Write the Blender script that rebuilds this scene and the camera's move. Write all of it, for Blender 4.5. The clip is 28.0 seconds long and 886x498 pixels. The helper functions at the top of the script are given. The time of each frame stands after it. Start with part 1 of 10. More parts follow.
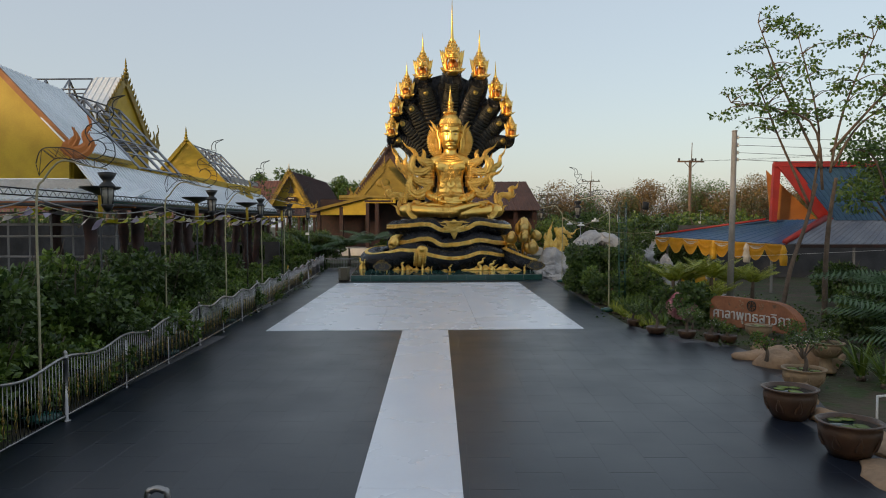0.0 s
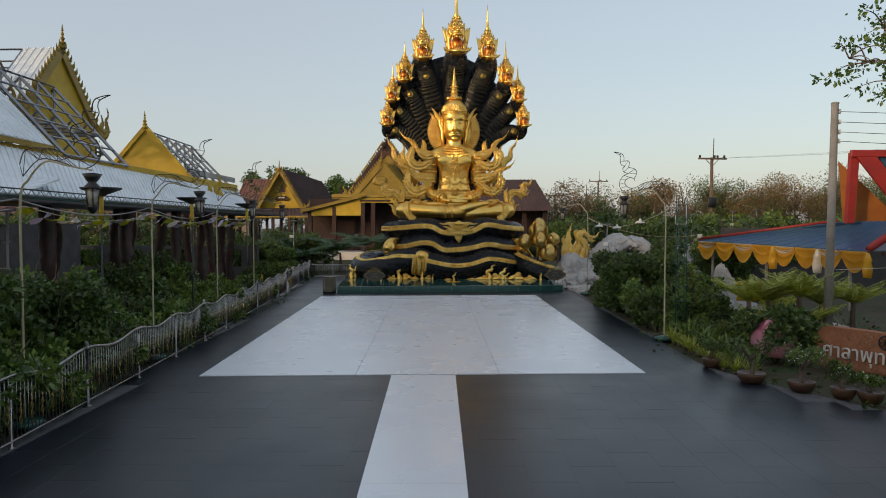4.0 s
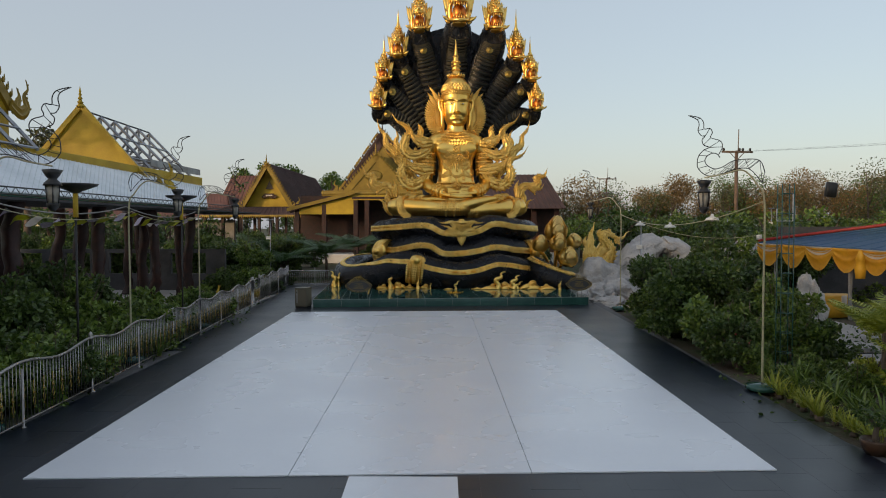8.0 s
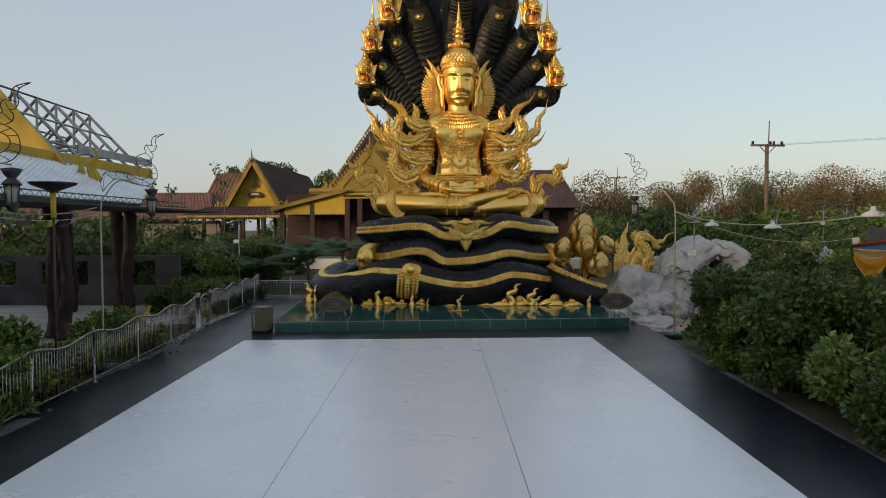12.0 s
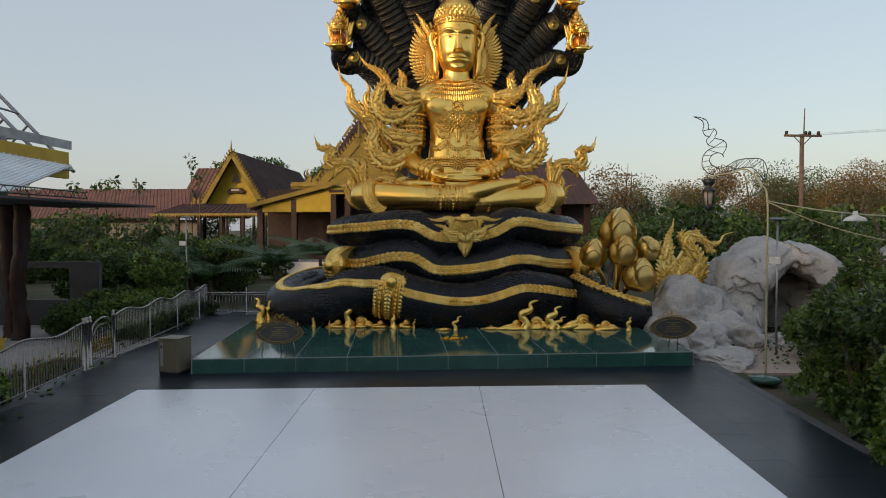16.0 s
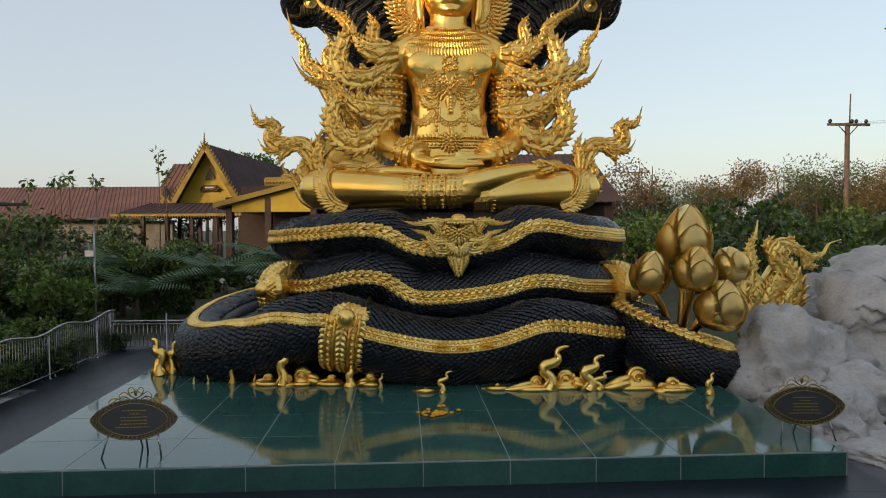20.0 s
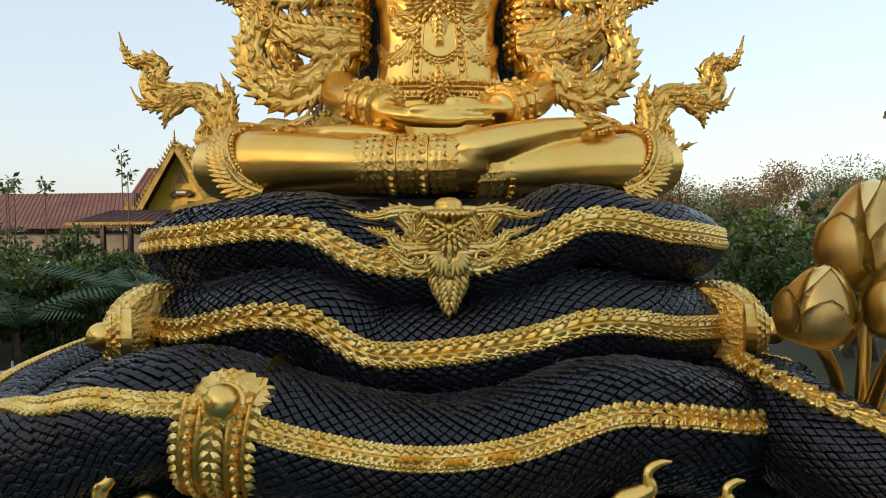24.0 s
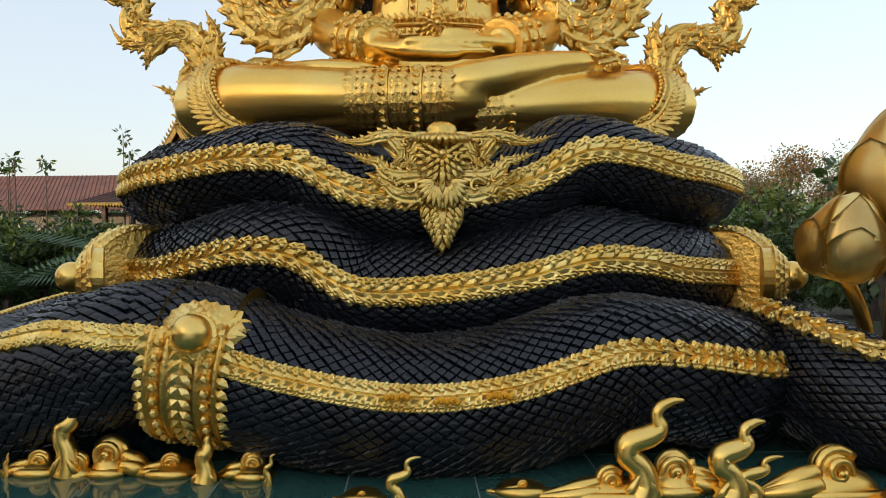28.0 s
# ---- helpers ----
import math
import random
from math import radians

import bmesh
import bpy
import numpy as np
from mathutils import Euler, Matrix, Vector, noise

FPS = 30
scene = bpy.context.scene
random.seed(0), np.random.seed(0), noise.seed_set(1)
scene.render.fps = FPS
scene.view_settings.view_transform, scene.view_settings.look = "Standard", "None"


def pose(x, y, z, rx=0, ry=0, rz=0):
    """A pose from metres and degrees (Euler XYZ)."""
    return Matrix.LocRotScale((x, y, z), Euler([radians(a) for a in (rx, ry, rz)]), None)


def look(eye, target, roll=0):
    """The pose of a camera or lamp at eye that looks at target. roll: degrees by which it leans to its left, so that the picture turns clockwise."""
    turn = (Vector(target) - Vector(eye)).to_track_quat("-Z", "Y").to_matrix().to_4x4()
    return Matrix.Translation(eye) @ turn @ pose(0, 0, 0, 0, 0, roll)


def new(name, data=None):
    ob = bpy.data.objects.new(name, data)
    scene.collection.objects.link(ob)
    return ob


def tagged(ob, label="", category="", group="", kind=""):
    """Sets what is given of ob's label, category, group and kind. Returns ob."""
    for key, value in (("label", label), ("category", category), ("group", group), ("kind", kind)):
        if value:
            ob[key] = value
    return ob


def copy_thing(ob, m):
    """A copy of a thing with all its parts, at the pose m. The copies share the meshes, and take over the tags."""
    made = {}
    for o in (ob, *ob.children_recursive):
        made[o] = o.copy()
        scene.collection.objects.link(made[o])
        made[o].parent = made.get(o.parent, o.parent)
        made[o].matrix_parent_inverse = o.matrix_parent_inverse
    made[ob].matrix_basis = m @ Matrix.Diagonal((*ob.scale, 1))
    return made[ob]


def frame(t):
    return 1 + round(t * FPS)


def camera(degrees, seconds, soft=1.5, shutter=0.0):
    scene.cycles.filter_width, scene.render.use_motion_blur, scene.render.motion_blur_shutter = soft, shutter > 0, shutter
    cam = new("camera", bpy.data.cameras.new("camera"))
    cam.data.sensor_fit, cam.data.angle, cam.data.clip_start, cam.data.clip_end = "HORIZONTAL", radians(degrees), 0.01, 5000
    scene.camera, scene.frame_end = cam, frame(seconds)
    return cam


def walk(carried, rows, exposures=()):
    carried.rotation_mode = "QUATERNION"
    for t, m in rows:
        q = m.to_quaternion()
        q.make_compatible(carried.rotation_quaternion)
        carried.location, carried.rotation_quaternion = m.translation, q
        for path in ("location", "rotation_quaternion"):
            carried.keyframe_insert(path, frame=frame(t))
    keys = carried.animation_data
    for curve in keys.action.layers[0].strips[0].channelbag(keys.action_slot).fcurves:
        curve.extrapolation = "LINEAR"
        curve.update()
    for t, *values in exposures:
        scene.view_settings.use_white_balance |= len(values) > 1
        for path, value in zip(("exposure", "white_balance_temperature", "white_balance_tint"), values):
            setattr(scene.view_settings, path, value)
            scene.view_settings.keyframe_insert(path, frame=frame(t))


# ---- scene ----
cam = camera(64.5, 28.0, soft=1.0)
PATH = [
    (0, (0.164, 0.418, 3.28), (0.146, 2.417, 3.21), -0.1),
    (0.5, (0.147, 1.205, 3.271), (0.13, 3.204, 3.204), -0.1),
    (1, (0.153, 2.014, 3.277), (0.134, 4.013, 3.21), -0.1),
    (1.5, (0.107, 2.747, 3.291), (0.088, 4.746, 3.224), -0.1),
    (2, (0.087, 3.517, 3.298), (0.069, 5.515, 3.231), -0.0),
    (2.5, (0.085, 4.293, 3.29), (0.066, 6.291, 3.223), 0.0),
    (3, (0.053, 5.058, 3.289), (0.033, 7.057, 3.223), 0.0),
    (3.5, (0.026, 5.85, 3.299), (0.005, 7.849, 3.233), -0.0),
    (5.5, (0.003, 9.059, 3.293), (-0.021, 11.058, 3.228), -0.1),
    (6, (0.002, 9.854, 3.291), (-0.022, 11.853, 3.226), -0.2),
    (6.5, (0.004, 10.658, 3.289), (-0.02, 12.657, 3.224), -0.2),
    (7, (0.028, 11.453, 3.277), (0.003, 13.452, 3.212), -0.1),
    (7.5, (0.046, 12.225, 3.263), (0.02, 14.224, 3.198), -0.1),
    (8, (0.067, 12.996, 3.267), (0.039, 14.995, 3.201), -0.1),
    (8.5, (0.083, 13.752, 3.262), (0.055, 15.751, 3.197), -0.1),
    (9, (0.103, 14.547, 3.246), (0.073, 16.546, 3.182), -0.3),
    (9.5, (0.119, 15.354, 3.237), (0.087, 17.352, 3.174), -0.3),
    (10, (0.113, 16.173, 3.229), (0.081, 18.172, 3.167), -0.3),
    (10.5, (0.1, 16.999, 3.254), (0.067, 18.998, 3.191), -0.3),
    (11, (0.077, 17.827, 3.27), (0.044, 19.825, 3.206), -0.2),
    (11.5, (0.074, 18.632, 3.248), (0.039, 20.631, 3.186), -0.2),
    (12, (0.093, 19.372, 3.252), (0.056, 21.371, 3.19), -0.2),
    (12.5, (0.118, 20.087, 3.261), (0.08, 22.086, 3.2), -0.2),
    (14.5, (0.213, 23.307, 3.214), (0.171, 25.306, 3.153), -0.2),
    (15, (0.242, 24.107, 3.198), (0.199, 26.105, 3.137), -0.2),
    (15.5, (0.296, 24.953, 3.187), (0.25, 26.951, 3.126), -0.2),
    (16, (0.321, 25.829, 3.195), (0.274, 27.827, 3.133), -0.2),
    (16.5, (0.343, 26.691, 3.207), (0.294, 28.689, 3.145), -0.2),
    (17, (0.374, 27.529, 3.238), (0.325, 29.527, 3.175), -0.2),
    (17.5, (0.426, 28.375, 3.256), (0.375, 30.374, 3.194), -0.2),
    (18, (0.463, 29.249, 3.263), (0.409, 31.248, 3.201), -0.2),
    (18.5, (0.483, 30.11, 3.28), (0.429, 32.109, 3.217), -0.3),
    (19, (0.517, 30.951, 3.28), (0.46, 32.949, 3.219), -0.3),
    (19.5, (0.548, 31.777, 3.303), (0.491, 33.776, 3.241), -0.3),
    (20, (0.595, 32.572, 3.337), (0.535, 34.57, 3.274), -0.3),
    (20.5, (0.634, 33.39, 3.372), (0.572, 35.388, 3.31), -0.3),
    (21, (0.668, 34.209, 3.389), (0.605, 36.207, 3.326), -0.3),
    (21.5, (0.713, 35.009, 3.384), (0.648, 37.007, 3.324), -0.3),
    (23.5, (0.746, 38.289, 3.215), (0.663, 40.287, 3.187), -0.5),
    (24, (0.715, 39.104, 3.156), (0.638, 41.102, 3.126), -0.5),
    (24.5, (0.758, 39.562, 3.062), (0.676, 41.56, 3.032), -0.5),
    (25, (0.79, 39.704, 2.975), (0.705, 41.702, 2.941), -0.6),
    (25.5, (0.769, 39.736, 2.908), (0.688, 41.734, 2.865), -0.7),
    (26, (0.76, 39.722, 2.833), (0.674, 41.72, 2.781), -0.7),
    (26.5, (0.785, 39.701, 2.765), (0.697, 41.698, 2.706), -0.6),
    (27, (0.815, 39.692, 2.688), (0.722, 41.689, 2.629), -0.4),
    (27.5, (0.824, 39.683, 2.618), (0.729, 41.68, 2.559), -0.3),
    (28, (0.828, 39.679, 2.528), (0.732, 41.676, 2.474), -0.3),
]
walk(cam, [(t, look(eye, target, roll)) for t, eye, target, roll in PATH], [(0.0, 0.84), (6.0, 0.76), (12.0, 0.74), (17.0, 0.8), (20.0, 1.02), (24.0, 1.36), (28.0, 1.4)])
# ---- sky, sun, exposure ----
world = bpy.data.worlds.new("evening sky")
scene.world = world
world.use_nodes = True
wn = world.node_tree.nodes
sky = wn.new("ShaderNodeTexSky")
sky.sky_type, sky.sun_disc = "NISHITA", False
sky.sun_elevation, sky.sun_rotation = radians(7.0), radians(228.0)
sky.air_density, sky.dust_density, sky.ozone_density = 1.0, 2.0, 1.0
wn["Background"].inputs["Strength"].default_value = 0.15
haze = wn.new("ShaderNodeMix")  # evening haze veils the blue
haze.data_type = "RGBA"
haze.inputs["Factor"].default_value, haze.inputs["B"].default_value = 0.62, (2.22, 2.37, 2.66, 1)
world.node_tree.links.new(sky.outputs[0], haze.inputs["A"])
world.node_tree.links.new(haze.outputs["Result"], wn["Background"].inputs["Color"])
sun = new("sun", bpy.data.lights.new("sun", "SUN"))
sun.data.energy, sun.data.angle, sun.data.color = 1.2, radians(3), (1.0, 0.70, 0.40)
sun.matrix_world = look((-52, -47, 8.6), (0, 0, 0))


# ---- materials ----
def material(name, a, b=None, scale=2.0, rough=0.6, metal=0.0, bump=0.2, grain=30.0, spread=0.12, fine=0.25, depth=0.02, coat=0.0, c=None, patch=0.35, vary=0.0):
    """A surface that goes from colour a to b in large stains, with fine grain, uneven gloss and relief; c shows in patches."""
    m = bpy.data.materials.new(name)
    m.use_nodes = True
    nt = m.node_tree
    n, link = nt.nodes, nt.links.new
    bsdf = n["Principled BSDF"]
    geo = n.new("ShaderNodeNewGeometry")
    big, small = n.new("ShaderNodeTexNoise"), n.new("ShaderNodeTexNoise")
    big.inputs["Scale"].default_value, small.inputs["Scale"].default_value = scale, grain
    big.inputs["Detail"].default_value, small.inputs["Detail"].default_value = 5, 4
    link(geo.outputs["Position"], big.inputs["Vector"])
    link(geo.outputs["Position"], small.inputs["Vector"])
    b = b or tuple(v * 0.75 for v in a)
    mix = n.new("ShaderNodeMix")
    mix.data_type = "RGBA"
    mix.inputs["A"].default_value, mix.inputs["B"].default_value = (*a, 1), (*b, 1)
    ramp = n.new("ShaderNodeMapRange")
    ramp.inputs["From Min"].default_value, ramp.inputs["From Max"].default_value = 0.35, 0.65
    link(big.outputs["Fac"], ramp.inputs["Value"])
    link(ramp.outputs[0], mix.inputs["Factor"])
    colour = mix.outputs["Result"]
    if c:
        third = n.new("ShaderNodeTexNoise")
        third.inputs["Scale"].default_value, third.inputs["Detail"].default_value = scale * 2.3, 6
        link(geo.outputs["Position"], third.inputs["Vector"])
        cut = n.new("ShaderNodeMapRange")
        cut.inputs["From Min"].default_value, cut.inputs["From Max"].default_value = 0.75 - patch * 0.5, 0.85 - patch * 0.5
        link(third.outputs["Fac"], cut.inputs["Value"])
        more = n.new("ShaderNodeMix")
        more.data_type = "RGBA"
        more.inputs["B"].default_value = (*c, 1)
        link(colour, more.inputs["A"])
        link(cut.outputs[0], more.inputs["Factor"])
        colour = more.outputs["Result"]
    hsv = n.new("ShaderNodeHueSaturation")
    value = n.new("ShaderNodeMapRange")
    value.inputs["To Min"].default_value, value.inputs["To Max"].default_value = 1 - fine, 1 + fine
    link(small.outputs["Fac"], value.inputs["Value"])
    last = value.outputs[0]
    if vary:
        info, times, span = n.new("ShaderNodeObjectInfo"), n.new("ShaderNodeMath"), n.new("ShaderNodeMapRange")
        span.inputs["To Min"].default_value, span.inputs["To Max"].default_value = 1 - vary, 1 + vary
        link(info.outputs["Random"], span.inputs["Value"])
        times.operation = "MULTIPLY"
        link(last, times.inputs[0])
        link(span.outputs[0], times.inputs[1])
        last = times.outputs[0]
    link(last, hsv.inputs["Value"])
    link(colour, hsv.inputs["Color"])
    link(hsv.outputs[0], bsdf.inputs["Base Color"])
    gloss = n.new("ShaderNodeMapRange")
    gloss.inputs["To Min"].default_value, gloss.inputs["To Max"].default_value = max(rough - spread, 0.02), min(rough + spread, 1)
    link(big.outputs["Fac"], gloss.inputs["Value"])
    link(gloss.outputs[0], bsdf.inputs["Roughness"])
    bsdf.inputs["Metallic"].default_value = metal
    bsdf.inputs["Coat Weight"].default_value = coat
    if bump:
        relief = n.new("ShaderNodeBump")
        relief.inputs["Strength"].default_value, relief.inputs["Distance"].default_value = bump, depth
        link(small.outputs["Fac"], relief.inputs["Height"])
        link(relief.outputs[0], bsdf.inputs["Normal"])
    return m


def leaf_material(name, a, b, rough=0.45, spread=0.45):
    """Foliage whose leaves differ one by one in tone, and let some light through."""
    m = bpy.data.materials.new(name)
    m.use_nodes = True
    nt = m.node_tree
    n, link = nt.nodes, nt.links.new
    bsdf = n["Principled BSDF"]
    geo = n.new("ShaderNodeNewGeometry")
    mix = n.new("ShaderNodeMix")
    mix.data_type = "RGBA"
    mix.inputs["A"].default_value, mix.inputs["B"].default_value = (*a, 1), (*b, 1)
    link(geo.outputs["Random Per Island"], mix.inputs["Factor"])
    big = n.new("ShaderNodeTexNoise")
    big.inputs["Scale"].default_value = 0.9
    link(geo.outputs["Position"], big.inputs["Vector"])
    hsv = n.new("ShaderNodeHueSaturation")
    span = n.new("ShaderNodeMapRange")
    span.inputs["To Min"].default_value, span.inputs["To Max"].default_value = 1 - spread, 1 + spread
    link(big.outputs["Fac"], span.inputs["Value"])
    link(span.outputs[0], hsv.inputs["Value"])
    link(mix.outputs["Result"], hsv.inputs["Color"])
    link(hsv.outputs[0], bsdf.inputs["Base Color"])
    bsdf.inputs["Roughness"].default_value = rough
    glow = n.new("ShaderNodeBsdfTranslucent")
    link(hsv.outputs[0], glow.inputs["Color"])
    both = n.new("ShaderNodeMixShader")
    both.inputs[0].default_value = 0.25
    link(bsdf.outputs[0], both.inputs[1])
    link(glow.outputs[0], both.inputs[2])
    link(both.outputs[0], n["Material Output"].inputs["Surface"])
    return m


M_GOLD = material("gold leaf", (0.96, 0.66, 0.19), (0.92, 0.57, 0.13), 1.2, 0.31, 1.0, 0.08, 30, 0.06, 0.06, 0.006)
M_GOLD_ORN = material("worked gold", (0.94, 0.64, 0.19), (0.80, 0.49, 0.11), 2.5, 0.33, 1.0, 0.6, 20, 0.1, 0.25, 0.03)
M_GOLD_BAND = material("pale gold", (0.95, 0.70, 0.24), (0.82, 0.53, 0.12), 3.0, 0.34, 0.95, 0.4, 35, 0.1, 0.2, 0.01, vary=0.12)
M_SATIN = material("satin gold", (1.0, 0.79, 0.33), (0.96, 0.70, 0.24), 1.5, 0.36, 1.0, 0.05, 40, 0.08, 0.08, 0.004)
M_GOLD_RED = material("red gold", (0.62, 0.17, 0.03), (0.55, 0.24, 0.04), 2.0, 0.35, 0.85, 0.3, 30)
M_NAGA = material("black scale paint", (0.007, 0.008, 0.011), (0.010, 0.012, 0.018), 1.5, 0.26, 0.0, 0.8, 38, 0.12, 0.35, 0.012)
M_THROAT = material("dark throat plates", (0.008, 0.009, 0.007), (0.016, 0.016, 0.009), 2.5, 0.45, 0.0, 0.25, 25)
M_RIM = material("dull gilt edge", (0.13, 0.105, 0.05), (0.07, 0.06, 0.03), 2.5, 0.5, 0.3, 0.2, 25)
M_SLATE = material("slate tile", (0.008, 0.013, 0.022), (0.012, 0.018, 0.028), 0.6, 0.33, 0.0, 0.16, 16, 0.12, 0.2, 0.004, c=(0.018, 0.023, 0.032), patch=0.06, vary=0.08)
M_SLATE.node_tree.nodes["Principled BSDF"].inputs["Specular IOR Level"].default_value = 0.36
M_GROUT = material("tile joint", (0.10, 0.10, 0.105), None, 3.0, 0.7, 0.0, 0.3, 40)
M_WHITE = material("white floor panel", (0.76, 0.79, 0.83), (0.71, 0.74, 0.79), 0.5, 0.28, 0.0, 0.0, 18, 0.1, 0.03, 0.002, vary=0.025)
M_JOINT = material("pale tile joint", (0.27, 0.29, 0.28), (0.2, 0.22, 0.21), 4.0, 0.6, 0.0, 0.2, 40)
M_GREEN = material("green polished tile", (0.024, 0.078, 0.066), (0.033, 0.10, 0.084), 2.2, 0.07, 0.0, 0.02, 18, 0.04, 0.25, 0.001, vary=0.1)
M_STEEL = material("stainless steel", (0.40, 0.39, 0.38), (0.27, 0.26, 0.26), 5.0, 0.3, 1.0, 0.05, 50)
M_BRASS = material("brass", (0.42, 0.30, 0.08), (0.28, 0.19, 0.05), 6.0, 0.35, 1.0, 0.1, 40)
M_ROCK = material("grey moulded rock", (0.47, 0.45, 0.43), (0.35, 0.34, 0.33), 1.6, 0.85, 0.0, 0.8, 11, 0.1, 0.22, 0.05, c=(0.22, 0.205, 0.19), patch=0.2)
M_SAND = material("sandy path", (0.40, 0.32, 0.27), (0.32, 0.26, 0.22), 1.2, 0.9, 0.0, 0.5, 14)
M_ORANGE_ROCK = material("red sandstone", (0.36, 0.15, 0.075), (0.26, 0.11, 0.06), 1.8, 0.85, 0.0, 0.7, 14, 0.1, 0.3, 0.03, c=(0.15, 0.09, 0.06), patch=0.3)
M_TAN_ROCK = material("tan stone", (0.38, 0.25, 0.15), (0.28, 0.19, 0.12), 1.8, 0.85, 0.0, 0.7, 12, 0.1, 0.3, 0.03)
M_SOIL = material("garden soil", (0.085, 0.062, 0.042), (0.05, 0.055, 0.025), 0.5, 0.95, 0.0, 0.8, 8, 0.05, 0.4, 0.06, c=(0.045, 0.07, 0.02), patch=0.5)
M_ROOF_WHITE = material("pale metal roof", (0.78, 0.82, 0.85), (0.66, 0.71, 0.74), 0.7, 0.45, 0.1, 0.08, 12, 0.1, 0.12, 0.006)
M_YELLOW = material("yellow paint", (0.54, 0.37, 0.02), (0.42, 0.28, 0.018), 1.0, 0.55, 0.0, 0.1, 20, 0.1, 0.15)
M_MUSTARD = material("mustard gold paint", (0.30, 0.205, 0.025), (0.23, 0.155, 0.02), 1.5, 0.5, 0.1, 0.2, 25)
M_ORANGE = material("orange paint", (0.36, 0.13, 0.025), (0.28, 0.10, 0.02), 1.5, 0.55, 0.0, 0.2, 25)
# red timber, lowered in tone to take in the shade under the roofs
M_DARKRED = material("dark red timber", (0.04, 0.010, 0.008), (0.018, 0.008, 0.007), 3.0, 0.55, 0.0, 0.5, 18)
M_BROWN_ROOF = material("brown sheet roof", (0.075, 0.04, 0.034), (0.055, 0.032, 0.03), 0.8, 0.75, 0.0, 0.2, 10)
M_RED_ROOF = material("red tile roof", (0.19, 0.085, 0.06), (0.14, 0.065, 0.05), 1.0, 0.7, 0.0, 0.4, 8, c=(0.10, 0.05, 0.04), patch=0.25)
M_BLUE_ROOF = material("blue sheet roof", (0.025, 0.07, 0.17), (0.03, 0.08, 0.15), 0.8, 0.4, 0.1, 0.08, 12)
M_GREY_ROOF = material("grey-blue sheet roof", (0.20, 0.24, 0.30), (0.15, 0.18, 0.24), 0.8, 0.4, 0.2, 0.08, 12)
M_RED = material("red paint", (0.33, 0.025, 0.02), (0.25, 0.022, 0.02), 1.5, 0.5, 0.0, 0.1, 18)
M_STEEL_DULL = material("galvanised steel", (0.36, 0.38, 0.41), (0.25, 0.26, 0.28), 2.0, 0.45, 0.7, 0.1, 30)
M_CONCRETE = material("concrete", (0.30, 0.29, 0.28), (0.22, 0.215, 0.21), 1.5, 0.9, 0.0, 0.4, 20)
M_PAVING = material("pale paving", (0.36, 0.34, 0.32), (0.28, 0.27, 0.25), 1.2, 0.85, 0.0, 0.4, 12)
# grey plaster, its colour lowered to include the hall's inner shade
M_DARKWALL = material("shade-darkened plaster", (0.085, 0.085, 0.09), (0.055, 0.055, 0.06), 1.2, 0.85, 0.0, 0.3, 12)
M_WHITEWALL = material("white plaster", (0.62, 0.60, 0.57), (0.52, 0.50, 0.47), 1.0, 0.8, 0.0, 0.2, 15)
M_WOOD = material("weathered timber", (0.16, 0.11, 0.08), (0.10, 0.07, 0.05), 3.0, 0.85, 0.0, 0.6, 15)
M_BARK = material("bark", (0.14, 0.105, 0.08), (0.085, 0.065, 0.05), 4.0, 0.9, 0.0, 0.8, 18, depth=0.03)
M_BLACK = material("black paint", (0.012, 0.012, 0.013), (0.02, 0.02, 0.02), 3.0, 0.4, 0.0, 0.1, 30)
M_CLAY = material("brown glazed clay", (0.085, 0.045, 0.025), (0.055, 0.03, 0.018), 3.0, 0.35, 0.0, 0.3, 15)
M_TAN_CLAY = material("tan clay", (0.30, 0.21, 0.12), (0.22, 0.15, 0.085), 3.0, 0.6, 0.0, 0.4, 15)
M_WATER = material("still water", (0.02, 0.035, 0.03), (0.03, 0.05, 0.045), 3.0, 0.05, 0.0, 0.02, 8)
M_PINK = material("pink petal paint", (0.72, 0.22, 0.34), (0.75, 0.42, 0.50), 1.8, 0.5, 0.0, 0.1, 20)
M_CLOTH_Y = material("yellow satin", (0.72, 0.40, 0.03), (0.60, 0.32, 0.02), 2.0, 0.45, 0.0, 0.2, 8)
M_CLOTH_W = material("white satin", (0.72, 0.66, 0.58), (0.6, 0.54, 0.46), 2.0, 0.5, 0.0, 0.2, 8)
M_FLAG = material("lime yellow paper", (0.55, 0.56, 0.06), (0.48, 0.46, 0.05), 4.0, 0.8, 0.0, 0.1, 20)
M_LILAC = material("lilac paper", (0.42, 0.36, 0.48), (0.5, 0.45, 0.52), 4.0, 0.8, 0.0, 0.1, 20)
M_PALE_PAINT = material("cream tube paint", (0.42, 0.39, 0.24), (0.34, 0.31, 0.19), 3.0, 0.5, 0.0, 0.1, 20)
M_BOX = material("olive grey paint", (0.15, 0.135, 0.095), (0.12, 0.105, 0.075), 1.5, 0.5, 0.0, 0.1, 25)
M_MARIGOLD = material("marigold", (0.85, 0.42, 0.01), (0.75, 0.30, 0.01), 20, 0.8, 0.0, 0.6, 60)
M_GLASS = material("lamp glass", (0.35, 0.33, 0.28), None, 3.0, 0.1, 0.0, 0.0)
M_PLASTIC_W = material("white enamel", (0.72, 0.72, 0.70), None, 3.0, 0.35, 0.0, 0.02)
L_DARK = leaf_material("dark shrub leaves", (0.022, 0.052, 0.012), (0.11, 0.17, 0.035), 0.34)
L_MID = leaf_material("garden leaves", (0.034, 0.08, 0.014), (0.2, 0.28, 0.05), 0.34)
L_LIME = leaf_material("yellow-green palm leaves", (0.2, 0.26, 0.025), (0.42, 0.43, 0.06))
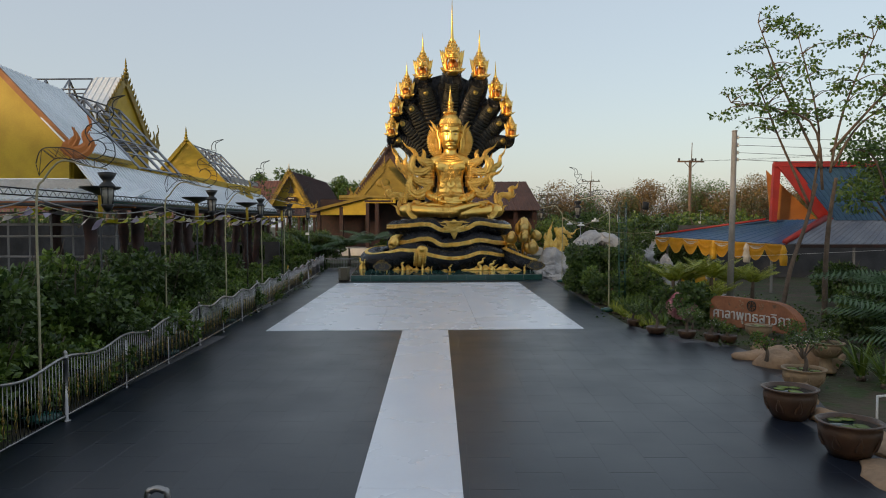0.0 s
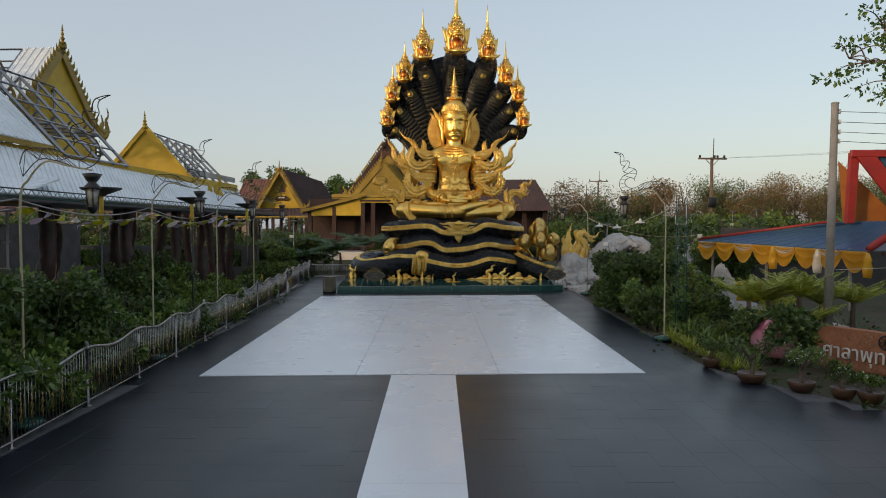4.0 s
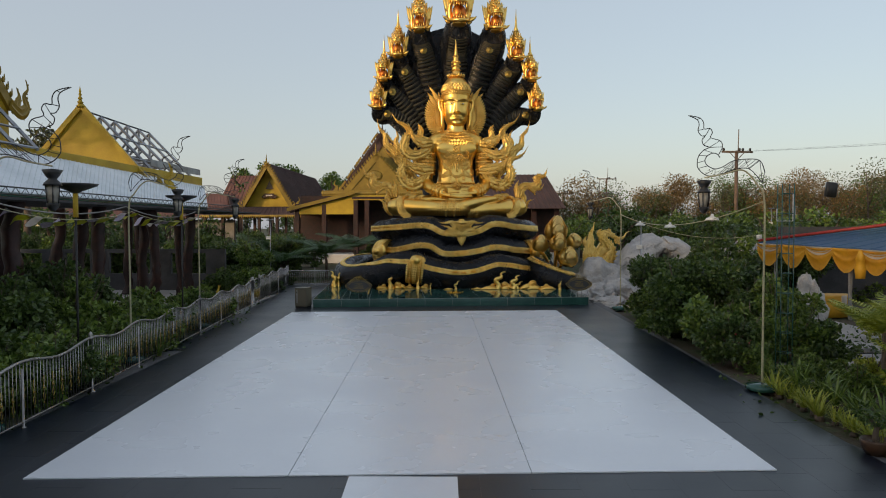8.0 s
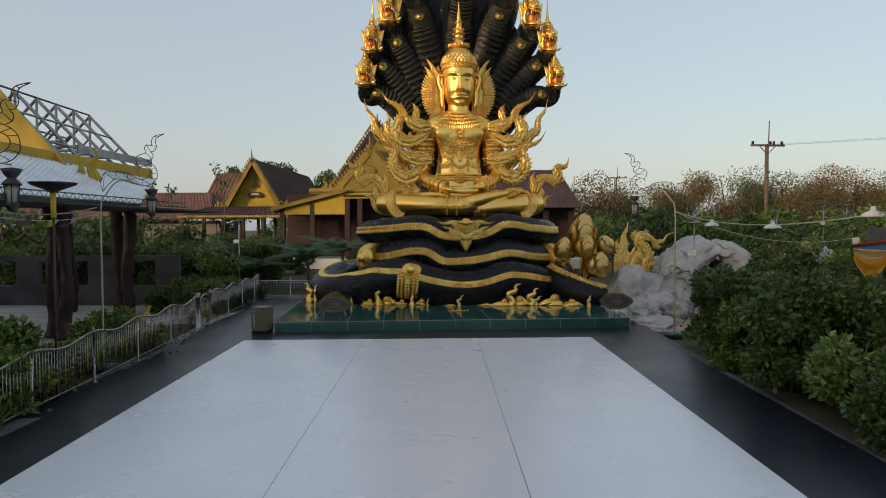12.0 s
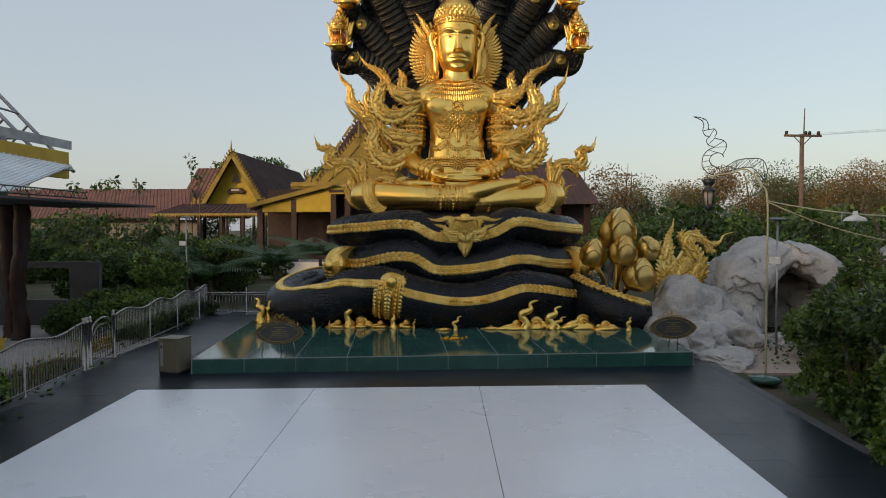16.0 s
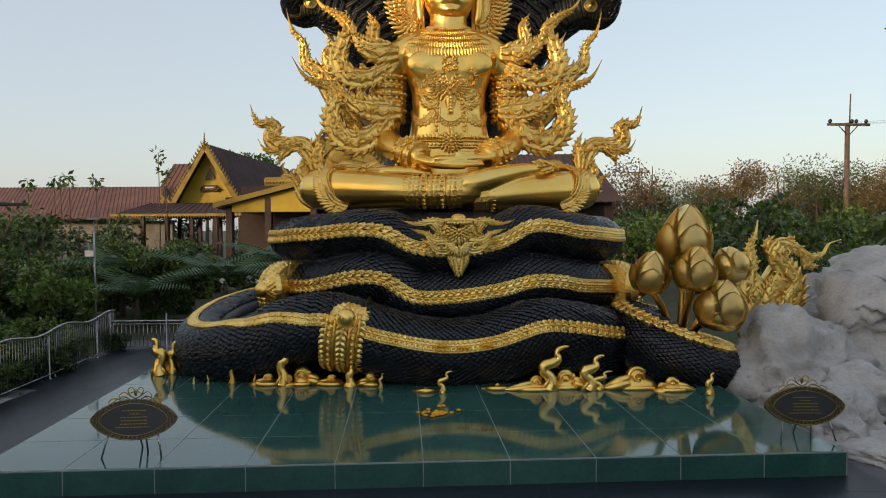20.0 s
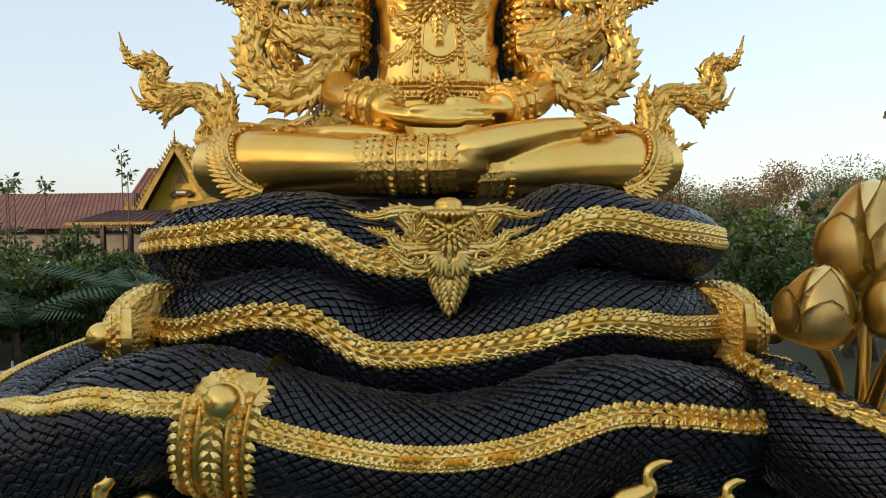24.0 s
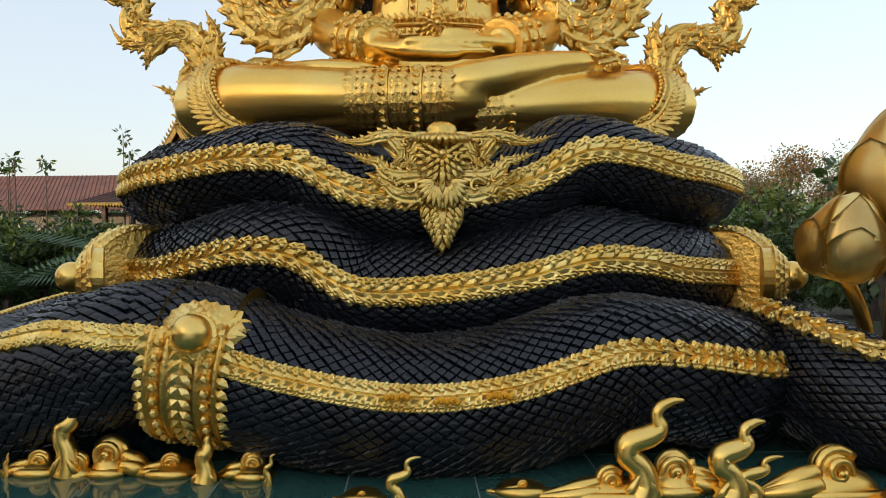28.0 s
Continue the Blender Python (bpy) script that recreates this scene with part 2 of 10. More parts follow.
L_DRY = leaf_material("dry brown leaves", (0.12, 0.08, 0.028), (0.24, 0.15, 0.055), 0.7)
L_OLIVE = leaf_material("olive woodland leaves", (0.055, 0.07, 0.022), (0.12, 0.115, 0.04), 0.6)
L_TREE = leaf_material("fresh tree leaves", (0.045, 0.10, 0.018), (0.10, 0.17, 0.03))
L_PALM = leaf_material("palm fronds", (0.035, 0.085, 0.025), (0.06, 0.12, 0.035))


# ---- building helpers ----
def finish(bm, name, mat, smooth=True):
    me = bpy.data.meshes.new(name)
    bm.normal_update()
    bm.to_mesh(me)
    bm.free()
    for m in (mat if isinstance(mat, (list, tuple)) else [mat]):
        me.materials.append(m)
    if smooth:
        me.shade_smooth()
    return me


def part(name, bm, mat, parent=None, label="", m=None, smooth=True):
    """Links a bmesh, or a mesh that is shared, as one mesh object under parent."""
    me = bm if isinstance(bm, bpy.types.Mesh) else finish(bm, name, mat, smooth)
    ob = new(name, me)
    if parent:
        ob.parent = parent
    if m is not None:
        ob.matrix_basis = m
    if label:
        ob["label"] = label
    return ob


def thing(name, label, category, group="", m=None, kind=""):
    ob = new(name)
    ob.empty_display_size = 0.2
    if m is not None:
        ob.matrix_basis = m
    return tagged(ob, label, category, group, kind)


def at(x, y, z=0.0, rz=0.0, s=1.0):
    return pose(x, y, z, 0, 0, rz) @ Matrix.Diagonal((s, s, s, 1))


def add_box(bm, cx, cy, cz, sx, sy, sz, bevel=0.0, m=None):
    """A box by its centre and sizes, with chamfered edges."""
    new_verts = bmesh.ops.create_cube(bm, size=1.0)["verts"]
    for v in new_verts:
        v.co = Vector((cx + v.co.x * sx, cy + v.co.y * sy, cz + v.co.z * sz))
    if bevel:
        edges = list({e for v in new_verts for e in v.link_edges})
        out = bmesh.ops.bevel(bm, geom=edges, offset=bevel, segments=1, affect="EDGES")
        new_verts = list({v for f in out["faces"] for v in f.verts} | {v for v in new_verts if v.is_valid})
    if m is not None:
        for v in new_verts:
            v.co = m @ v.co
    return bm


def box(*args, **kw):
    return add_box(bmesh.new(), *args, **kw)


def flat(bm):
    return bm


def spline(points, steps):
    """A smooth line through points of any number of values."""
    p = [Vector(q) if len(q) <= 4 else q for q in points]
    out = []
    for i in range(len(p) - 1):
        a, b, c, d = p[max(i - 1, 0)], p[i], p[i + 1], p[min(i + 2, len(p) - 1)]
        for k in range(steps):
            t = k / steps
            out.append(0.5 * ((2 * b) + (c - a) * t + (2 * a - 5 * b + 4 * c - d) * t * t + (3 * b - a - 3 * c + d) * t ** 3))
    out.append(p[-1].copy())
    return out


def frames(path):
    """Parallel frames (point, tangent, side, up) along a line."""
    out, up = [], Vector((0, 0, 1))
    for i, q in enumerate(path):
        t = (path[min(i + 1, len(path) - 1)] - path[max(i - 1, 0)]).normalized()
        if i == 0 and abs(t.z) > 0.9:
            up = Vector((0, 1, 0))
        side = t.cross(up)
        if side.length < 1e-4:
            side = t.orthogonal()
        side.normalize()
        up = side.cross(t).normalized()
        out.append((q, t, side, up))
    return out


def tube(bm, rows, seg=10, steps=5, squash=1.0, caps=True):
    """Sweeps a round section along rows of (x, y, z, radius); squash flattens it along its up side."""
    line = spline([Vector(r) for r in rows], steps)
    rings = []
    for (q, t, side, up), r in zip(frames([Vector(p[:3]) for p in line]), [max(p[3], 0.001) for p in line]):
        rings.append([bm.verts.new(q + side * math.cos(a) * r + up * math.sin(a) * r * squash) for a in (2 * math.pi * k / seg for k in range(seg))])
    for a, b in zip(rings, rings[1:]):
        for k in range(seg):
            bm.faces.new((a[k], a[(k + 1) % seg], b[(k + 1) % seg], b[k]))
    if caps:
        bm.faces.new(rings[0][::-1])
        bm.faces.new(rings[-1])
    return bm


def bar(bm, a, b, r, seg=6, r2=None):
    return tube(bm, [(*a, r), (*b, r if r2 is None else r2)], seg, 1)


def lathe(bm, profile, seg=20, m=None, sx=1.0, sy=1.0, wob=0.0):
    """Turns a profile of (radius, height) round the z axis."""
    rings = []
    for r, z in profile:
        ring = []
        for k in range(seg):
            a = 2 * math.pi * k / seg
            q = Vector((r * sx * math.cos(a) * (1 + wob * math.cos(6 * a)), r * sy * math.sin(a) * (1 + wob * math.cos(6 * a)), z))
            ring.append(bm.verts.new(m @ q if m is not None else q))
        rings.append(ring)
    for a, b in zip(rings, rings[1:]):
        for k in range(seg):
            bm.faces.new((a[k], a[(k + 1) % seg], b[(k + 1) % seg], b[k]))
    bm.faces.new(rings[0][::-1])
    bm.faces.new(rings[-1])
    return bm


def ball(bm, x, y, z, rx, ry=None, rz=None, sub=2, m=None):
    ry, rz = ry or rx, rz or rx
    out = bmesh.ops.create_icosphere(bm, subdivisions=sub, radius=1)["verts"]
    for v in out:
        v.co = Vector((x + v.co.x * rx, y + v.co.y * ry, z + v.co.z * rz))
        if m is not None:
            v.co = m @ v.co
    return bm


def sheet(bm, corners, thick=0.06):
    """A flat panel from its corners in order, given a thickness downwards along its normal."""
    q = [Vector(c) for c in corners]
    n = Vector((0, 0, 0))
    for i in range(1, len(q) - 1):
        n += (q[i] - q[0]).cross(q[i + 1] - q[0])
    n = n.normalized() * thick
    top = [bm.verts.new(c) for c in q]
    low = [bm.verts.new(c - n) for c in q]
    bm.faces.new(top)
    bm.faces.new(low[::-1])
    for i in range(len(q)):
        j = (i + 1) % len(q)
        bm.faces.new((top[i], low[i], low[j], top[j]))
    return bm


def flame(bm, path, width, thick, spikes=0, side=1.0, lift=None, spike=0.45):
    """A carved tongue of flame: a tapering, lens-shaped ribbon along path, in its own plane, with barbs on its outer edge."""
    line = spline([Vector(p) for p in path], 6)
    n = len(line)
    out = Vector(lift) if lift else Vector((0, -1, 0))
    rings = []
    for i, q in enumerate(line):
        t = (line[min(i + 1, n - 1)] - line[max(i - 1, 0)]).normalized()
        s = t.cross(out).normalized()
        f = i / (n - 1)
        w = width * (0.55 + 0.75 * math.sin(math.pi * min(f * 1.25 + 0.12, 1.0))) * (1 - f) ** 0.6 * 0.8 + 0.012
        h = thick * (1 - 0.75 * f)
        rings.append((q, s, w, h, [bm.verts.new(c) for c in (q + s * w, q + s * w * 0.45 + out * h, q + s * w * 0.1 + out * h * 0.55, q - s * w * 0.5 + out * h, q - s * w, q - out * h * 0.6)]))
    for a, b in zip(rings, rings[1:]):
        for k in range(6):
            bm.faces.new((a[4][k], a[4][(k + 1) % 6], b[4][(k + 1) % 6], b[4][k]))
    bm.faces.new(rings[0][4][::-1])
    bm.faces.new(rings[-1][4])
    for j in range(spikes):
        f = 0.08 + 0.8 * j / max(spikes - 1, 1)
        i = int(f * (n - 1))
        q, s, w, h, _ = rings[i]
        t = (line[min(i + 1, n - 1)] - line[max(i - 1, 0)]).normalized()
        base = q + s * side * w * 0.75
        size = width * spike * (1.1 - 0.6 * f)
        tip = base + s * side * size * 0.9 + t * size * 1.1
        mid = base + s * side * size * 0.55 + t * size * 0.2
        a, b, c, d, e = (bm.verts.new(v) for v in (base - t * size * 0.55, base + t * size * 0.6, tip, mid + out * h * 0.9, mid - out * h * 0.4))
        for tri in ((a, d, c), (d, b, c), (a, c, e), (e, c, b)):
            bm.faces.new(tri)
    return bm


def scrollwork(bm, path, width, thick, side=1.0, lift=(0, -1, 0), ridges=4, teeth=True, gap=0.17):
    """A carved flame scroll: a fat tapering ribbon with engraved grooves along it, pointed leaves along its outer edge and a hooked tip."""
    line = spline([Vector(p) for p in path], 8)
    n = len(line)
    out = Vector(lift).normalized()
    rings, total = [], 0.0
    across = [k / (2 * ridges) * 2 - 1 for k in range(2 * ridges + 1)]
    for i, q in enumerate(line):
        t = (line[min(i + 1, n - 1)] - line[max(i - 1, 0)]).normalized()
        s = t.cross(out).normalized()
        f = i / (n - 1)
        w = width * ((1 - f) ** 0.75) * (0.72 + 0.55 * math.sin(math.pi * min(f * 1.15, 1))) + 0.012
        h = thick * (0.35 + 0.65 * (1 - f) ** 0.5)
        row = [q + s * w * c + out * h * (math.sqrt(max(1 - c * c, 0)) * 0.75 + (0.18 if k % 2 else 0.0)) for k, c in enumerate(across)]
        rings.append((q, t, s, w, h, [bm.verts.new(v) for v in row + [q - s * w * 0.6 - out * h * 0.5, q + s * w * 0.6 - out * h * 0.5][::1]]))
    m = len(rings[0][5])
    for a, b in zip(rings, rings[1:]):
        for k in range(m):
            bm.faces.new((a[5][k], b[5][k], b[5][(k + 1) % m], a[5][(k + 1) % m]))
    bm.faces.new(rings[0][5])
    bm.faces.new(rings[-1][5][::-1])
    run = 0.0
    for i in range(1, n - 2):
        run += (line[i] - line[i - 1]).length
        q, t, s, w, h, _ = rings[i]
        if not teeth or run < gap * (0.45 + w / width * 0.35):
            continue
        run = 0.0
        size = (0.36 * width + 0.05) * (0.5 + 0.5 * w / width)
        d = (s * side * 0.8 + t).normalized()
        blade(bm, q + s * side * w * 0.66, d, out, size * 1.2, size * 0.85, h * 0.6)
        for lane, tilt in ((0.45, 0.75), (0.1, 0.3), (-0.28, -0.15), (-0.6, -0.5)):
            step = t * gap * (0.3 if lane in (0.1, -0.6) else 0.0)
            blade(bm, q + s * side * w * lane + step + out * h * 0.55 * math.sqrt(1 - lane * lane), (t + s * side * tilt).normalized(), out, max(gap * 1.2, w * 0.6), w * 0.55, h * 0.42)
        if w > width * 0.45:
            blade(bm, q - s * side * w * 0.85, (t - s * side * 0.6).normalized(), out, size * 0.7, size * 0.5, h * 0.4)
    return bm


def blade(bm, base, d, out, length, width, h):
    """One small pointed leaf with a raised rib and a curled tip."""
    w = d.cross(out).normalized()
    pts = [base - d * length * 0.12, base + d * length * 0.3 + w * width * 0.5, base + d * length * 0.66 + w * width * 0.42, base + d * length - w * width * 0.08 + out * h * 0.1,
           base + d * length * 0.66 - w * width * 0.46, base + d * length * 0.3 - w * width * 0.5]
    edge = [bm.verts.new(v) for v in pts]
    rib = bm.verts.new(base + d * length * 0.4 + out * h)
    under = bm.verts.new(base + d * length * 0.35 - out * h * 0.5)
    for k in range(6):
        bm.faces.new((edge[k], rib, edge[(k + 1) % 6]))
        bm.faces.new((edge[(k + 1) % 6], under, edge[k]))
    return bm


def relief(bm, outline, y, thick, bulge, facing=None):
    """A carved plate: an outline in x and z, a raised inner field and a domed middle; facing(x, z) may give the depth it lies on."""
    n = len(outline)
    cx, cz = sum(q[0] for q in outline) / n, sum(q[1] for q in outline) / n
    lie = facing or (lambda x, z: y)
    rows = []
    for f, d in ((1.0, -thick), (1.0, thick * 0.6), (0.86, thick), (0.8, thick * 0.6), (0.4, thick * 0.6 + bulge)):
        rows.append([bm.verts.new((cx + (x - cx) * f, lie(cx + (x - cx) * f, cz + (z - cz) * f) - d, cz + (z - cz) * f)) for x, z in outline])
    for a, b in zip(rows, rows[1:]):
        for k in range(n):
            bm.faces.new((a[k], a[(k + 1) % n], b[(k + 1) % n], b[k]))
    top = bm.verts.new((cx, lie(cx, cz) - thick * 0.6 - bulge * 1.15, cz))
    for k in range(n):
        bm.faces.new((rows[-1][k], rows[-1][(k + 1) % n], top))
    return bm


def curl(bm, x, y, z, r, thick, turn=1.0, start=0.0, lift=(0, -1, 0)):
    """A flat spiral scroll boss facing the front."""
    pts = []
    for k in range(9):
        a = start + turn * k * 0.62
        q = r * (1 - k / 10.5)
        pts.append((x + q * math.cos(a), y - thick * k * 0.05, z + q * math.sin(a), r * 0.24 * (1 - k * 0.06)))
    tube(bm, pts, 5, 2)
    return ball(bm, x, y - thick * 0.4, z, r * 0.2, sub=1)


# ---- carved flame ornament ----
def horn(bm, base, d, s, out, length, w, h, bend=0.35):
    """One carved leaf that tapers and curls sideways along s, with a rounded back."""
    rings = []
    for k in range(5):
        f = k / 5
        p = base + d * length * f + s * length * bend * f * f + out * h * 0.5 * f * (1 - f)
        t = (d + s * 2 * bend * f).normalized()
        c = t.cross(out).normalized()
        g = w * (0.62 + 1.1 * f - 1.65 * f * f)
        rings.append([bm.verts.new(q) for q in (p - c * g, p - c * g * 0.45 + out * h * 0.8 * (1 - f * 0.5), p + out * h * 0.35, p + c * g * 0.45 + out * h * 0.8 * (1 - f * 0.5), p + c * g, p - out * h * 0.5)])
    for a, b in zip(rings, rings[1:]):
        for k in range(6):
            bm.faces.new((a[k], b[k], b[(k + 1) % 6], a[(k + 1) % 6]))
    tip = bm.verts.new(base + d * length + s * length * bend)
    for k in range(6):
        bm.faces.new((rings[-1][k], tip, rings[-1][(k + 1) % 6]))
    bm.faces.new(rings[0])
    return bm


def even(path, step):
    """The smooth line through path, cut into even steps."""
    line = spline([Vector(p) for p in path], 12)
    total = sum((b - a).length for a, b in zip(line, line[1:]))
    n = max(int(total / step), 4)
    out, run, i, goal = [line[0]], 0.0, 0, total / n
    for a, b in zip(line, line[1:]):
        seg = (b - a).length
        while seg > 1e-6 and run + seg >= goal and len(out) < n:
            out.append(a.lerp(b, (goal - run) / seg))
            goal += total / n
        run += seg
    return out + [line[-1]]


def kranok(bm, path, width, thick, side=1.0, lift=(0, -1, 0), gap=0.15, swell=1.0, root=0.75):
    """A flame scroll: a full ribbon with flowing grooves, curled leaves on both edges and over its face, ending in a slender hooked tongue."""
    out = Vector(lift).normalized()
    line = even(path, 0.045)
    n = len(line)
    rings = []
    for i, q in enumerate(line):
        t = (line[min(i + 1, n - 1)] - line[max(i - 1, 0)]).normalized()
        s = t.cross(out).normalized()
        f = i / (n - 1)
        w = width * max((root + (1.0 - root) * math.sin(math.pi * min(f * 1.6, 0.5)) + 0.3 * swell * math.sin(math.pi * min(f * 1.3, 1))) * (1 - f ** 1.9) ** 1.15, 0.24 * (1 - f) + 0.04)
        h = thick * (0.3 + 0.7 * (1 - f) ** 0.6)
        row = []
        for k in range(13):
            c = k / 6 - 1
            row.append(q + s * w * c + out * h * (0.75 * math.sqrt(max(1 - c * c, 0)) + 0.2 * math.cos(c * 9.4 + 2.5 * f)))
        rings.append((q, t, s, w, h, [bm.verts.new(v) for v in row + [q - s * w * 0.6 - out * h * 0.5, q + s * w * 0.6 - out * h * 0.5]]))
    m = len(rings[0][5])
    for a, b in zip(rings, rings[1:]):
        for k in range(m):
            bm.faces.new((a[5][k], b[5][k], b[5][(k + 1) % m], a[5][(k + 1) % m]))
    bm.faces.new(rings[0][5])
    bm.faces.new(rings[-1][5][::-1])
    run, turn = 0.0, 0
    for i in range(1, int(n * 0.86)):
        run += (line[i] - line[i - 1]).length
        q, t, s, w, h, _ = rings[i]
        if run < gap * (0.4 + 0.6 * w / width):
            continue
        run, turn = 0.0, turn + 1
        o = s * side
        ln = 0.55 * w + 0.1 * width + 0.02
        horn(bm, q + o * w * 0.66 + out * h * 0.1, (t * 0.9 + o * 0.42).normalized(), o, out, ln * 1.0, ln * 0.36, h * 0.8, 0.34)
        horn(bm, q - o * w * 0.72 + out * h * 0.1, (t * 1.0 - o * 0.2).normalized(), -o, out, ln * 0.6, ln * 0.28, h * 0.5, 0.2)
        lane = (0.3, -0.15, 0.05, -0.35)[turn % 4] * w
        flip = 1 if turn % 2 else -1
        horn(bm, q + o * lane + out * h * 0.5, (t + o * 0.35 * flip).normalized(), o * flip, out, ln * 1.1, ln * 0.34, h * 0.85, 0.45)
        horn(bm, q + o * (lane * -1.0 + 0.45 * w * flip) + out * h * 0.4, (t + o * 0.25 * flip).normalized(), o * flip, out, ln * 0.9, ln * 0.26, h * 0.75, 0.5)
    return bm


# ---- ground, terrace, platform ----
TURN = pose(0.15, 50.48, 0, 0, 0, 5.0)  # the place and turn of the sculpture


def fence_x(y):
    return -5.75 - 0.035 * y - 0.00053 * y * y


EDGE = [(-4, 6.3), (9, 6.25), (12, 6.6), (15, 7.5), (17.5, 8.1), (19, 7.9), (21, 6.75), (23, 6.0), (24.5, 5.98), (43, 6.3)]


def edge_x(y):
    """The terrace's right edge, with a bay beside the bowls."""
    for (a, p), (b, q) in zip(EDGE, EDGE[1:]):
        if a <= y <= b:
            return p + (q - p) * (y - a) / (b - a)
    return EDGE[0][1] if y < 0 else EDGE[-1][1]


bm = bmesh.new()
bmesh.ops.create_grid(bm, x_segments=60, y_segments=60, size=1)
for v in bm.verts:
    x, y = v.co.x, v.co.y
    v.co = Vector((900 * x * abs(x), 60 + 900 * y * abs(y), -0.06))
    d = math.hypot(v.co.x, v.co.y - 30)
    if d > 60:
        v.co.z += 0.5 * noise.noise((v.co.x * 0.02, v.co.y * 0.02, 0)) - 0.3
ground = tagged(part("ground", bm, M_SOIL), "brown garden soil with sparse grass", "ground", kind="structure")

bm = bmesh.new()
for k in range(56):
    y0, y1 = -4 + 1.02 * k, -4 + 1.02 * (k + 1)
    r0, r1 = (edge_x(y0), edge_x(y1)) if y1 < 43 else (-5.6, -5.6)
    q = [bm.verts.new(c) for c in ((fence_x(y0) - 0.25, y0, 0.0006), (r0, y0, 0.0006), (r1, y1, 0.0006), (fence_x(y1) - 0.25, y1, 0.0006))]
    bm.faces.new(q)
terrace = tagged(part("terrace", bm, M_GROUT, smooth=False), "dark slate-tiled terrace with pale thin joints", "terrace", kind="structure")

# white floor: a long strip and a wide field of three columns of panels
WF = [Vector((-5.49, 21.88, 0)), Vector((4.38, 22.3, 0)), Vector((4.05, 39.95, 0)), Vector((-6.02, 39.4, 0))]
white = thing("white_floor", "glossy white floor field and strip laid on dark tiles", "floor", kind="structure")


def field(u, v, z=0.0):
    q = WF[0].lerp(WF[1], u).lerp(WF[3].lerp(WF[2], u), v)
    return (q.x, q.y, z)


for i in range(3):
    u0, u1 = (0, 0.345, 0.668)[i] + 0.0005, (0.345, 0.668, 1)[i] - 0.0005
    bm = sheet(bmesh.new(), [field(u0, 0, 0.018), field(u1, 0, 0.018), field(u1, 1, 0.018), field(u0, 1, 0.018)], 0.02)
    part("panel", bm, M_WHITE, white, smooth=False)
for j in range(4):
    y0, y1 = -4 + 6.5 * j, -4 + 6.5 * (j + 1) - 0.006
    y1 = min(y1, 22.02)
    xl, xr = (lambda y: -0.97 - 0.0238 * (y - 8.73)), (lambda y: 0.33 - 0.0157 * (y - 8.73))
    bm = sheet(bmesh.new(), [(xl(y0), y0, 0.018), (xr(y0), y0, 0.018), (xr(y1), y1, 0.018), (xl(y1), y1, 0.018)], 0.02)
    part("panel", bm, M_WHITE, white, smooth=False)

# green platform of polished tiles
platform = thing("statue_platform", "low platform faced with polished dark green tiles", "platform", m=TURN)
PU0, PU1, PV0, PV1, PZ = -6.5, 4.75, -8.95, 4.4, 0.33
part("core", box((PU0 + PU1) / 2, (PV0 + PV1) / 2, (PZ - 0.003) / 2, PU1 - PU0 + 0.028, PV1 - PV0 + 0.028, PZ - 0.003), M_JOINT, platform, "pale cement joints", smooth=False)
NU, NV = 10, 11
du, dv = (PU1 - PU0) / NU, (PV1 - PV0) / NV
tile = finish(box(0, 0, 0, du - 0.012, dv - 0.012, 0.03, bevel=0.002), "tile", M_GREEN, False)
for i in range(NU):
    for j in range(NV):
        part("tile", tile, None, platform, m=pose(PU0 + du * (i + 0.5), PV0 + dv * (j + 0.5), PZ - 0.015))
face = finish(box(0, 0, 0, du - 0.012, 0.03, PZ - 0.02, bevel=0.002), "tile", M_GREEN, False)
for i in range(NU):
    part("tile", face, None, platform, m=pose(PU0 + du * (i + 0.5), PV0 - 0.002, (PZ - 0.02) / 2))
side_face = finish(box(0, 0, 0, 0.03, dv - 0.012, PZ - 0.02, bevel=0.002), "tile", M_GREEN, False)
for j in range(NV):
    for x in (PU0 - 0.002, PU1 + 0.002):
        part("tile", side_face, None, platform, m=pose(x, PV0 + dv * (j + 0.5), (PZ - 0.02) / 2))


# ---- the serpent pedestal ----
def mesh_of(name, verts, faces, mat, smooth=False):
    me = bpy.data.meshes.new(name)
    me.from_pydata(verts, [], faces)
    me.materials.append(mat)
    if smooth:
        me.shade_smooth()
    return me


def skin(rows, steps=10):
    """Frames and radii along a body line, evenly spaced, with their lengths."""
    line = spline([Vector(r) for r in rows], steps)
    fr = frames([Vector(p[:3]) for p in line])
    dist = [0.0]
    for a, b in zip(line, line[1:]):
        dist.append(dist[-1] + (Vector(b[:3]) - Vector(a[:3])).length)
    return line, fr, dist


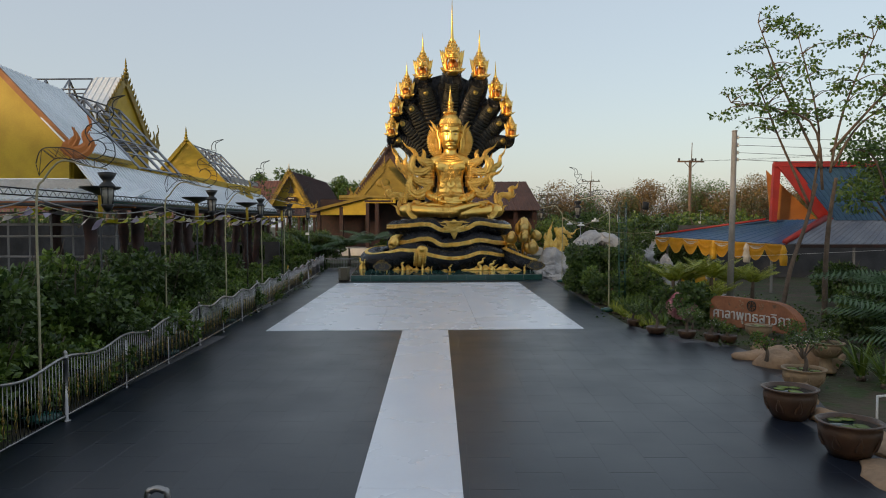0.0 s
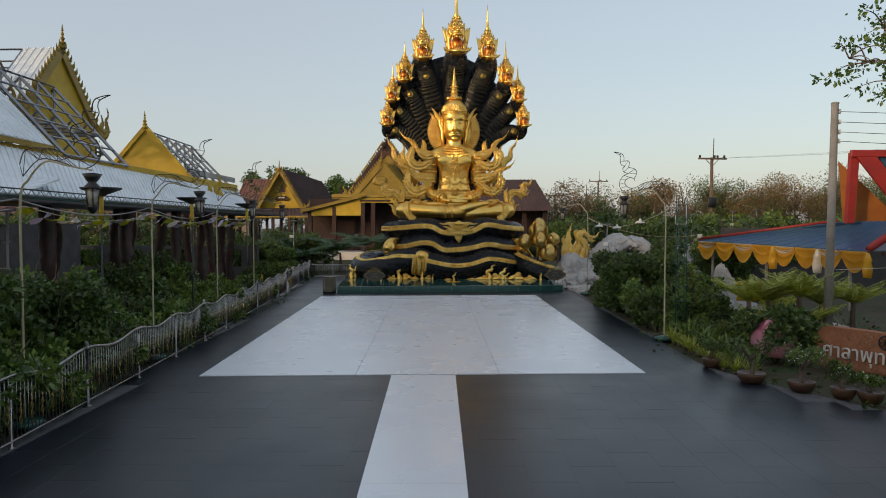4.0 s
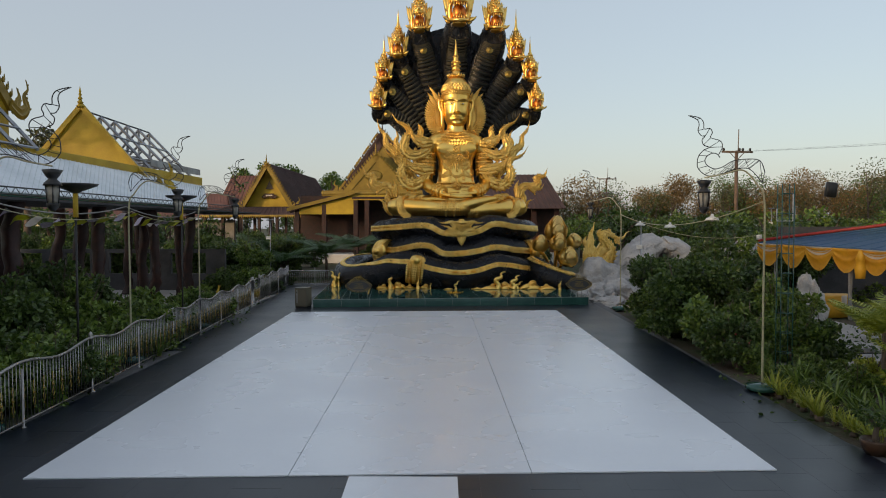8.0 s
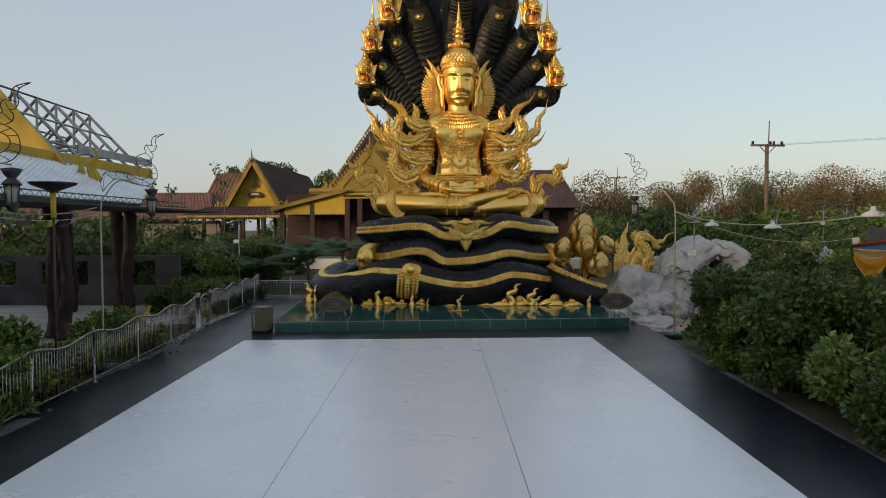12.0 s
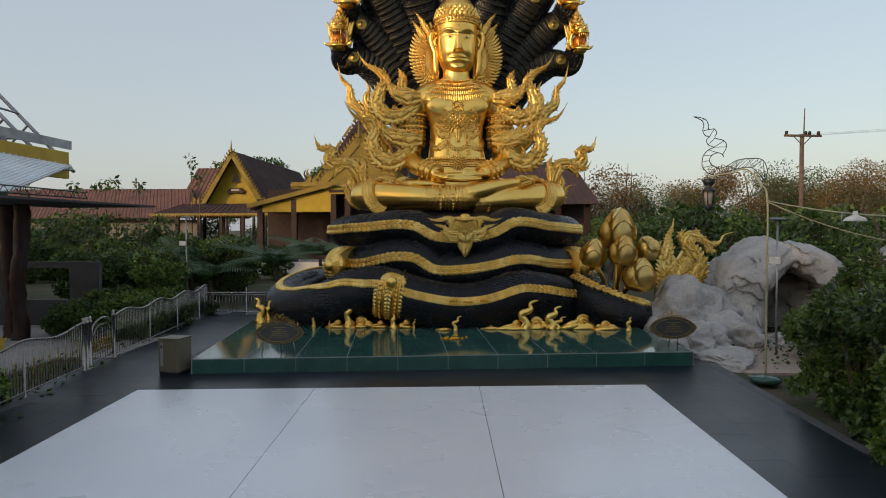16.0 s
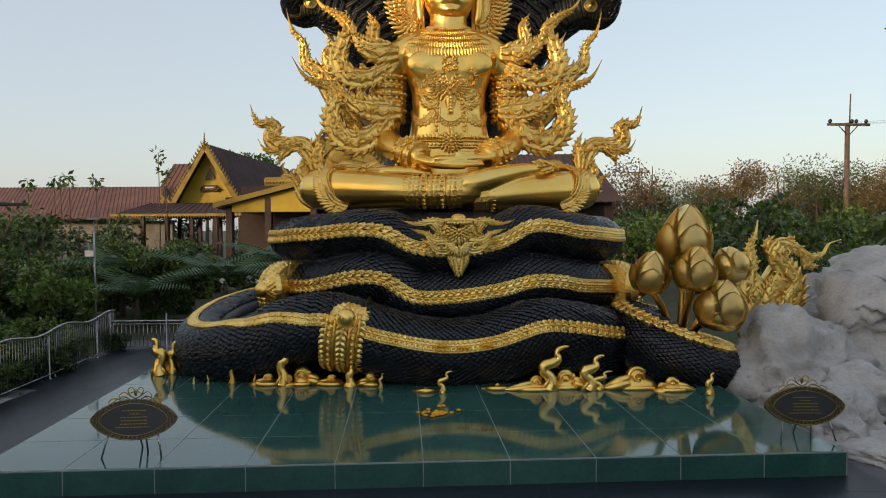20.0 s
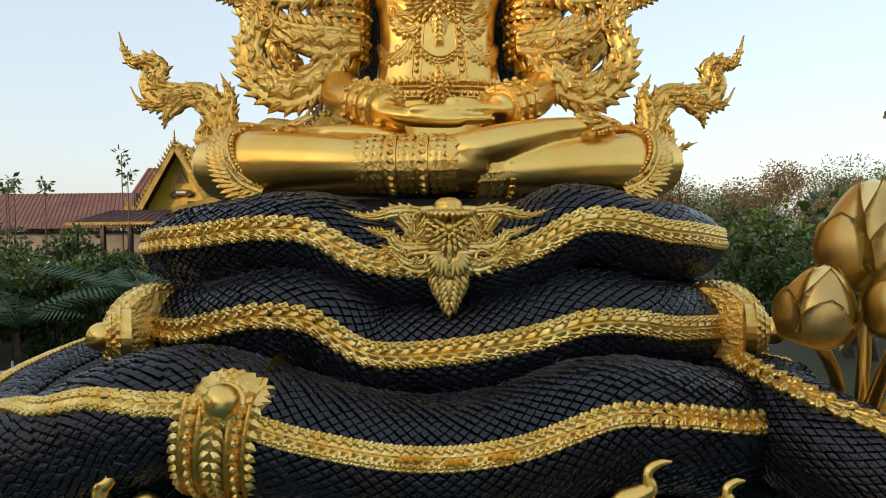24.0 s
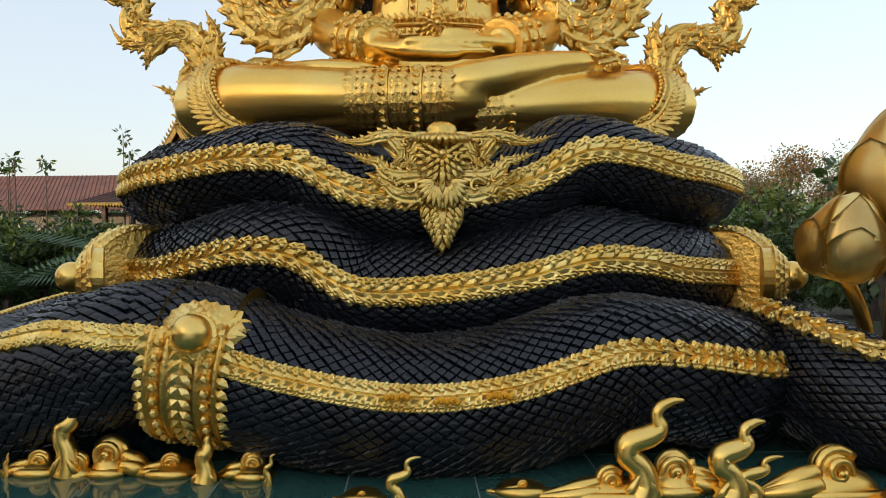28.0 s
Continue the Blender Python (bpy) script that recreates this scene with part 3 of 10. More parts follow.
def scales(rows, size, up=1.0, a0=0.0, a1=2 * math.pi, rise=0.045, skip=None):
    """Overlapping keeled scales over the body along rows: verts and faces, each scale a little pointed roof."""
    line, fr, dist = skin(rows)
    verts, faces = [], []
    knots = np.array(dist)
    ps, pa = size * 0.9, size * 0.66
    count = int(dist[-1] / (ps / 2))

    def place(s, a, lift):
        s = min(max(s, 0.0), dist[-1])
        i = min(max(int(np.searchsorted(knots, s)) - 1, 0), len(line) - 2)
        f = (s - dist[i]) / max(dist[i + 1] - dist[i], 1e-6)
        q, t, side, upv = fr[i]
        q2, t2, side2, up2 = fr[i + 1]
        r = line[i][3] * (1 - f) + line[i + 1][3] * f + lift
        return q.lerp(q2, f) + side.lerp(side2, f) * math.cos(a) * r + upv.lerp(up2, f) * math.sin(a) * r * up

    ks, ka = 0.39, 0.38
    for i in range(count):
        s = (i + 0.5) * ps / 2
        k = min(int(np.searchsorted(knots, s)), len(line) - 1)
        r = line[k][3]
        around = max(int((a1 - a0) * r / pa), 4)
        for j in range(around):
            a = a0 + (a1 - a0) * (j + 0.5 * (i % 2)) / around
            mid = place(s, a, 0)
            if skip and skip(mid, (place(s, a, 0.1) - mid) * 10):
                continue
            da = (a1 - a0) / around
            w = 1 + 0.9 * noise.noise((s * 9, a * 7, r))
            g = 0.12 * noise.noise((s * 5, a * 11, r + 4))
            b = len(verts)
            verts += [place(s - ps * 0.5, a, 0.001), place(s, a - da * 0.5, 0.001), place(s + ps * 0.5, a, 0.001), place(s, a + da * 0.5, 0.001),
                      place(s - ps * ks, a + da * g, rise * 0.45), place(s + ps * g, a - da * ka, rise * 0.6 * w), place(s + ps * ks, a + da * g, rise * 0.85 * w), place(s + ps * g, a + da * ka, rise * 0.6 * w),
                      place(s + ps * 0.08, a + da * g, rise * 0.75 * w)]
            faces += [(b, b + 1, b + 5, b + 4), (b + 1, b + 2, b + 6, b + 5), (b + 2, b + 3, b + 7, b + 6), (b + 3, b, b + 4, b + 7),
                      (b + 4, b + 5, b + 8), (b + 5, b + 6, b + 8), (b + 6, b + 7, b + 8), (b + 7, b + 4, b + 8)]
    return verts, faces


def body(name, rows, size, parent, seg=28, up=1.0, rise=0.046, a0=0.0, a1=2 * math.pi, skip=None, label=""):
    """A serpent's body: a dark core and its scales."""
    bm = tube(bmesh.new(), rows, seg, 10, up)
    core = part(name, bm, M_NAGA, parent, label)
    v, f = scales(rows, size, up, a0, a1, rise, skip)
    sc = part("scaling", mesh_of("scaling", v, f, M_NAGA), None, core)
    sc["kind"] = "stuff"
    return core


def wave(table, u):
    """Height at u by a smooth table of (u, height)."""
    for (a, p), (b, q) in zip(table, table[1:]):
        if a <= u <= b:
            t = (u - a) / (b - a)
            t = t * t * (3 - 2 * t)
            return p + (q - p) * t
    return table[0][1] if u < table[0][0] else table[-1][1]


def ring(a, front, back, centre, table, radius, power=2.5, n=44):
    """A closed coil: a rounded oblong in plan whose front rises and falls by the table."""
    rows = []
    for k in range(n + 1):
        th = math.pi / 2 + 2 * math.pi * k / n
        c, s = math.cos(th), math.sin(th)
        u = a * math.copysign(abs(c) ** (2 / power), c)
        v = centre + (back if s > 0 else front) * math.copysign(abs(s) ** (2 / power), s)
        rows.append((u, v, wave(table, u), radius))
    return rows


naga = thing("serpent_pedestal", "black scaled serpent coiled in tiers with gold braid bands", "sculpture", m=TURN)
W3 = [(-4.6, 2.98), (-3.55, 3.05), (-2.7, 3.12), (-1.9, 3.21), (-1.4, 3.16), (-0.7, 2.84), (0.0, 2.8), (0.7, 2.92), (1.3, 3.25), (1.85, 3.25), (2.5, 3.12), (3.4, 3.04), (4.6, 2.98)]
W2 = [(-4.6, 1.88), (-3.7, 1.93), (-2.9, 2.0), (-1.75, 2.25), (-1.4, 2.21), (-0.75, 1.87), (0.05, 1.87), (0.7, 1.98), (1.5, 2.15), (1.9, 2.12), (2.5, 1.98), (3.3, 1.91), (4.6, 1.85)]
R3, R2, R1 = 0.62, 0.62, 0.66
rows3 = ring(3.75, 3.55, 3.1, 0.45, W3, R3)
rows2 = ring(3.75, 3.75, 3.2, 0.45, W2, R2)
rows1 = [(3.3, -1.0, 0.9, R1), (3.45, -2.6, 0.9, R1), (2.95, -3.7, 0.97, R1), (2.2, -4.05, 1.15, R1), (1.5, -4.12, 1.2, R1), (0.5, -4.2, 0.92, R1), (-0.4, -4.2, 0.86, R1), (-1.4, -4.15, 1.04, R1),
         (-2.5, -4.0, 1.36, R1), (-3.3, -3.9, 1.26, R1), (-4.1, -3.75, 0.94, 0.62), (-4.9, -3.4, 0.79, 0.58), (-5.45, -2.6, 0.78, 0.56), (-5.68, -1.2, 0.86, 0.56), (-5.5, 0.4, 1.0, 0.56), (-4.9, 1.8, 1.12, 0.55), (-3.8, 2.8, 1.15, 0.55)]


def away(p, n):
    """What faces the inside or the back of the pile, out of sight."""
    return p.y > 1.2 or n.dot(Vector((p.x, p.y - 0.4, 0)).normalized()) < -0.6


body("coil", rows3, 0.15, naga, up=0.8, skip=away)
body("coil", rows2, 0.15, naga, skip=away)
body("coil", rows1, 0.15, naga, skip=away)
# the inner wall of the pile, behind the tiers, and the loop that leads to the left
part("core", lathe(bmesh.new(), [(3.3, 0.33), (3.35, 1.6), (3.3, 2.6), (3.3, 3.3), (3.0, 3.66), (0.5, 3.7)], 40, pose(0, 0.5, 0), 1.12, 1.0), M_NAGA, naga)
body("tail", [(-2.6, -3.0, 0.8, 0.42), (-3.5, -2.6, 0.72, 0.42), (-4.2, -1.9, 0.65, 0.42), (-4.5, -0.6, 0.65, 0.42), (-4.0, 0.8, 0.7, 0.42)], 0.13, naga, 20)
# the end of the tail lies as a bowl round the lotus stems
tail_rows = [(4.6, -2.4, 1.0, 0.46), (3.95, -2.7, 1.1, 0.52), (3.62, -3.5, 1.14, 0.58), (3.8, -4.25, 0.98, 0.57), (4.25, -4.65, 0.77, 0.52), (4.78, -4.72, 0.6, 0.45), (5.15, -4.4, 0.54, 0.4), (5.36, -3.75, 0.56, 0.36), (5.15, -3.1, 0.64, 0.33), (4.65, -2.9, 0.72, 0.3)]
body("tail", tail_rows, 0.12, naga, 22)

# braid of overlapping gold leaves along each tier: scalloped, with a raised eye
bm = bmesh.new()
RIM = [(-0.13, 0.0), (-0.11, 0.05), (-0.07, 0.09), (-0.035, 0.108), (-0.01, 0.128), (0.03, 0.124), (0.06, 0.138), (0.095, 0.122), (0.115, 0.098), (0.14, 0.085), (0.135, 0.05), (0.12, 0.02), (0.09, 0.0)]
for sgn in (1, -1):
    def rib(x, y, z, sgn=sgn):
        return bm.verts.new((x + 0.55 * y - 0.03, sgn * y, z))
    edge = [rib(x, y, 0.006 + 0.15 * (x + 0.13)) for x, y in RIM]
    low = [rib(x, y, -0.04) for x, y in RIM]
    inner = [rib(0.03 + (x - 0.03) * 0.72, 0.066 + (y - 0.066) * 0.72, 0.02 + 0.17 * (x + 0.13) - (0.014 if k % 2 else 0.0)) for k, (x, y) in enumerate(RIM)]
    core = [rib(0.045 + (x - 0.045) * 0.3, 0.08 + (y - 0.08) * 0.3, 0.026 + 0.1 * (x + 0.13)) for x, y in RIM]
    eye = rib(0.05, 0.085, 0.062)
    for k in range(12):
        for f in ((edge[k], edge[k + 1], inner[k + 1], inner[k]), (low[k], low[k + 1], edge[k + 1], edge[k]), (inner[k], inner[k + 1], core[k + 1], core[k]), (core[k], core[k + 1], eye)):
            bm.faces.new(f if sgn < 0 else f[::-1])
    for f in ((core[12], core[0], eye), (edge[0], inner[0], inner[12], edge[12]), (inner[0], core[0], core[12], inner[12])):
        bm.faces.new(f if sgn < 0 else f[::-1])
leaf_mesh = finish(bm, "leaf", M_GOLD_BAND, False)


def braid(rows, parent, step=0.15, keep=None, scale=1.5, tilt=0.0, stretch=1.0, middle=(0, 0.4)):
    """Gold leaves set one over the other along the outer side of a coil."""
    line, fr, dist = skin(rows)
    n = int(dist[-1] / step)
    knots = np.array(dist)
    for i in range(n):
        s = i * step
        k = min(max(int(np.searchsorted(knots, s)) - 1, 0), len(fr) - 2)
        f = (s - dist[k]) / max(dist[k + 1] - dist[k], 1e-6)
        q = fr[k][0].lerp(fr[k + 1][0], f)
        t = fr[k][1].lerp(fr[k + 1][1], f).normalized()
        if not keep(q):
            continue
        o = out_of(q, t, middle)
        lean = tilt + (0.95 * min(max((-q.x - 2.8) / 1.6, 0), 1) if rows is rows1 else 0.0)  # the loop shows its upper rim
        n3 = (o * math.cos(lean) + Vector((0, 0, 1)) * math.sin(lean)).normalized()
        n3 = (n3 - t * n3.dot(t)).normalized()
        r = line[k][3]
        p = q + n3 * (r + 0.012)
        m = Matrix((( t.x, n3.cross(t).x, n3.x, p.x), (t.y, n3.cross(t).y, n3.y, p.y), (t.z, n3.cross(t).z, n3.z, p.z), (0, 0, 0, 1)))
        part("leaf", leaf_mesh, None, parent, m=m @ Matrix.Diagonal((scale * stretch * step / 0.16, scale, scale, 1)))


def out_of(q, t, middle=(0, 0.4)):
    """The level direction away from the pile's middle, square to the line."""
    side = Vector((t.y, -t.x, 0)).normalized()
    return side if side.dot(Vector((q.x - middle[0], q.y - middle[1], 0))) > 0 else -side


for rows, cut in ((rows3, lambda q: q.y < 0.6), (rows2, lambda q: q.y < -0.6), (rows1, lambda q: q.y < 2.2 and q.x < 3.25 and (q.y < -0.6 or q.x < 0))):
    band = new("gold_band")
    band.parent = naga
    band["label"] = "gold braid of overlapping leaves"
    braid(rows, band, keep=cut, tilt=0.12 if rows is not rows1 else 0.35, scale=1.12 if rows is not rows1 else 0.95, step=0.145 if rows is not rows1 else 0.1, stretch=1.15 if rows is not rows1 else 1.35)
band = new("gold_band")
band.parent = naga
braid(tail_rows, band, keep=lambda q: True, tilt=1.2, scale=1.1, middle=(4.5, -3.6))

# gold arm rings with a ball
def armlet(m, r, label="gold cuff with beads and a leaf panel", top=9.0):
    band = lathe(bmesh.new(), [(r + 0.02, -0.33), (r + 0.09, -0.32), (r + 0.09, -0.29), (r + 0.05, -0.28), (r + 0.05, -0.17), (r + 0.09, -0.16), (r + 0.09, -0.13), (r + 0.06, -0.12), (r + 0.08, 0.0), (r + 0.06, 0.12), (r + 0.09, 0.13), (r + 0.09, 0.16), (r + 0.05, 0.17), (r + 0.05, 0.28), (r + 0.09, 0.29), (r + 0.09, 0.32), (r + 0.02, 0.33)], 40, m)
    for bm in (band,):
        bmesh.ops.delete(bm, geom=[f for f in bm.faces if f.calc_center_median().z > top], context="FACES")
    cuff = part("cuff", band, M_GOLD_ORN, naga, label)
    bm = bmesh.new()
    turn = m.to_3x3()
    for row in (-0.225, 0.225):
        for k in range(38):
            a = 2 * math.pi * k / 38
            ball(bm, (r + 0.075) * math.cos(a), (r + 0.075) * math.sin(a), row, 0.045, sub=1, m=m)
    for k in range(44):
        a = 2 * math.pi * k / 44
        c, s = math.cos(a), math.sin(a)
        o = turn @ Vector((c, s, 0))
        for d in (-1, 1):
            blade(bm, m @ Vector(((r + 0.05) * c, (r + 0.05) * s, d * 0.31)), (turn @ Vector((-s * 0.5, c * 0.5, d))).normalized(), o, 0.13, 0.1, 0.04)
            blade(bm, m @ Vector(((r + 0.075) * c, (r + 0.075) * s, d * 0.01)), (turn @ Vector((-s * 0.9, c * 0.9, d))).normalized(), o, 0.13, 0.09, 0.035)
    bmesh.ops.delete(bm, geom=[v for v in bm.verts if v.co.z > top], context="VERTS")
    part("beading", bm, M_GOLD_BAND, cuff, smooth=False)["kind"] = "stuff"
    return cuff


def boss(q, out, size, tail=0.0):
    """A round gold ball on a compact collar of leaves."""
    o = Vector(out).normalized()
    turn = o.to_track_quat("Z", "Y").to_matrix().to_4x4()
    m = Matrix.Translation(Vector(q) - o * size * 0.75) @ turn
    bm = ball(bmesh.new(), 0, 0, size * 0.75, size, sub=3, m=m)
    head = part("boss", bm, M_GOLD, naga, "round polished gold ball")
    bm = lathe(bmesh.new(), [(size * 1.9, -0.2), (size * 1.8, -0.04), (size * 1.3, 0.03), (size * 1.15, 0.07), (size * 0.95, 0.09)], 24, m)
    for row, (rad, n, ln) in enumerate(((1.75, 22, 0.62), (1.45, 18, 0.6), (1.15, 14, 0.55))):
        for k in range(n):
            a = 2 * math.pi * (k + 0.5 * (row % 2)) / n
            d = Vector((math.cos(a), math.sin(a), 0))
            more = 1 + tail * max(0, (turn.to_3x3() @ d).x) ** 4
            blade(bm, m @ (d * size * rad * 0.85 + Vector((0, 0, -0.05 + 0.05 * row))), (turn.to_3x3() @ (d + Vector((0, 0, -0.35)))).normalized(), o, size * ln * 1.15 * more, size * 0.85, 0.04)
    part("collar", bm, M_GOLD_BAND, head, smooth=False)["kind"] = "stuff"


def across(q, t):
    """A pose at q whose z axis runs along t."""
    return Matrix.Translation(q) @ Vector(t).to_track_quat("Z", "Y").to_matrix().to_4x4()


armlet(across((-2.2, -4.03, 1.3), (1, -0.1, -0.12)), R1 + 0.05, top=1.66)
boss((-2.17, -4.8, 1.66), (0.05, -1, 0.4), 0.17, 1.6)
for sgn, z in ((-1, 1.93), (1, 1.88)):
    armlet(across((sgn * 3.62, -2.2, z), (0.62, sgn * 0.78, 0)) @ Matrix.Diagonal((1, 1, 0.75, 1)), R2 - 0.04)
    boss((sgn * 4.07, -2.9, z + 0.1), (sgn * 0.92, -0.35, 0.0), 0.17)

# the pendant at the front of the upper tier: a leafy crest with horned wings, scrolled lobes, a rosette and a feathered drop
bm = bmesh.new()
PV = -3.84
FRONT = Vector((0, -1, 0))
for sgn in (-1, 1):
    fx = (lambda pts: [(sgn * x, z) for x, z in pts][::sgn])
    relief(bm, fx([(0.0, 3.5), (0.2, 3.51), (0.45, 3.49), (0.66, 3.46), (0.6, 3.38), (0.48, 3.3), (0.46, 3.2), (0.52, 3.12), (0.62, 3.08), (0.74, 3.1), (0.66, 2.98), (0.5, 2.88), (0.34, 2.8), (0.2, 2.79), (0.08, 2.84), (0.0, 2.86)]), PV + 0.06, 0.06, 0.05)
    for path, w, side in (
        ([(0.3, 3.44), (0.56, 3.45), (0.78, 3.4), (0.96, 3.41), (1.14, 3.48)], 0.06, -1),
        ([(0.5, 3.42), (0.42, 3.32), (0.4, 3.24), (0.52, 3.17)], 0.06, 1),
        ([(0.2, 3.06), (0.42, 3.05), (0.56, 3.1), (0.63, 3.2), (0.74, 3.22), (0.96, 3.3)], 0.075, -1),
        ([(0.12, 2.92), (0.3, 2.86), (0.46, 2.9), (0.58, 3.0), (0.76, 3.1)], 0.085, 1),
        ([(0.1, 3.4), (0.24, 3.34), (0.3, 3.22), (0.42, 3.12)], 0.07, 1),
    ):
        kranok(bm, [(sgn * x, PV - 0.07 + 0.1 * max(x - 0.5, 0), z) for x, z in path], w, 0.055, side * sgn, gap=0.07, root=0.9)
    curl(bm, sgn * 0.33, PV - 0.13, 2.95, 0.085, 0.2, sgn, 0.6)
    curl(bm, sgn * 0.52, PV - 0.11, 3.03, 0.05, 0.2, sgn, 2.0)
    curl(bm, sgn * 0.34, PV - 0.11, 3.38, 0.055, 0.2, -sgn, 1.0)
    curl(bm, sgn * 0.17, PV - 0.14, 3.22, 0.06, 0.2, sgn, 1.0)
    for k in range(7):       # feathers spread under the rosette
        a = math.radians(-88 + 15 * k)
        d = Vector((sgn * math.cos(a), 0, math.sin(a)))
        horn(bm, Vector((sgn * 0.04, PV - 0.12, 3.0)) + d * 0.05, d, d.cross(FRONT) * sgn, FRONT, 0.24 - 0.01 * k, 0.045, 0.04, 0.12)
    for k in range(6):       # feathered edge of the drop
        f = k / 5
        d = Vector((sgn * (0.55 - 0.3 * f), 0, -1)).normalized()
        horn(bm, Vector((sgn * (0.13 - 0.1 * f), PV - 0.03, 2.76 - 0.3 * f)), d, d.cross(FRONT) * sgn, FRONT, 0.15 - 0.02 * f, 0.045, 0.04, -0.1)
        horn(bm, Vector((sgn * (0.06 - 0.04 * f), PV - 0.07, 2.76 - 0.28 * f)), d, d.cross(FRONT) * sgn, FRONT, 0.13, 0.035, 0.035, -0.1)
half = [(0.05, 2.88), (0.16, 2.84), (0.22, 2.76), (0.22, 2.66), (0.19, 2.57), (0.13, 2.48), (0.07, 2.41), (0.0, 2.28)]
relief(bm, [(-x, z) for x, z in half] + [(x, z) for x, z in half[-2::-1]], PV + 0.03, 0.04, 0.05)
for row, (n, rad, ln) in enumerate(((15, 0.17, 0.1), (11, 0.1, 0.1), (7, 0.04, 0.08))):
    for k in range(n):
        a = math.radians(-215 + 250 * k / (n - 1))
        d = Vector((math.cos(a), 0, math.sin(a)))
        horn(bm, Vector((0, PV - 0.12 - 0.02 * row, 3.25)) + d * rad, d, d.cross(FRONT), FRONT, ln, 0.035, 0.035, 0.15)
for k in range(4):
    horn(bm, Vector((0, PV - 0.15 + 0.015 * k, 3.1 - 0.08 * k)), Vector((0, 0, -1)), Vector((1, 0, 0)), FRONT, 0.14, 0.045, 0.035, 0.0)
ball(bm, 0, PV - 0.15, 3.27, 0.05, 0.045, 0.06, 2)
lathe(bm, [(0.2, 3.4), (0.23, 3.43), (0.17, 3.46), (0.14, 3.49), (0.155, 3.52), (0.13, 3.56), (0.08, 3.59), (0.0, 3.6)], 24, pose(0, PV + 0.0, 0))
for k in range(14):
    a = math.pi * (1 + k / 13)
    blade(bm, Vector((0.2 * math.cos(a), PV + 0.2 * math.sin(a), 3.46)), Vector((math.cos(a), math.sin(a) * 0.3, -0.9)).normalized(), FRONT, 0.12, 0.08, 0.03)
pendant = part("pendant", bm, M_GOLD_BAND, naga, "gold leaf pendant with a pointed tip")

# golden finial of the tail: a broad carved leaf that runs out into a beaked crest and an upright plume
bm = bmesh.new()
FV = -2.4
relief(bm, [(6.3, 1.0), (6.75, 0.88), (7.3, 1.05), (7.75, 1.4), (7.95, 1.8), (7.95, 2.2), (7.75, 2.45), (7.5, 2.6), (7.2, 2.4), (6.95, 2.0), (6.8, 2.1), (6.7, 2.5), (6.5, 2.3), (6.4, 1.7)][::-1], FV, 0.1, 0.12)
for path, w, sgn in (
    ([(6.5, FV - 0.1, 1.0), (7.1, FV - 0.12, 1.15), (7.55, FV - 0.12, 1.5), (7.72, FV - 0.1, 1.95), (7.5, FV - 0.1, 2.35), (7.28, FV - 0.08, 2.65), (7.42, FV - 0.06, 2.9), (7.75, FV - 0.06, 2.82), (8.1, FV - 0.05, 2.62), (8.4, FV - 0.05, 2.68), (8.55, FV - 0.04, 2.9), (8.85, FV - 0.02, 3.0)], 0.26, 1),
    ([(6.5, FV - 0.1, 1.05), (6.56, FV - 0.12, 1.6), (6.6, FV - 0.1, 2.1), (6.72, FV - 0.08, 2.55), (6.7, FV - 0.06, 2.85), (6.82, FV - 0.05, 3.1), (6.9, FV - 0.02, 3.45)], 0.24, -1),
    ([(6.6, FV - 0.18, 1.15), (6.95, FV - 0.22, 1.5), (7.1, FV - 0.22, 1.9), (7.3, FV - 0.18, 2.3)], 0.3, -1),
    ([(6.9, FV - 0.18, 1.1), (7.4, FV - 0.22, 1.35), (7.55, FV - 0.2, 1.8), (7.8, FV - 0.16, 2.1)], 0.24, 1),
    ([(7.2, FV, 2.7), (7.15, FV, 2.95), (7.3, FV, 3.1)], 0.12, -1),
    ([(7.6, FV, 2.8), (7.7, FV, 3.0), (7.62, FV, 3.15)], 0.1, 1),
    ([(8.0, FV, 2.6), (8.15, FV, 2.4), (8.35, FV, 2.42)], 0.12, 1),
    ([(6.45, FV, 2.2), (6.4, FV, 2.5), (6.5, FV, 2.75)], 0.1, -1),
):
    kranok(bm, path, w, 0.12, sgn, gap=0.1)
for x, z, r in ((6.9, 1.25, 0.12), (7.25, 1.65, 0.13), (7.55, 2.15, 0.12), (7.4, 2.72, 0.1), (6.62, 1.7, 0.1), (8.15, 2.66, 0.07)):
    curl(bm, x, FV - 0.3, z, r, 0.2, 1 if x < 7 else -1, x)
tail_end = part("tail_finial", bm, M_GOLD_BAND, naga, "gold flame-shaped tail end")

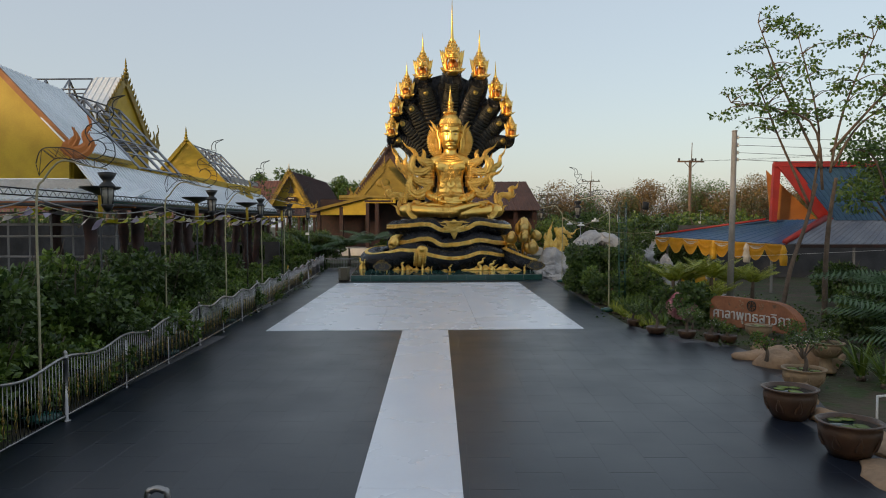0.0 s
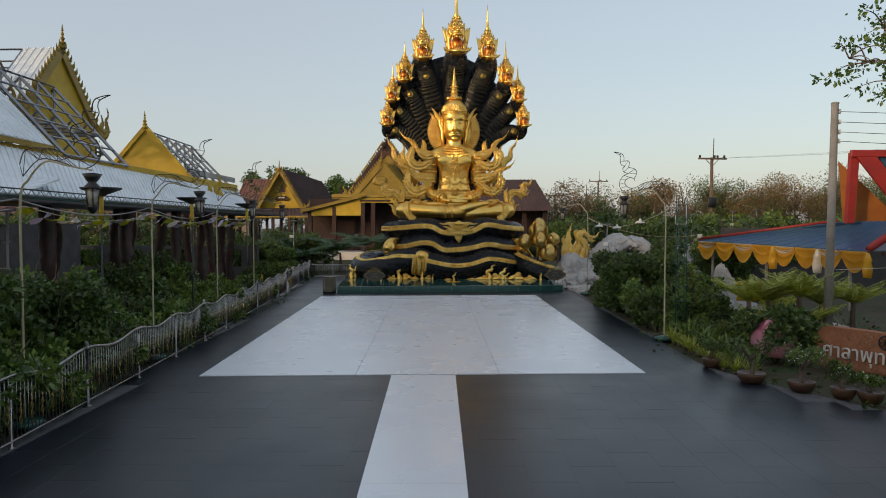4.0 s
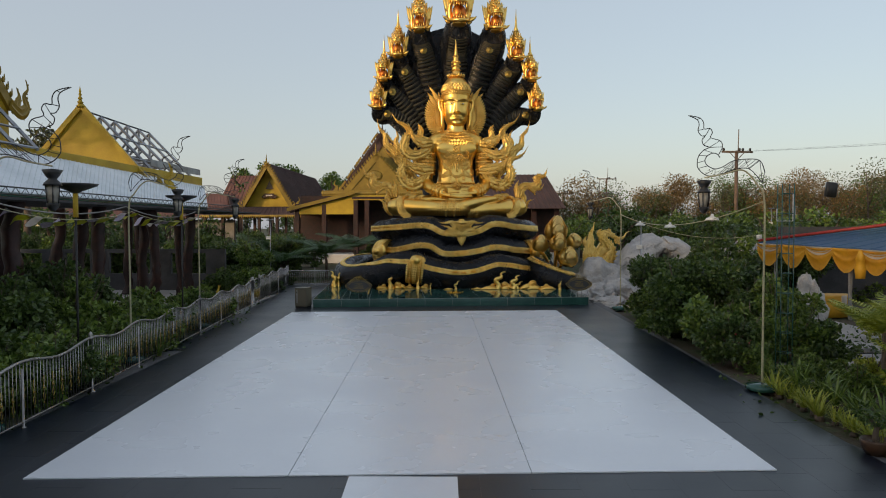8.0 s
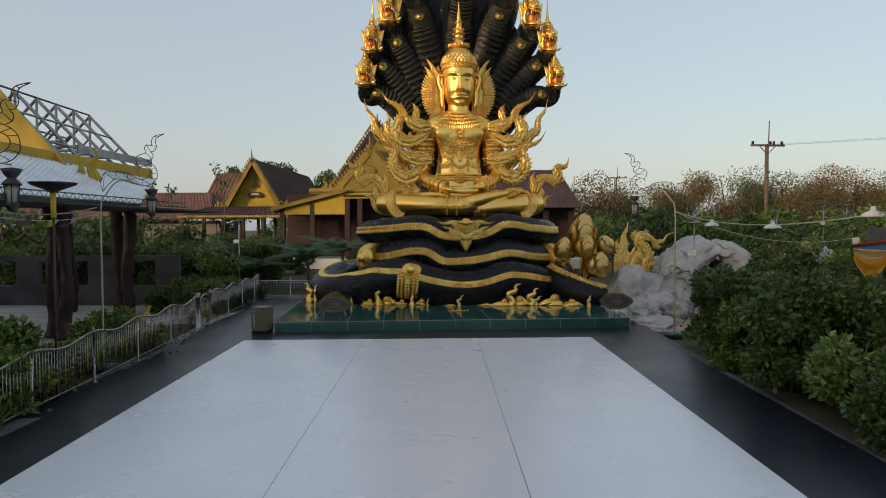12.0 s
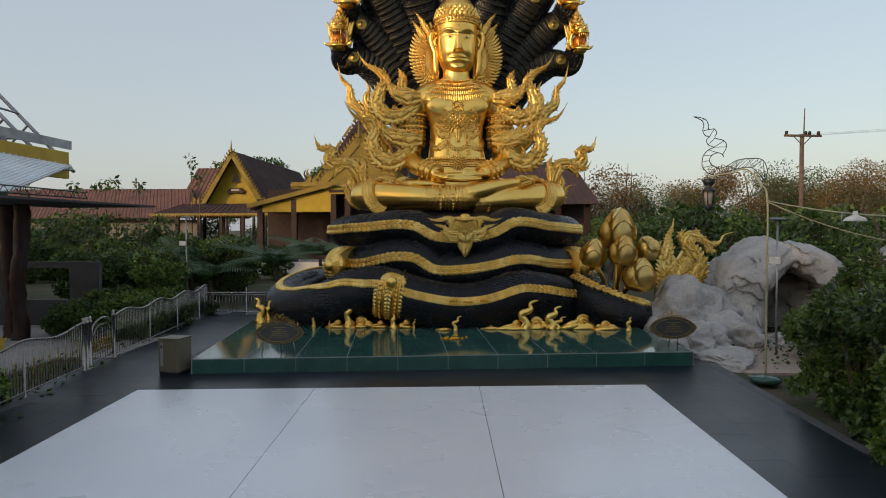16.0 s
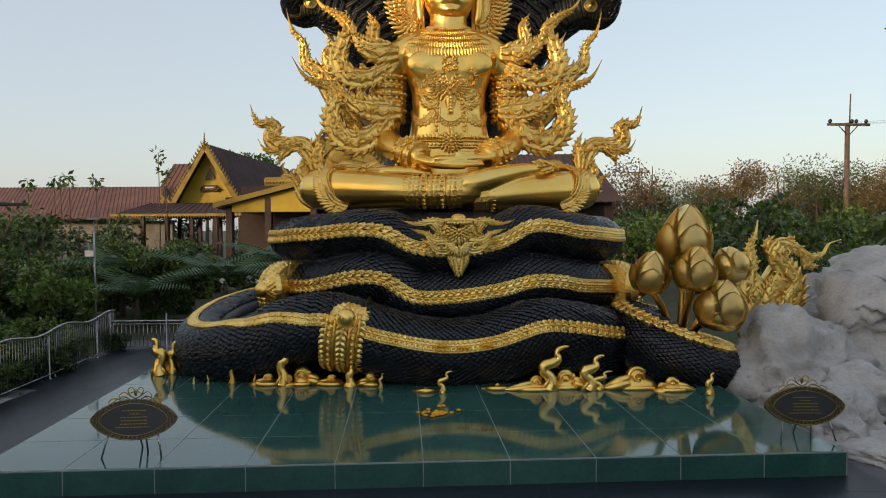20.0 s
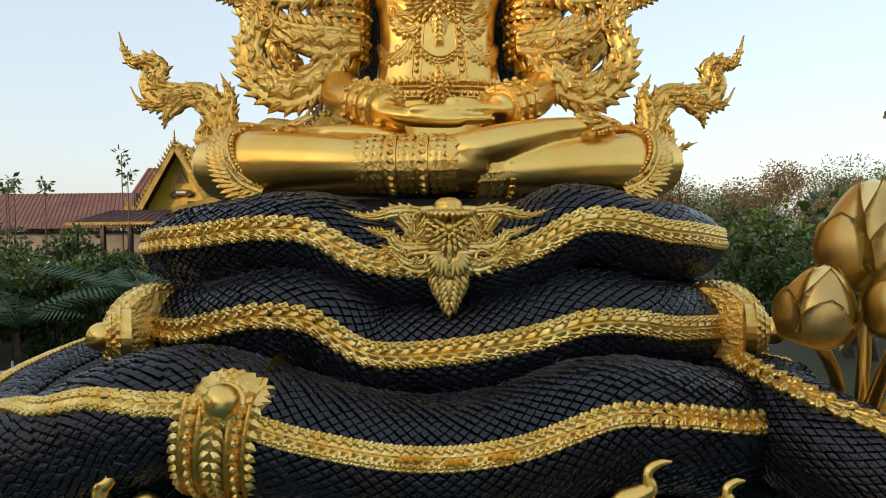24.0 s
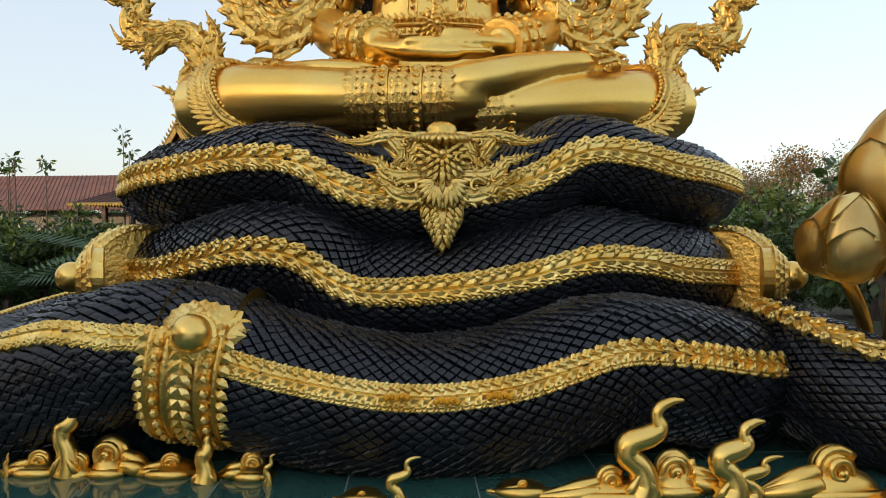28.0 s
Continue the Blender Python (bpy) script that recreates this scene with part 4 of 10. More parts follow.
# ---- lotus buds in the bowl of the tail ----
def lotus(x, y, z, r, h, lean, parent, name="lotus_bud", mat=None):
    """A closed lotus bud: an egg of overlapping pointed petals in two whorls, each with a raised rim."""
    m = pose(x, y, z, lean[0], lean[1], 20 * x)

    def swell(f):
        return math.sin(math.pi * (0.16 + 0.78 * f) ** 0.85) ** 0.8

    egg = [(r * 0.94 * swell(k / 12), h * (-0.5 + k / 12)) for k in range(12)] + [(0.01, h * 0.5)]
    bud = part(name, lathe(bmesh.new(), egg, 24, m), mat or M_SATIN, parent)
    for tier, (n, out, top, low) in enumerate(((4, 0.99, 1.0, 0.1), (5, 1.05, 0.66, 0.0))):
        for k in range(n):
            bm = bmesh.new()
            a0 = 2 * math.pi * (k + 0.5 * tier) / n
            grid = []
            for i in range(11):
                f = i / 10
                g = low + (top - low) * f
                half = math.pi / n * 1.18 * (1 - f ** 3.2) ** 0.7 * min(1, 0.45 + 2 * f)
                row = []
                for c in (-1, -0.6, -0.25, 0, 0.25, 0.6, 1):
                    rr = r * out * swell(g) + (0.012 if abs(c) > 0.9 else 0.0) + 0.01 * f * tier
                    row.append(bm.verts.new(m @ Vector((rr * math.cos(a0 + half * c), rr * math.sin(a0 + half * c), h * (-0.5 + g)))))
                grid.append(row)
            for p, q in zip(grid, grid[1:]):
                for c in range(6):
                    bm.faces.new((p[c], p[c + 1], q[c + 1], q[c]))
            bmesh.ops.solidify(bm, geom=bm.faces[:], thickness=0.012)
            part("petal", bm, mat or M_SATIN, bud)
    return bud


lotuses = thing("lotus_bunch", "five closed golden lotus buds on thick stems", "sculpture", m=TURN)
for x, y, z, r, h, lean in ((4.58, -4.0, 3.15, 0.52, 1.25, (6, 4)), (3.7, -4.5, 2.46, 0.38, 0.8, (10, -8)), (4.51, -4.7, 2.53, 0.39, 0.86, (10, 6)), (5.36, -4.3, 2.59, 0.35, 0.7, (6, 30)), (4.96, -4.8, 1.85, 0.46, 0.95, (16, 16))):
    bud = lotus(x, y, z, r, h, lean, lotuses)
    part("stem", tube(bmesh.new(), [(4.5 + (x - 4.5) * 0.15, -3.9, 0.9, 0.075), (4.5 + (x - 4.5) * 0.55, (y - 3.9) / 2, 0.55 + z * 0.45, 0.07), (x - 0.03, y + 0.05, z - h * 0.36, 0.065)], 10, 6), M_GOLD, bud)


# ---- the hood of nine serpent necks ----
hood = thing("serpent_hood", "fan of black serpent necks with nine gold crowned heads", "sculpture", m=TURN @ pose(0.08, 0, 0))


def naga_head(m, s, parent, tall):
    """An open-jawed golden head: domed snout, eyes under hooked brows, fangs, a mane of upswept flames and a spired crown."""
    v3 = (lambda x, y, z: m @ Vector((x, y, z)))
    skull = bmesh.new()
    face = (m.to_3x3() @ Vector((0, -1, 0))).normalized()
    ball(skull, 0, -0.18, 0.42, 0.36, 0.42, 0.26, 2, m)               # cranium
    ball(skull, 0, -0.52, 0.3, 0.31, 0.26, 0.15, 2, m)                # snout
    ball(skull, 0, -0.74, 0.36, 0.12, 0.09, 0.1, 1, m)
    tube(skull, [(*v3(-0.3, -0.25, 0.22), 0.07 * s), (*v3(-0.26, -0.62, 0.2), 0.06 * s), (*v3(0, -0.76, 0.2), 0.06 * s), (*v3(0.26, -0.62, 0.2), 0.06 * s), (*v3(0.3, -0.25, 0.22), 0.07 * s)], 6, 3)   # upper lip
    tube(skull, [(*v3(-0.34, -0.1, -0.3), 0.09 * s), (*v3(-0.3, -0.5, -0.42), 0.085 * s), (*v3(0, -0.68, -0.46), 0.09 * s), (*v3(0.3, -0.5, -0.42), 0.085 * s), (*v3(0.34, -0.1, -0.3), 0.09 * s)], 6, 3)  # lower lip
    ball(skull, 0, -0.28, -0.5, 0.32, 0.38, 0.1, 2, m)                # chin
    for sgn in (-1, 1):
        tube(skull, [(*v3(sgn * 0.33, -0.22, 0.25), 0.09 * s), (*v3(sgn * 0.38, -0.12, -0.02), 0.1 * s), (*v3(sgn * 0.34, -0.12, -0.32), 0.09 * s)], 6, 3)   # cheek
        ball(skull, sgn * 0.2, -0.5, 0.43, 0.085, 0.07, 0.07, 2, m)
        tube(skull, [(*v3(sgn * 0.06, -0.6, 0.5), 0.03 * s), (*v3(sgn * 0.22, -0.52, 0.56), 0.05 * s), (*v3(sgn * 0.4, -0.3, 0.66), 0.012 * s)], 5, 3)
        for x, z, ln, lean in ((0.36, 0.05, 0.75, 0.1), (0.4, -0.2, 0.6, 0.2), (0.28, 0.35, 0.6, 0.05), (0.4, -0.42, 0.36, 0.5), (0.46, 0.0, 0.85, 0.12)):
            d = (m.to_3x3() @ Vector((sgn * lean, 0.12, 1))).normalized()
            o = (m.to_3x3() @ Vector((sgn, 0, 0))).normalized()
            horn(skull, v3(sgn * x, -0.08 + 0.1 * x, z), d, o, face, ln * s, 0.13 * s, 0.09 * s, 0.16)
        horn(skull, v3(sgn * 0.38, -0.3, -0.38), (m.to_3x3() @ Vector((sgn, -0.2, 0.1))).normalized(), (m.to_3x3() @ Vector((0, 0, 1))).normalized(), face, 0.34 * s, 0.09 * s, 0.07 * s, 0.4)
    head = part("head", skull, M_GOLD, parent, "gold serpent head with open jaws")
    mouth = ball(bmesh.new(), 0, -0.2, -0.12, 0.3, 0.32, 0.36, 2, m)
    part("mouth", mouth, M_GOLD_RED, head, "red-gold mouth")
    teeth = bmesh.new()
    for k in range(6):
        x = -0.25 + 0.1 * k
        big = 1.7 if k in (0, 5) else 1.0
        y = -0.72 + 0.9 * x * x
        lathe(teeth, [(0.035, 0), (0.03, -0.09 * big), (0.004, -0.17 * big)], 6, m @ pose(x, y, 0.18))
        lathe(teeth, [(0.035, 0), (0.03, 0.09 * big), (0.004, 0.17 * big)], 6, m @ pose(x, y + 0.06, -0.42))
    part("teeth", teeth, M_GOLD, head)
    tube_tongue = tube(bmesh.new(), [(*v3(0, -0.2, -0.36), 0.1 * s), (*v3(0.02, -0.55, -0.3), 0.08 * s), (*v3(0.03, -0.66, -0.16), 0.03 * s)], 7, 3, 0.6)
    part("tongue", tube_tongue, M_GOLD_RED, head, "curled tongue")
    prof = [(0.34, 0.5), (0.38, 0.56), (0.3, 0.62), (0.33, 0.68), (0.24, 0.76), (0.27, 0.82), (0.19, 0.92), (0.21, 0.97), (0.13, 1.1), (0.15, 1.14), (0.09, 1.28), (0.05, 1.3 + 0.3 * (tall - 1.3)), (0.06, 1.3 + 0.33 * (tall - 1.3)), (0.03, 1.3 + 0.6 * (tall - 1.3)), (0.035, 1.3 + 0.63 * (tall - 1.3)), (0.006, tall)]
    crown = part("crown", lathe(bmesh.new(), prof, 14, m, 1, 0.9), M_GOLD, head, "tall spired gold crown")
    bm = bmesh.new()
    for r, z, count in ((0.37, 0.56, 14), (0.31, 0.7, 12), (0.25, 0.84, 10), (0.18, 1.0, 8)):
        for k in range(count):
            a = 2 * math.pi * k / count
            d = Vector((math.cos(a), math.sin(a), 0))
            blade(bm, m @ (d * r + Vector((0, 0, z - 0.02))), (m.to_3x3() @ (d * 0.3 + Vector((0, 0, 1)))).normalized(), (m.to_3x3() @ d).normalized(), 0.17 * s, 0.12 * s, 0.04 * s)
    part("crown_leaves", bm, M_GOLD_ORN, crown)["kind"] = "stuff"
    return head


HEADS = [(0.2, 14.7, 1.62, 4.75, 0.5), (-1.88, 14.25, 1.3, 2.7, 0.8), (2.2, 14.35, 1.3, 2.9, 0.8), (-3.02, 12.85, 1.1, 2.1, 1.0), (3.4, 12.8, 1.1, 2.3, 1.0),
         (-3.78, 11.55, 0.98, 2.0, 1.1), (4.2, 11.65, 0.98, 2.0, 1.1), (-4.1, 10.05, 0.95, 1.9, 1.2), (4.55, 10.05, 0.95, 1.95, 1.2)]
for k, (u, z, s, tall, v) in enumerate(HEADS):
    lean = u / 4.5
    r1 = (0.82, 0.76, 0.76, 0.6, 0.6, 0.5, 0.5, 0.42, 0.42)[k]
    low = 7.6 if k > 6 else 7.0
    rows = [(0.22 * u, 2.5, 4.5, 0.7), (0.28 * u, 2.5, 6.6, 0.75), (0.5 * u, 2.3, low + (z - low) * 0.40, 0.84), (0.8 * u, 1.95, low + (z - low) * 0.72, r1 + 0.1), (0.98 * u, v + 0.75, z - 0.72 * s, r1), (u, v + 0.2, z - 0.3 * s, r1 * 0.72), (u, v - 0.05, z - 0.12 * s, r1 * 0.4)]
    neck = body("neck", rows, 0.2, hood, 18, 1.0, 0.035, skip=lambda p, n: p.z < 6.2 or n.y > 0.35)
    # ribbed plates down the front of the neck
    line, fr, dist = skin(rows, 8)
    for (q, t, side, up), row in list(zip(fr, line))[14:-14:1]:
        f = Vector((0, -1, 0)) - t * Vector((0, -1, 0)).dot(t)
        f.normalize()
        w = t.cross(f)
        r = row[3]
        pts = [q + (f * math.cos(a) + w * math.sin(a)) * (r + 0.015) + t * (0.06 - 0.07 * math.cos(a * 2)) for a in (-0.62, -0.3, 0.0, 0.3, 0.62)]
        part("throat_plate", tube(bmesh.new(), [(*(p - t * 0.05), 0.085) for p in pts], 6, 2, 0.8), M_THROAT, neck)
        part("plate_rim", tube(bmesh.new(), [(*(p + t * 0.03 + (p - q).normalized() * 0.062), 0.012) for p in pts], 4, 1), M_RIM, neck, "dull gilt edge of a throat plate")
    q, t, side, up = fr[len(fr) * 5 // 9]
    disc = across(q + Vector((0, -1, 0)) * (line[len(fr) * 5 // 9][3] + 0.1), (0, -1, 0.1))
    ros = lathe(bmesh.new(), [(0.2, -0.05), (0.2, 0.0), (0.17, 0.02), (0.14, 0.0), (0.12, 0.04), (0.07, 0.02), (0.05, 0.06), (0.0, 0.07)], 20, disc, wob=0.05)
    part("rosette", ros, M_BRASS, neck, "small gilt rosette")
    naga_head(pose(u, v, z, 0, 0, lean * 14) @ Matrix.Diagonal((s * 0.8, s * 0.9, s * 0.92, 1)), s * 0.8, hood, tall / (s * 0.92))
# the spread of dark skin behind the necks
bm = bmesh.new()
prev = None
for k in range(25):
    a = math.radians(-12 + 204 * k / 24)
    row = [bm.verts.new((f * 3.9 * math.cos(a), 2.7 - 0.9 * f, 9.6 + f * (4.9 if math.sin(a) > 0 else 1.6) * math.sin(a))) for f in (0.05, 0.35, 0.65, 0.95)]
    if prev:
        for i in range(3):
            bm.faces.new((prev[i], row[i], row[i + 1], prev[i + 1]))
    prev = row
bmesh.ops.solidify(bm, geom=bm.faces[:], thickness=0.2)
part("hood_skin", bm, M_NAGA, hood)
part("stem", lathe(bmesh.new(), [(1.7, 3.4), (1.6, 5.0), (1.5, 7.0), (1.7, 9.0)], 24, pose(0, 2.6, 0), 1.0, 0.45), M_NAGA, hood)


# ---- the seated figure: one mesh, smooth gold and worked gold ----
def evaluated(bm, voxel, smooth):
    """The parts of bm fused into one skin."""
    me = finish(bm, "fused", M_GOLD)
    ob = new("fused", me)
    rem = ob.modifiers.new("r", "REMESH")
    rem.mode, rem.voxel_size, rem.use_smooth_shade = "VOXEL", voxel, True
    sm = ob.modifiers.new("s", "SMOOTH")
    sm.iterations, sm.factor = smooth, 0.5
    out = bpy.data.meshes.new_from_object(ob.evaluated_get(bpy.context.evaluated_depsgraph_get()))
    bpy.data.objects.remove(ob)
    return out


bm = bmesh.new()
prof = [(1.5, 4.1, 0.95), (1.4, 4.6, 0.9), (1.12, 5.1, 0.78), (0.99, 5.6, 0.68), (0.9, 6.2, 0.60), (0.93, 6.7, 0.62), (1.08, 7.15, 0.68), (1.24, 7.55, 0.64), (1.2, 7.9, 0.5), (0.75, 8.15, 0.42), (0.45, 8.35, 0.4)]
last = None
for hw, z, d in prof:
    ringv = []
    for k in range(28):
        a = 2 * math.pi * k / 28
        c, s = math.cos(a), math.sin(a)
        ringv.append(bm.verts.new((hw * math.copysign(abs(c) ** 0.8, c), -0.15 + d * math.copysign(abs(s) ** 0.8, s), z)))
    if last:
        for k in range(28):
            bm.faces.new((last[k], last[(k + 1) % 28], ringv[(k + 1) % 28], ringv[k]))
    else:
        bm.faces.new(ringv[::-1])
    last = ringv
bm.faces.new(last)
tube(bm, [(0, -0.1, 7.95, 0.66), (0, -0.12, 8.3, 0.48), (0, -0.15, 8.8, 0.46)], 20, 5)
for s in (-1, 1):
    tube(bm, [(s * 1.3, -0.05, 7.7, 0.34), (s * 1.46, -0.05, 7.45, 0.38), (s * 1.5, -0.05, 6.9, 0.38), (s * 1.53, -0.1, 6.1, 0.34), (s * 1.56, -0.25, 5.6, 0.33), (s * 1.42, -0.75, 5.3, 0.32), (s * 1.05, -1.35, 5.06, 0.27), (s * 0.75, -1.65, 4.93, 0.22)], 18, 6)
    tube(bm, [(s * 0.25, -0.08, 7.98, 0.4), (s * 0.8, -0.08, 7.84, 0.4), (s * 1.2, -0.06, 7.62, 0.4), (s * 1.45, -0.05, 7.25, 0.38)], 18, 6)
    tube(bm, [(s * 0.9, 0.1, 4.4, 0.6), (s * 2.0, -0.25, 4.32, 0.52), (s * 2.9, -0.55, 4.28, 0.48), (s * 3.3, -0.8, 4.25, 0.44)], 20, 6)
    ball(bm, s * 0.58, -0.72, 7.3, 0.5, 0.1, 0.32, 2)
    ball(bm, s * 3.12, -0.95, 4.25, 0.5, 0.55, 0.46, 3)
# shins, one over the other; the heel and toes of either foot lie over the far thigh
tube(bm, [(-3.2, -1.05, 4.24, 0.47), (-2.5, -1.6, 4.2, 0.46), (-1.6, -2.0, 4.16, 0.4), (-0.8, -2.2, 4.13, 0.34), (0.1, -2.28, 4.12, 0.3), (0.5, -2.25, 4.14, 0.28)], 20, 6)
tube(bm, [(3.2, -1.05, 4.22, 0.47), (2.5, -1.6, 4.16, 0.45), (1.6, -1.98, 4.08, 0.38), (0.8, -2.15, 4.02, 0.3), (0.2, -2.1, 4.05, 0.26)], 20, 6)
tube(bm, [(0.12, -2.25, 4.26, 0.3), (0.42, -2.28, 4.3, 0.33), (0.85, -2.2, 4.42, 0.3), (1.35, -2.05, 4.55, 0.24), (1.8, -1.92, 4.63, 0.18), (2.08, -1.84, 4.68, 0.1)], 16, 6, 0.85)
tube(bm, [(-0.5, -1.55, 4.56, 0.2), (-1.1, -1.6, 4.6, 0.2), (-1.6, -1.62, 4.62, 0.17), (-2.0, -1.6, 4.63, 0.1)], 14, 5, 0.7)
for k in range(4):
    tube(bm, [(1.85, -1.98 + 0.08 * k, 4.62 + 0.035 * k, 0.055), (2.12, -1.93 + 0.08 * k, 4.68 + 0.03 * k, 0.05), (2.2, -1.9 + 0.08 * k, 4.68 + 0.03 * k, 0.03)], 8, 4)
    tube(bm, [(-1.8, -1.72 + 0.08 * k, 4.6 + 0.03 * k, 0.05), (-2.06, -1.7 + 0.08 * k, 4.64 + 0.03 * k, 0.045), (-2.14, -1.68 + 0.08 * k, 4.63 + 0.03 * k, 0.025)], 8, 4)
# the hands, one laid in the other
tube(bm, [(0.85, -1.6, 4.93, 0.2), (0.5, -1.8, 4.9, 0.22), (0.15, -1.92, 4.87, 0.2), (-0.1, -1.95, 4.86, 0.16)], 14, 5, 0.55)
tube(bm, [(-0.85, -1.6, 4.92, 0.2), (-0.5, -1.85, 4.8, 0.23), (0.0, -1.98, 4.74, 0.2), (0.25, -2.0, 4.73, 0.16)], 14, 5, 0.55)
for k in range(4):
    y = -2.08 + 0.085 * k
    tube(bm, [(0.0, y, 4.87 + 0.02 * k, 0.055), (-0.3, y - 0.02, 4.88 + 0.02 * k, 0.05), (-0.55 + 0.06 * abs(k - 1.5), y, 4.86 + 0.02 * k, 0.035)], 8, 4)
    tube(bm, [(0.15, y - 0.04, 4.74, 0.055), (0.45, y - 0.05, 4.735, 0.05), (0.72 - 0.06 * abs(k - 1.5), y - 0.02, 4.75, 0.035)], 8, 4)
tube(bm, [(0.45, -1.9, 4.98, 0.07), (0.2, -2.02, 5.0, 0.06), (0.02, -2.06, 4.98, 0.045)], 8, 4)

# head: a smooth oval with brow, nose, lids, lips and chin raised from it
WIDE = [(8.42, 0.26), (8.52, 0.38), (8.65, 0.49), (8.85, 0.58), (9.1, 0.64), (9.4, 0.68), (9.75, 0.70), (10.1, 0.71), (10.5, 0.66)]
DEEP = [(8.42, 0.34), (8.5, 0.52), (8.6, 0.6), (8.8, 0.66), (9.1, 0.70), (9.5, 0.72), (9.9, 0.74), (10.2, 0.73), (10.5, 0.68)]


def bump(x, z, cx, cz, sx, sz):
    return math.exp(-((x - cx) / sx) ** 2 - ((z - cz) / sz) ** 2)


def features(x, z):
    """How far the face stands out at x and z."""
    ax = abs(x)
    d = 0.0
    if 9.08 < z < 9.85:
        f = (9.85 - z) / 0.68
        tall = (0.05 + 0.15 * min(f, 0.95)) * min(1, (z - 9.08) / 0.09)
        d += tall * math.exp(-(x / (0.075 + 0.04 * f)) ** 2)
    d += 0.05 * bump(ax, z, 0.1, 9.2, 0.05, 0.05)
    arch = 9.74 + 0.13 * math.sin(math.pi * min(max((ax - 0.04) / 0.62, 0), 1))
    if ax < 0.62:
        d += 0.035 * math.exp(-((z - arch) / 0.035) ** 2)
    d -= 0.085 * bump(ax, z, 0.27, 9.66, 0.18, 0.1)
    d += 0.075 * bump(ax, z, 0.28, 9.62, 0.15, 0.07)
    d += 0.03 * bump(ax, z, 0.28, 9.665 - 1.2 * (ax - 0.28) ** 2, 0.2, 0.018)
    d += 0.05 * bump(ax, z, 0.06, 8.945, 0.15, 0.03) + 0.055 * bump(x, z, 0, 8.85, 0.14, 0.036) - 0.035 * bump(x, z, 0, 8.9, 0.24, 0.014) - 0.02 * bump(x, z, 0, 9.03, 0.05, 0.04)
    d += 0.06 * bump(x, z, 0, 8.58, 0.16, 0.09) - 0.03 * bump(x, z, 0, 8.74, 0.18, 0.05)
    d += 0.03 * bump(ax, z, 0.4, 9.2, 0.16, 0.2) - 0.02 * bump(ax, z, 0.3, 8.95, 0.08, 0.12)
    return d


def table_at(rows, z):
    for (a, p), (b, q) in zip(rows, rows[1:]):
        if a <= z <= b:
            return p + (q - p) * (z - a) / (b - a)
    return rows[-1][1]


skull = bmesh.new()
prev = None
for i in range(97):
    z = 8.42 + 2.08 * i / 96
    w, dp = table_at(WIDE, z), table_at(DEEP, z)
    ringv = []
    for k in range(120):
        a = 2 * math.pi * k / 120
        x = w * math.copysign(abs(math.sin(a)) ** 0.95, math.sin(a))
        front = math.cos(a)
        y = -0.12 - dp * front * (1.0 if front > 0 else 0.85)
        if front > 0:
            y -= features(x, z) * min(1, front * 2.2)
        ringv.append(skull.verts.new((0.02 + x, y, z)))
    if prev:
        for k in range(120):
            skull.faces.new((prev[k], ringv[k], ringv[(k + 1) % 120], prev[(k + 1) % 120]))
    else:
        skull.faces.new(ringv)
    prev = ringv
skull.faces.new(prev[::-1])
for s in (-1, 1):      # long ears
    tube(skull, [(0.02 + s * 0.70, -0.15, 9.85, 0.05), (0.02 + s * 0.84, -0.2, 9.88, 0.07), (0.02 + s * 0.9, -0.18, 9.7, 0.08), (0.02 + s * 0.84, -0.2, 9.4, 0.075), (0.02 + s * 0.75, -0.22, 9.2, 0.09), (0.02 + s * 0.74, -0.22, 8.85, 0.1), (0.02 + s * 0.7, -0.22, 8.5, 0.09), (0.02 + s * 0.66, -0.2, 8.4, 0.04)], 10, 5)
    tube(skull, [(0.02 + s * 0.7, -0.24, 9.72, 0.04), (0.02 + s * 0.78, -0.26, 9.6, 0.045), (0.02 + s * 0.72, -0.26, 9.4, 0.04)], 8, 4)
bmesh.ops.recalc_face_normals(skull, faces=skull.faces)
head_mesh = finish(skull, "skull", M_GOLD)

figure = bmesh.new()
fused = evaluated(bm, 0.032, 4)
figure.from_mesh(fused)
shell = np.array([v.co for v in figure.verts])
figure.from_mesh(head_mesh)
for f in figure.faces:
    f.material_index, f.smooth = 0, True
count = len(figure.faces)
# the painted eyes
eyes = bmesh.new()
for s in (-1, 1):
    q = table_at(DEEP, 9.61)
    y = -0.12 - q * math.sqrt(1 - (0.28 / 0.69) ** 2) - features(0.28, 9.61)
    ball(eyes, 0.02 + s * 0.28, y + 0.012, 9.605, 0.115, 0.022, 0.03, 2)
white_count = len(eyes.faces)
for s in (-1, 1):
    ball(eyes, 0.02 + s * 0.28, y - 0.006, 9.6, 0.036, 0.012, 0.03, 2)
eye_mesh = finish(eyes, "eyes", M_PLASTIC_W)
figure.from_mesh(eye_mesh)
figure.faces.ensure_lookup_table()
for i, f in enumerate(figure.faces[count:]):
    f.material_index, f.smooth = (2 if i < white_count else 3), True
count = len(figure.faces)

o, flow = bmesh.new(), bmesh.new()
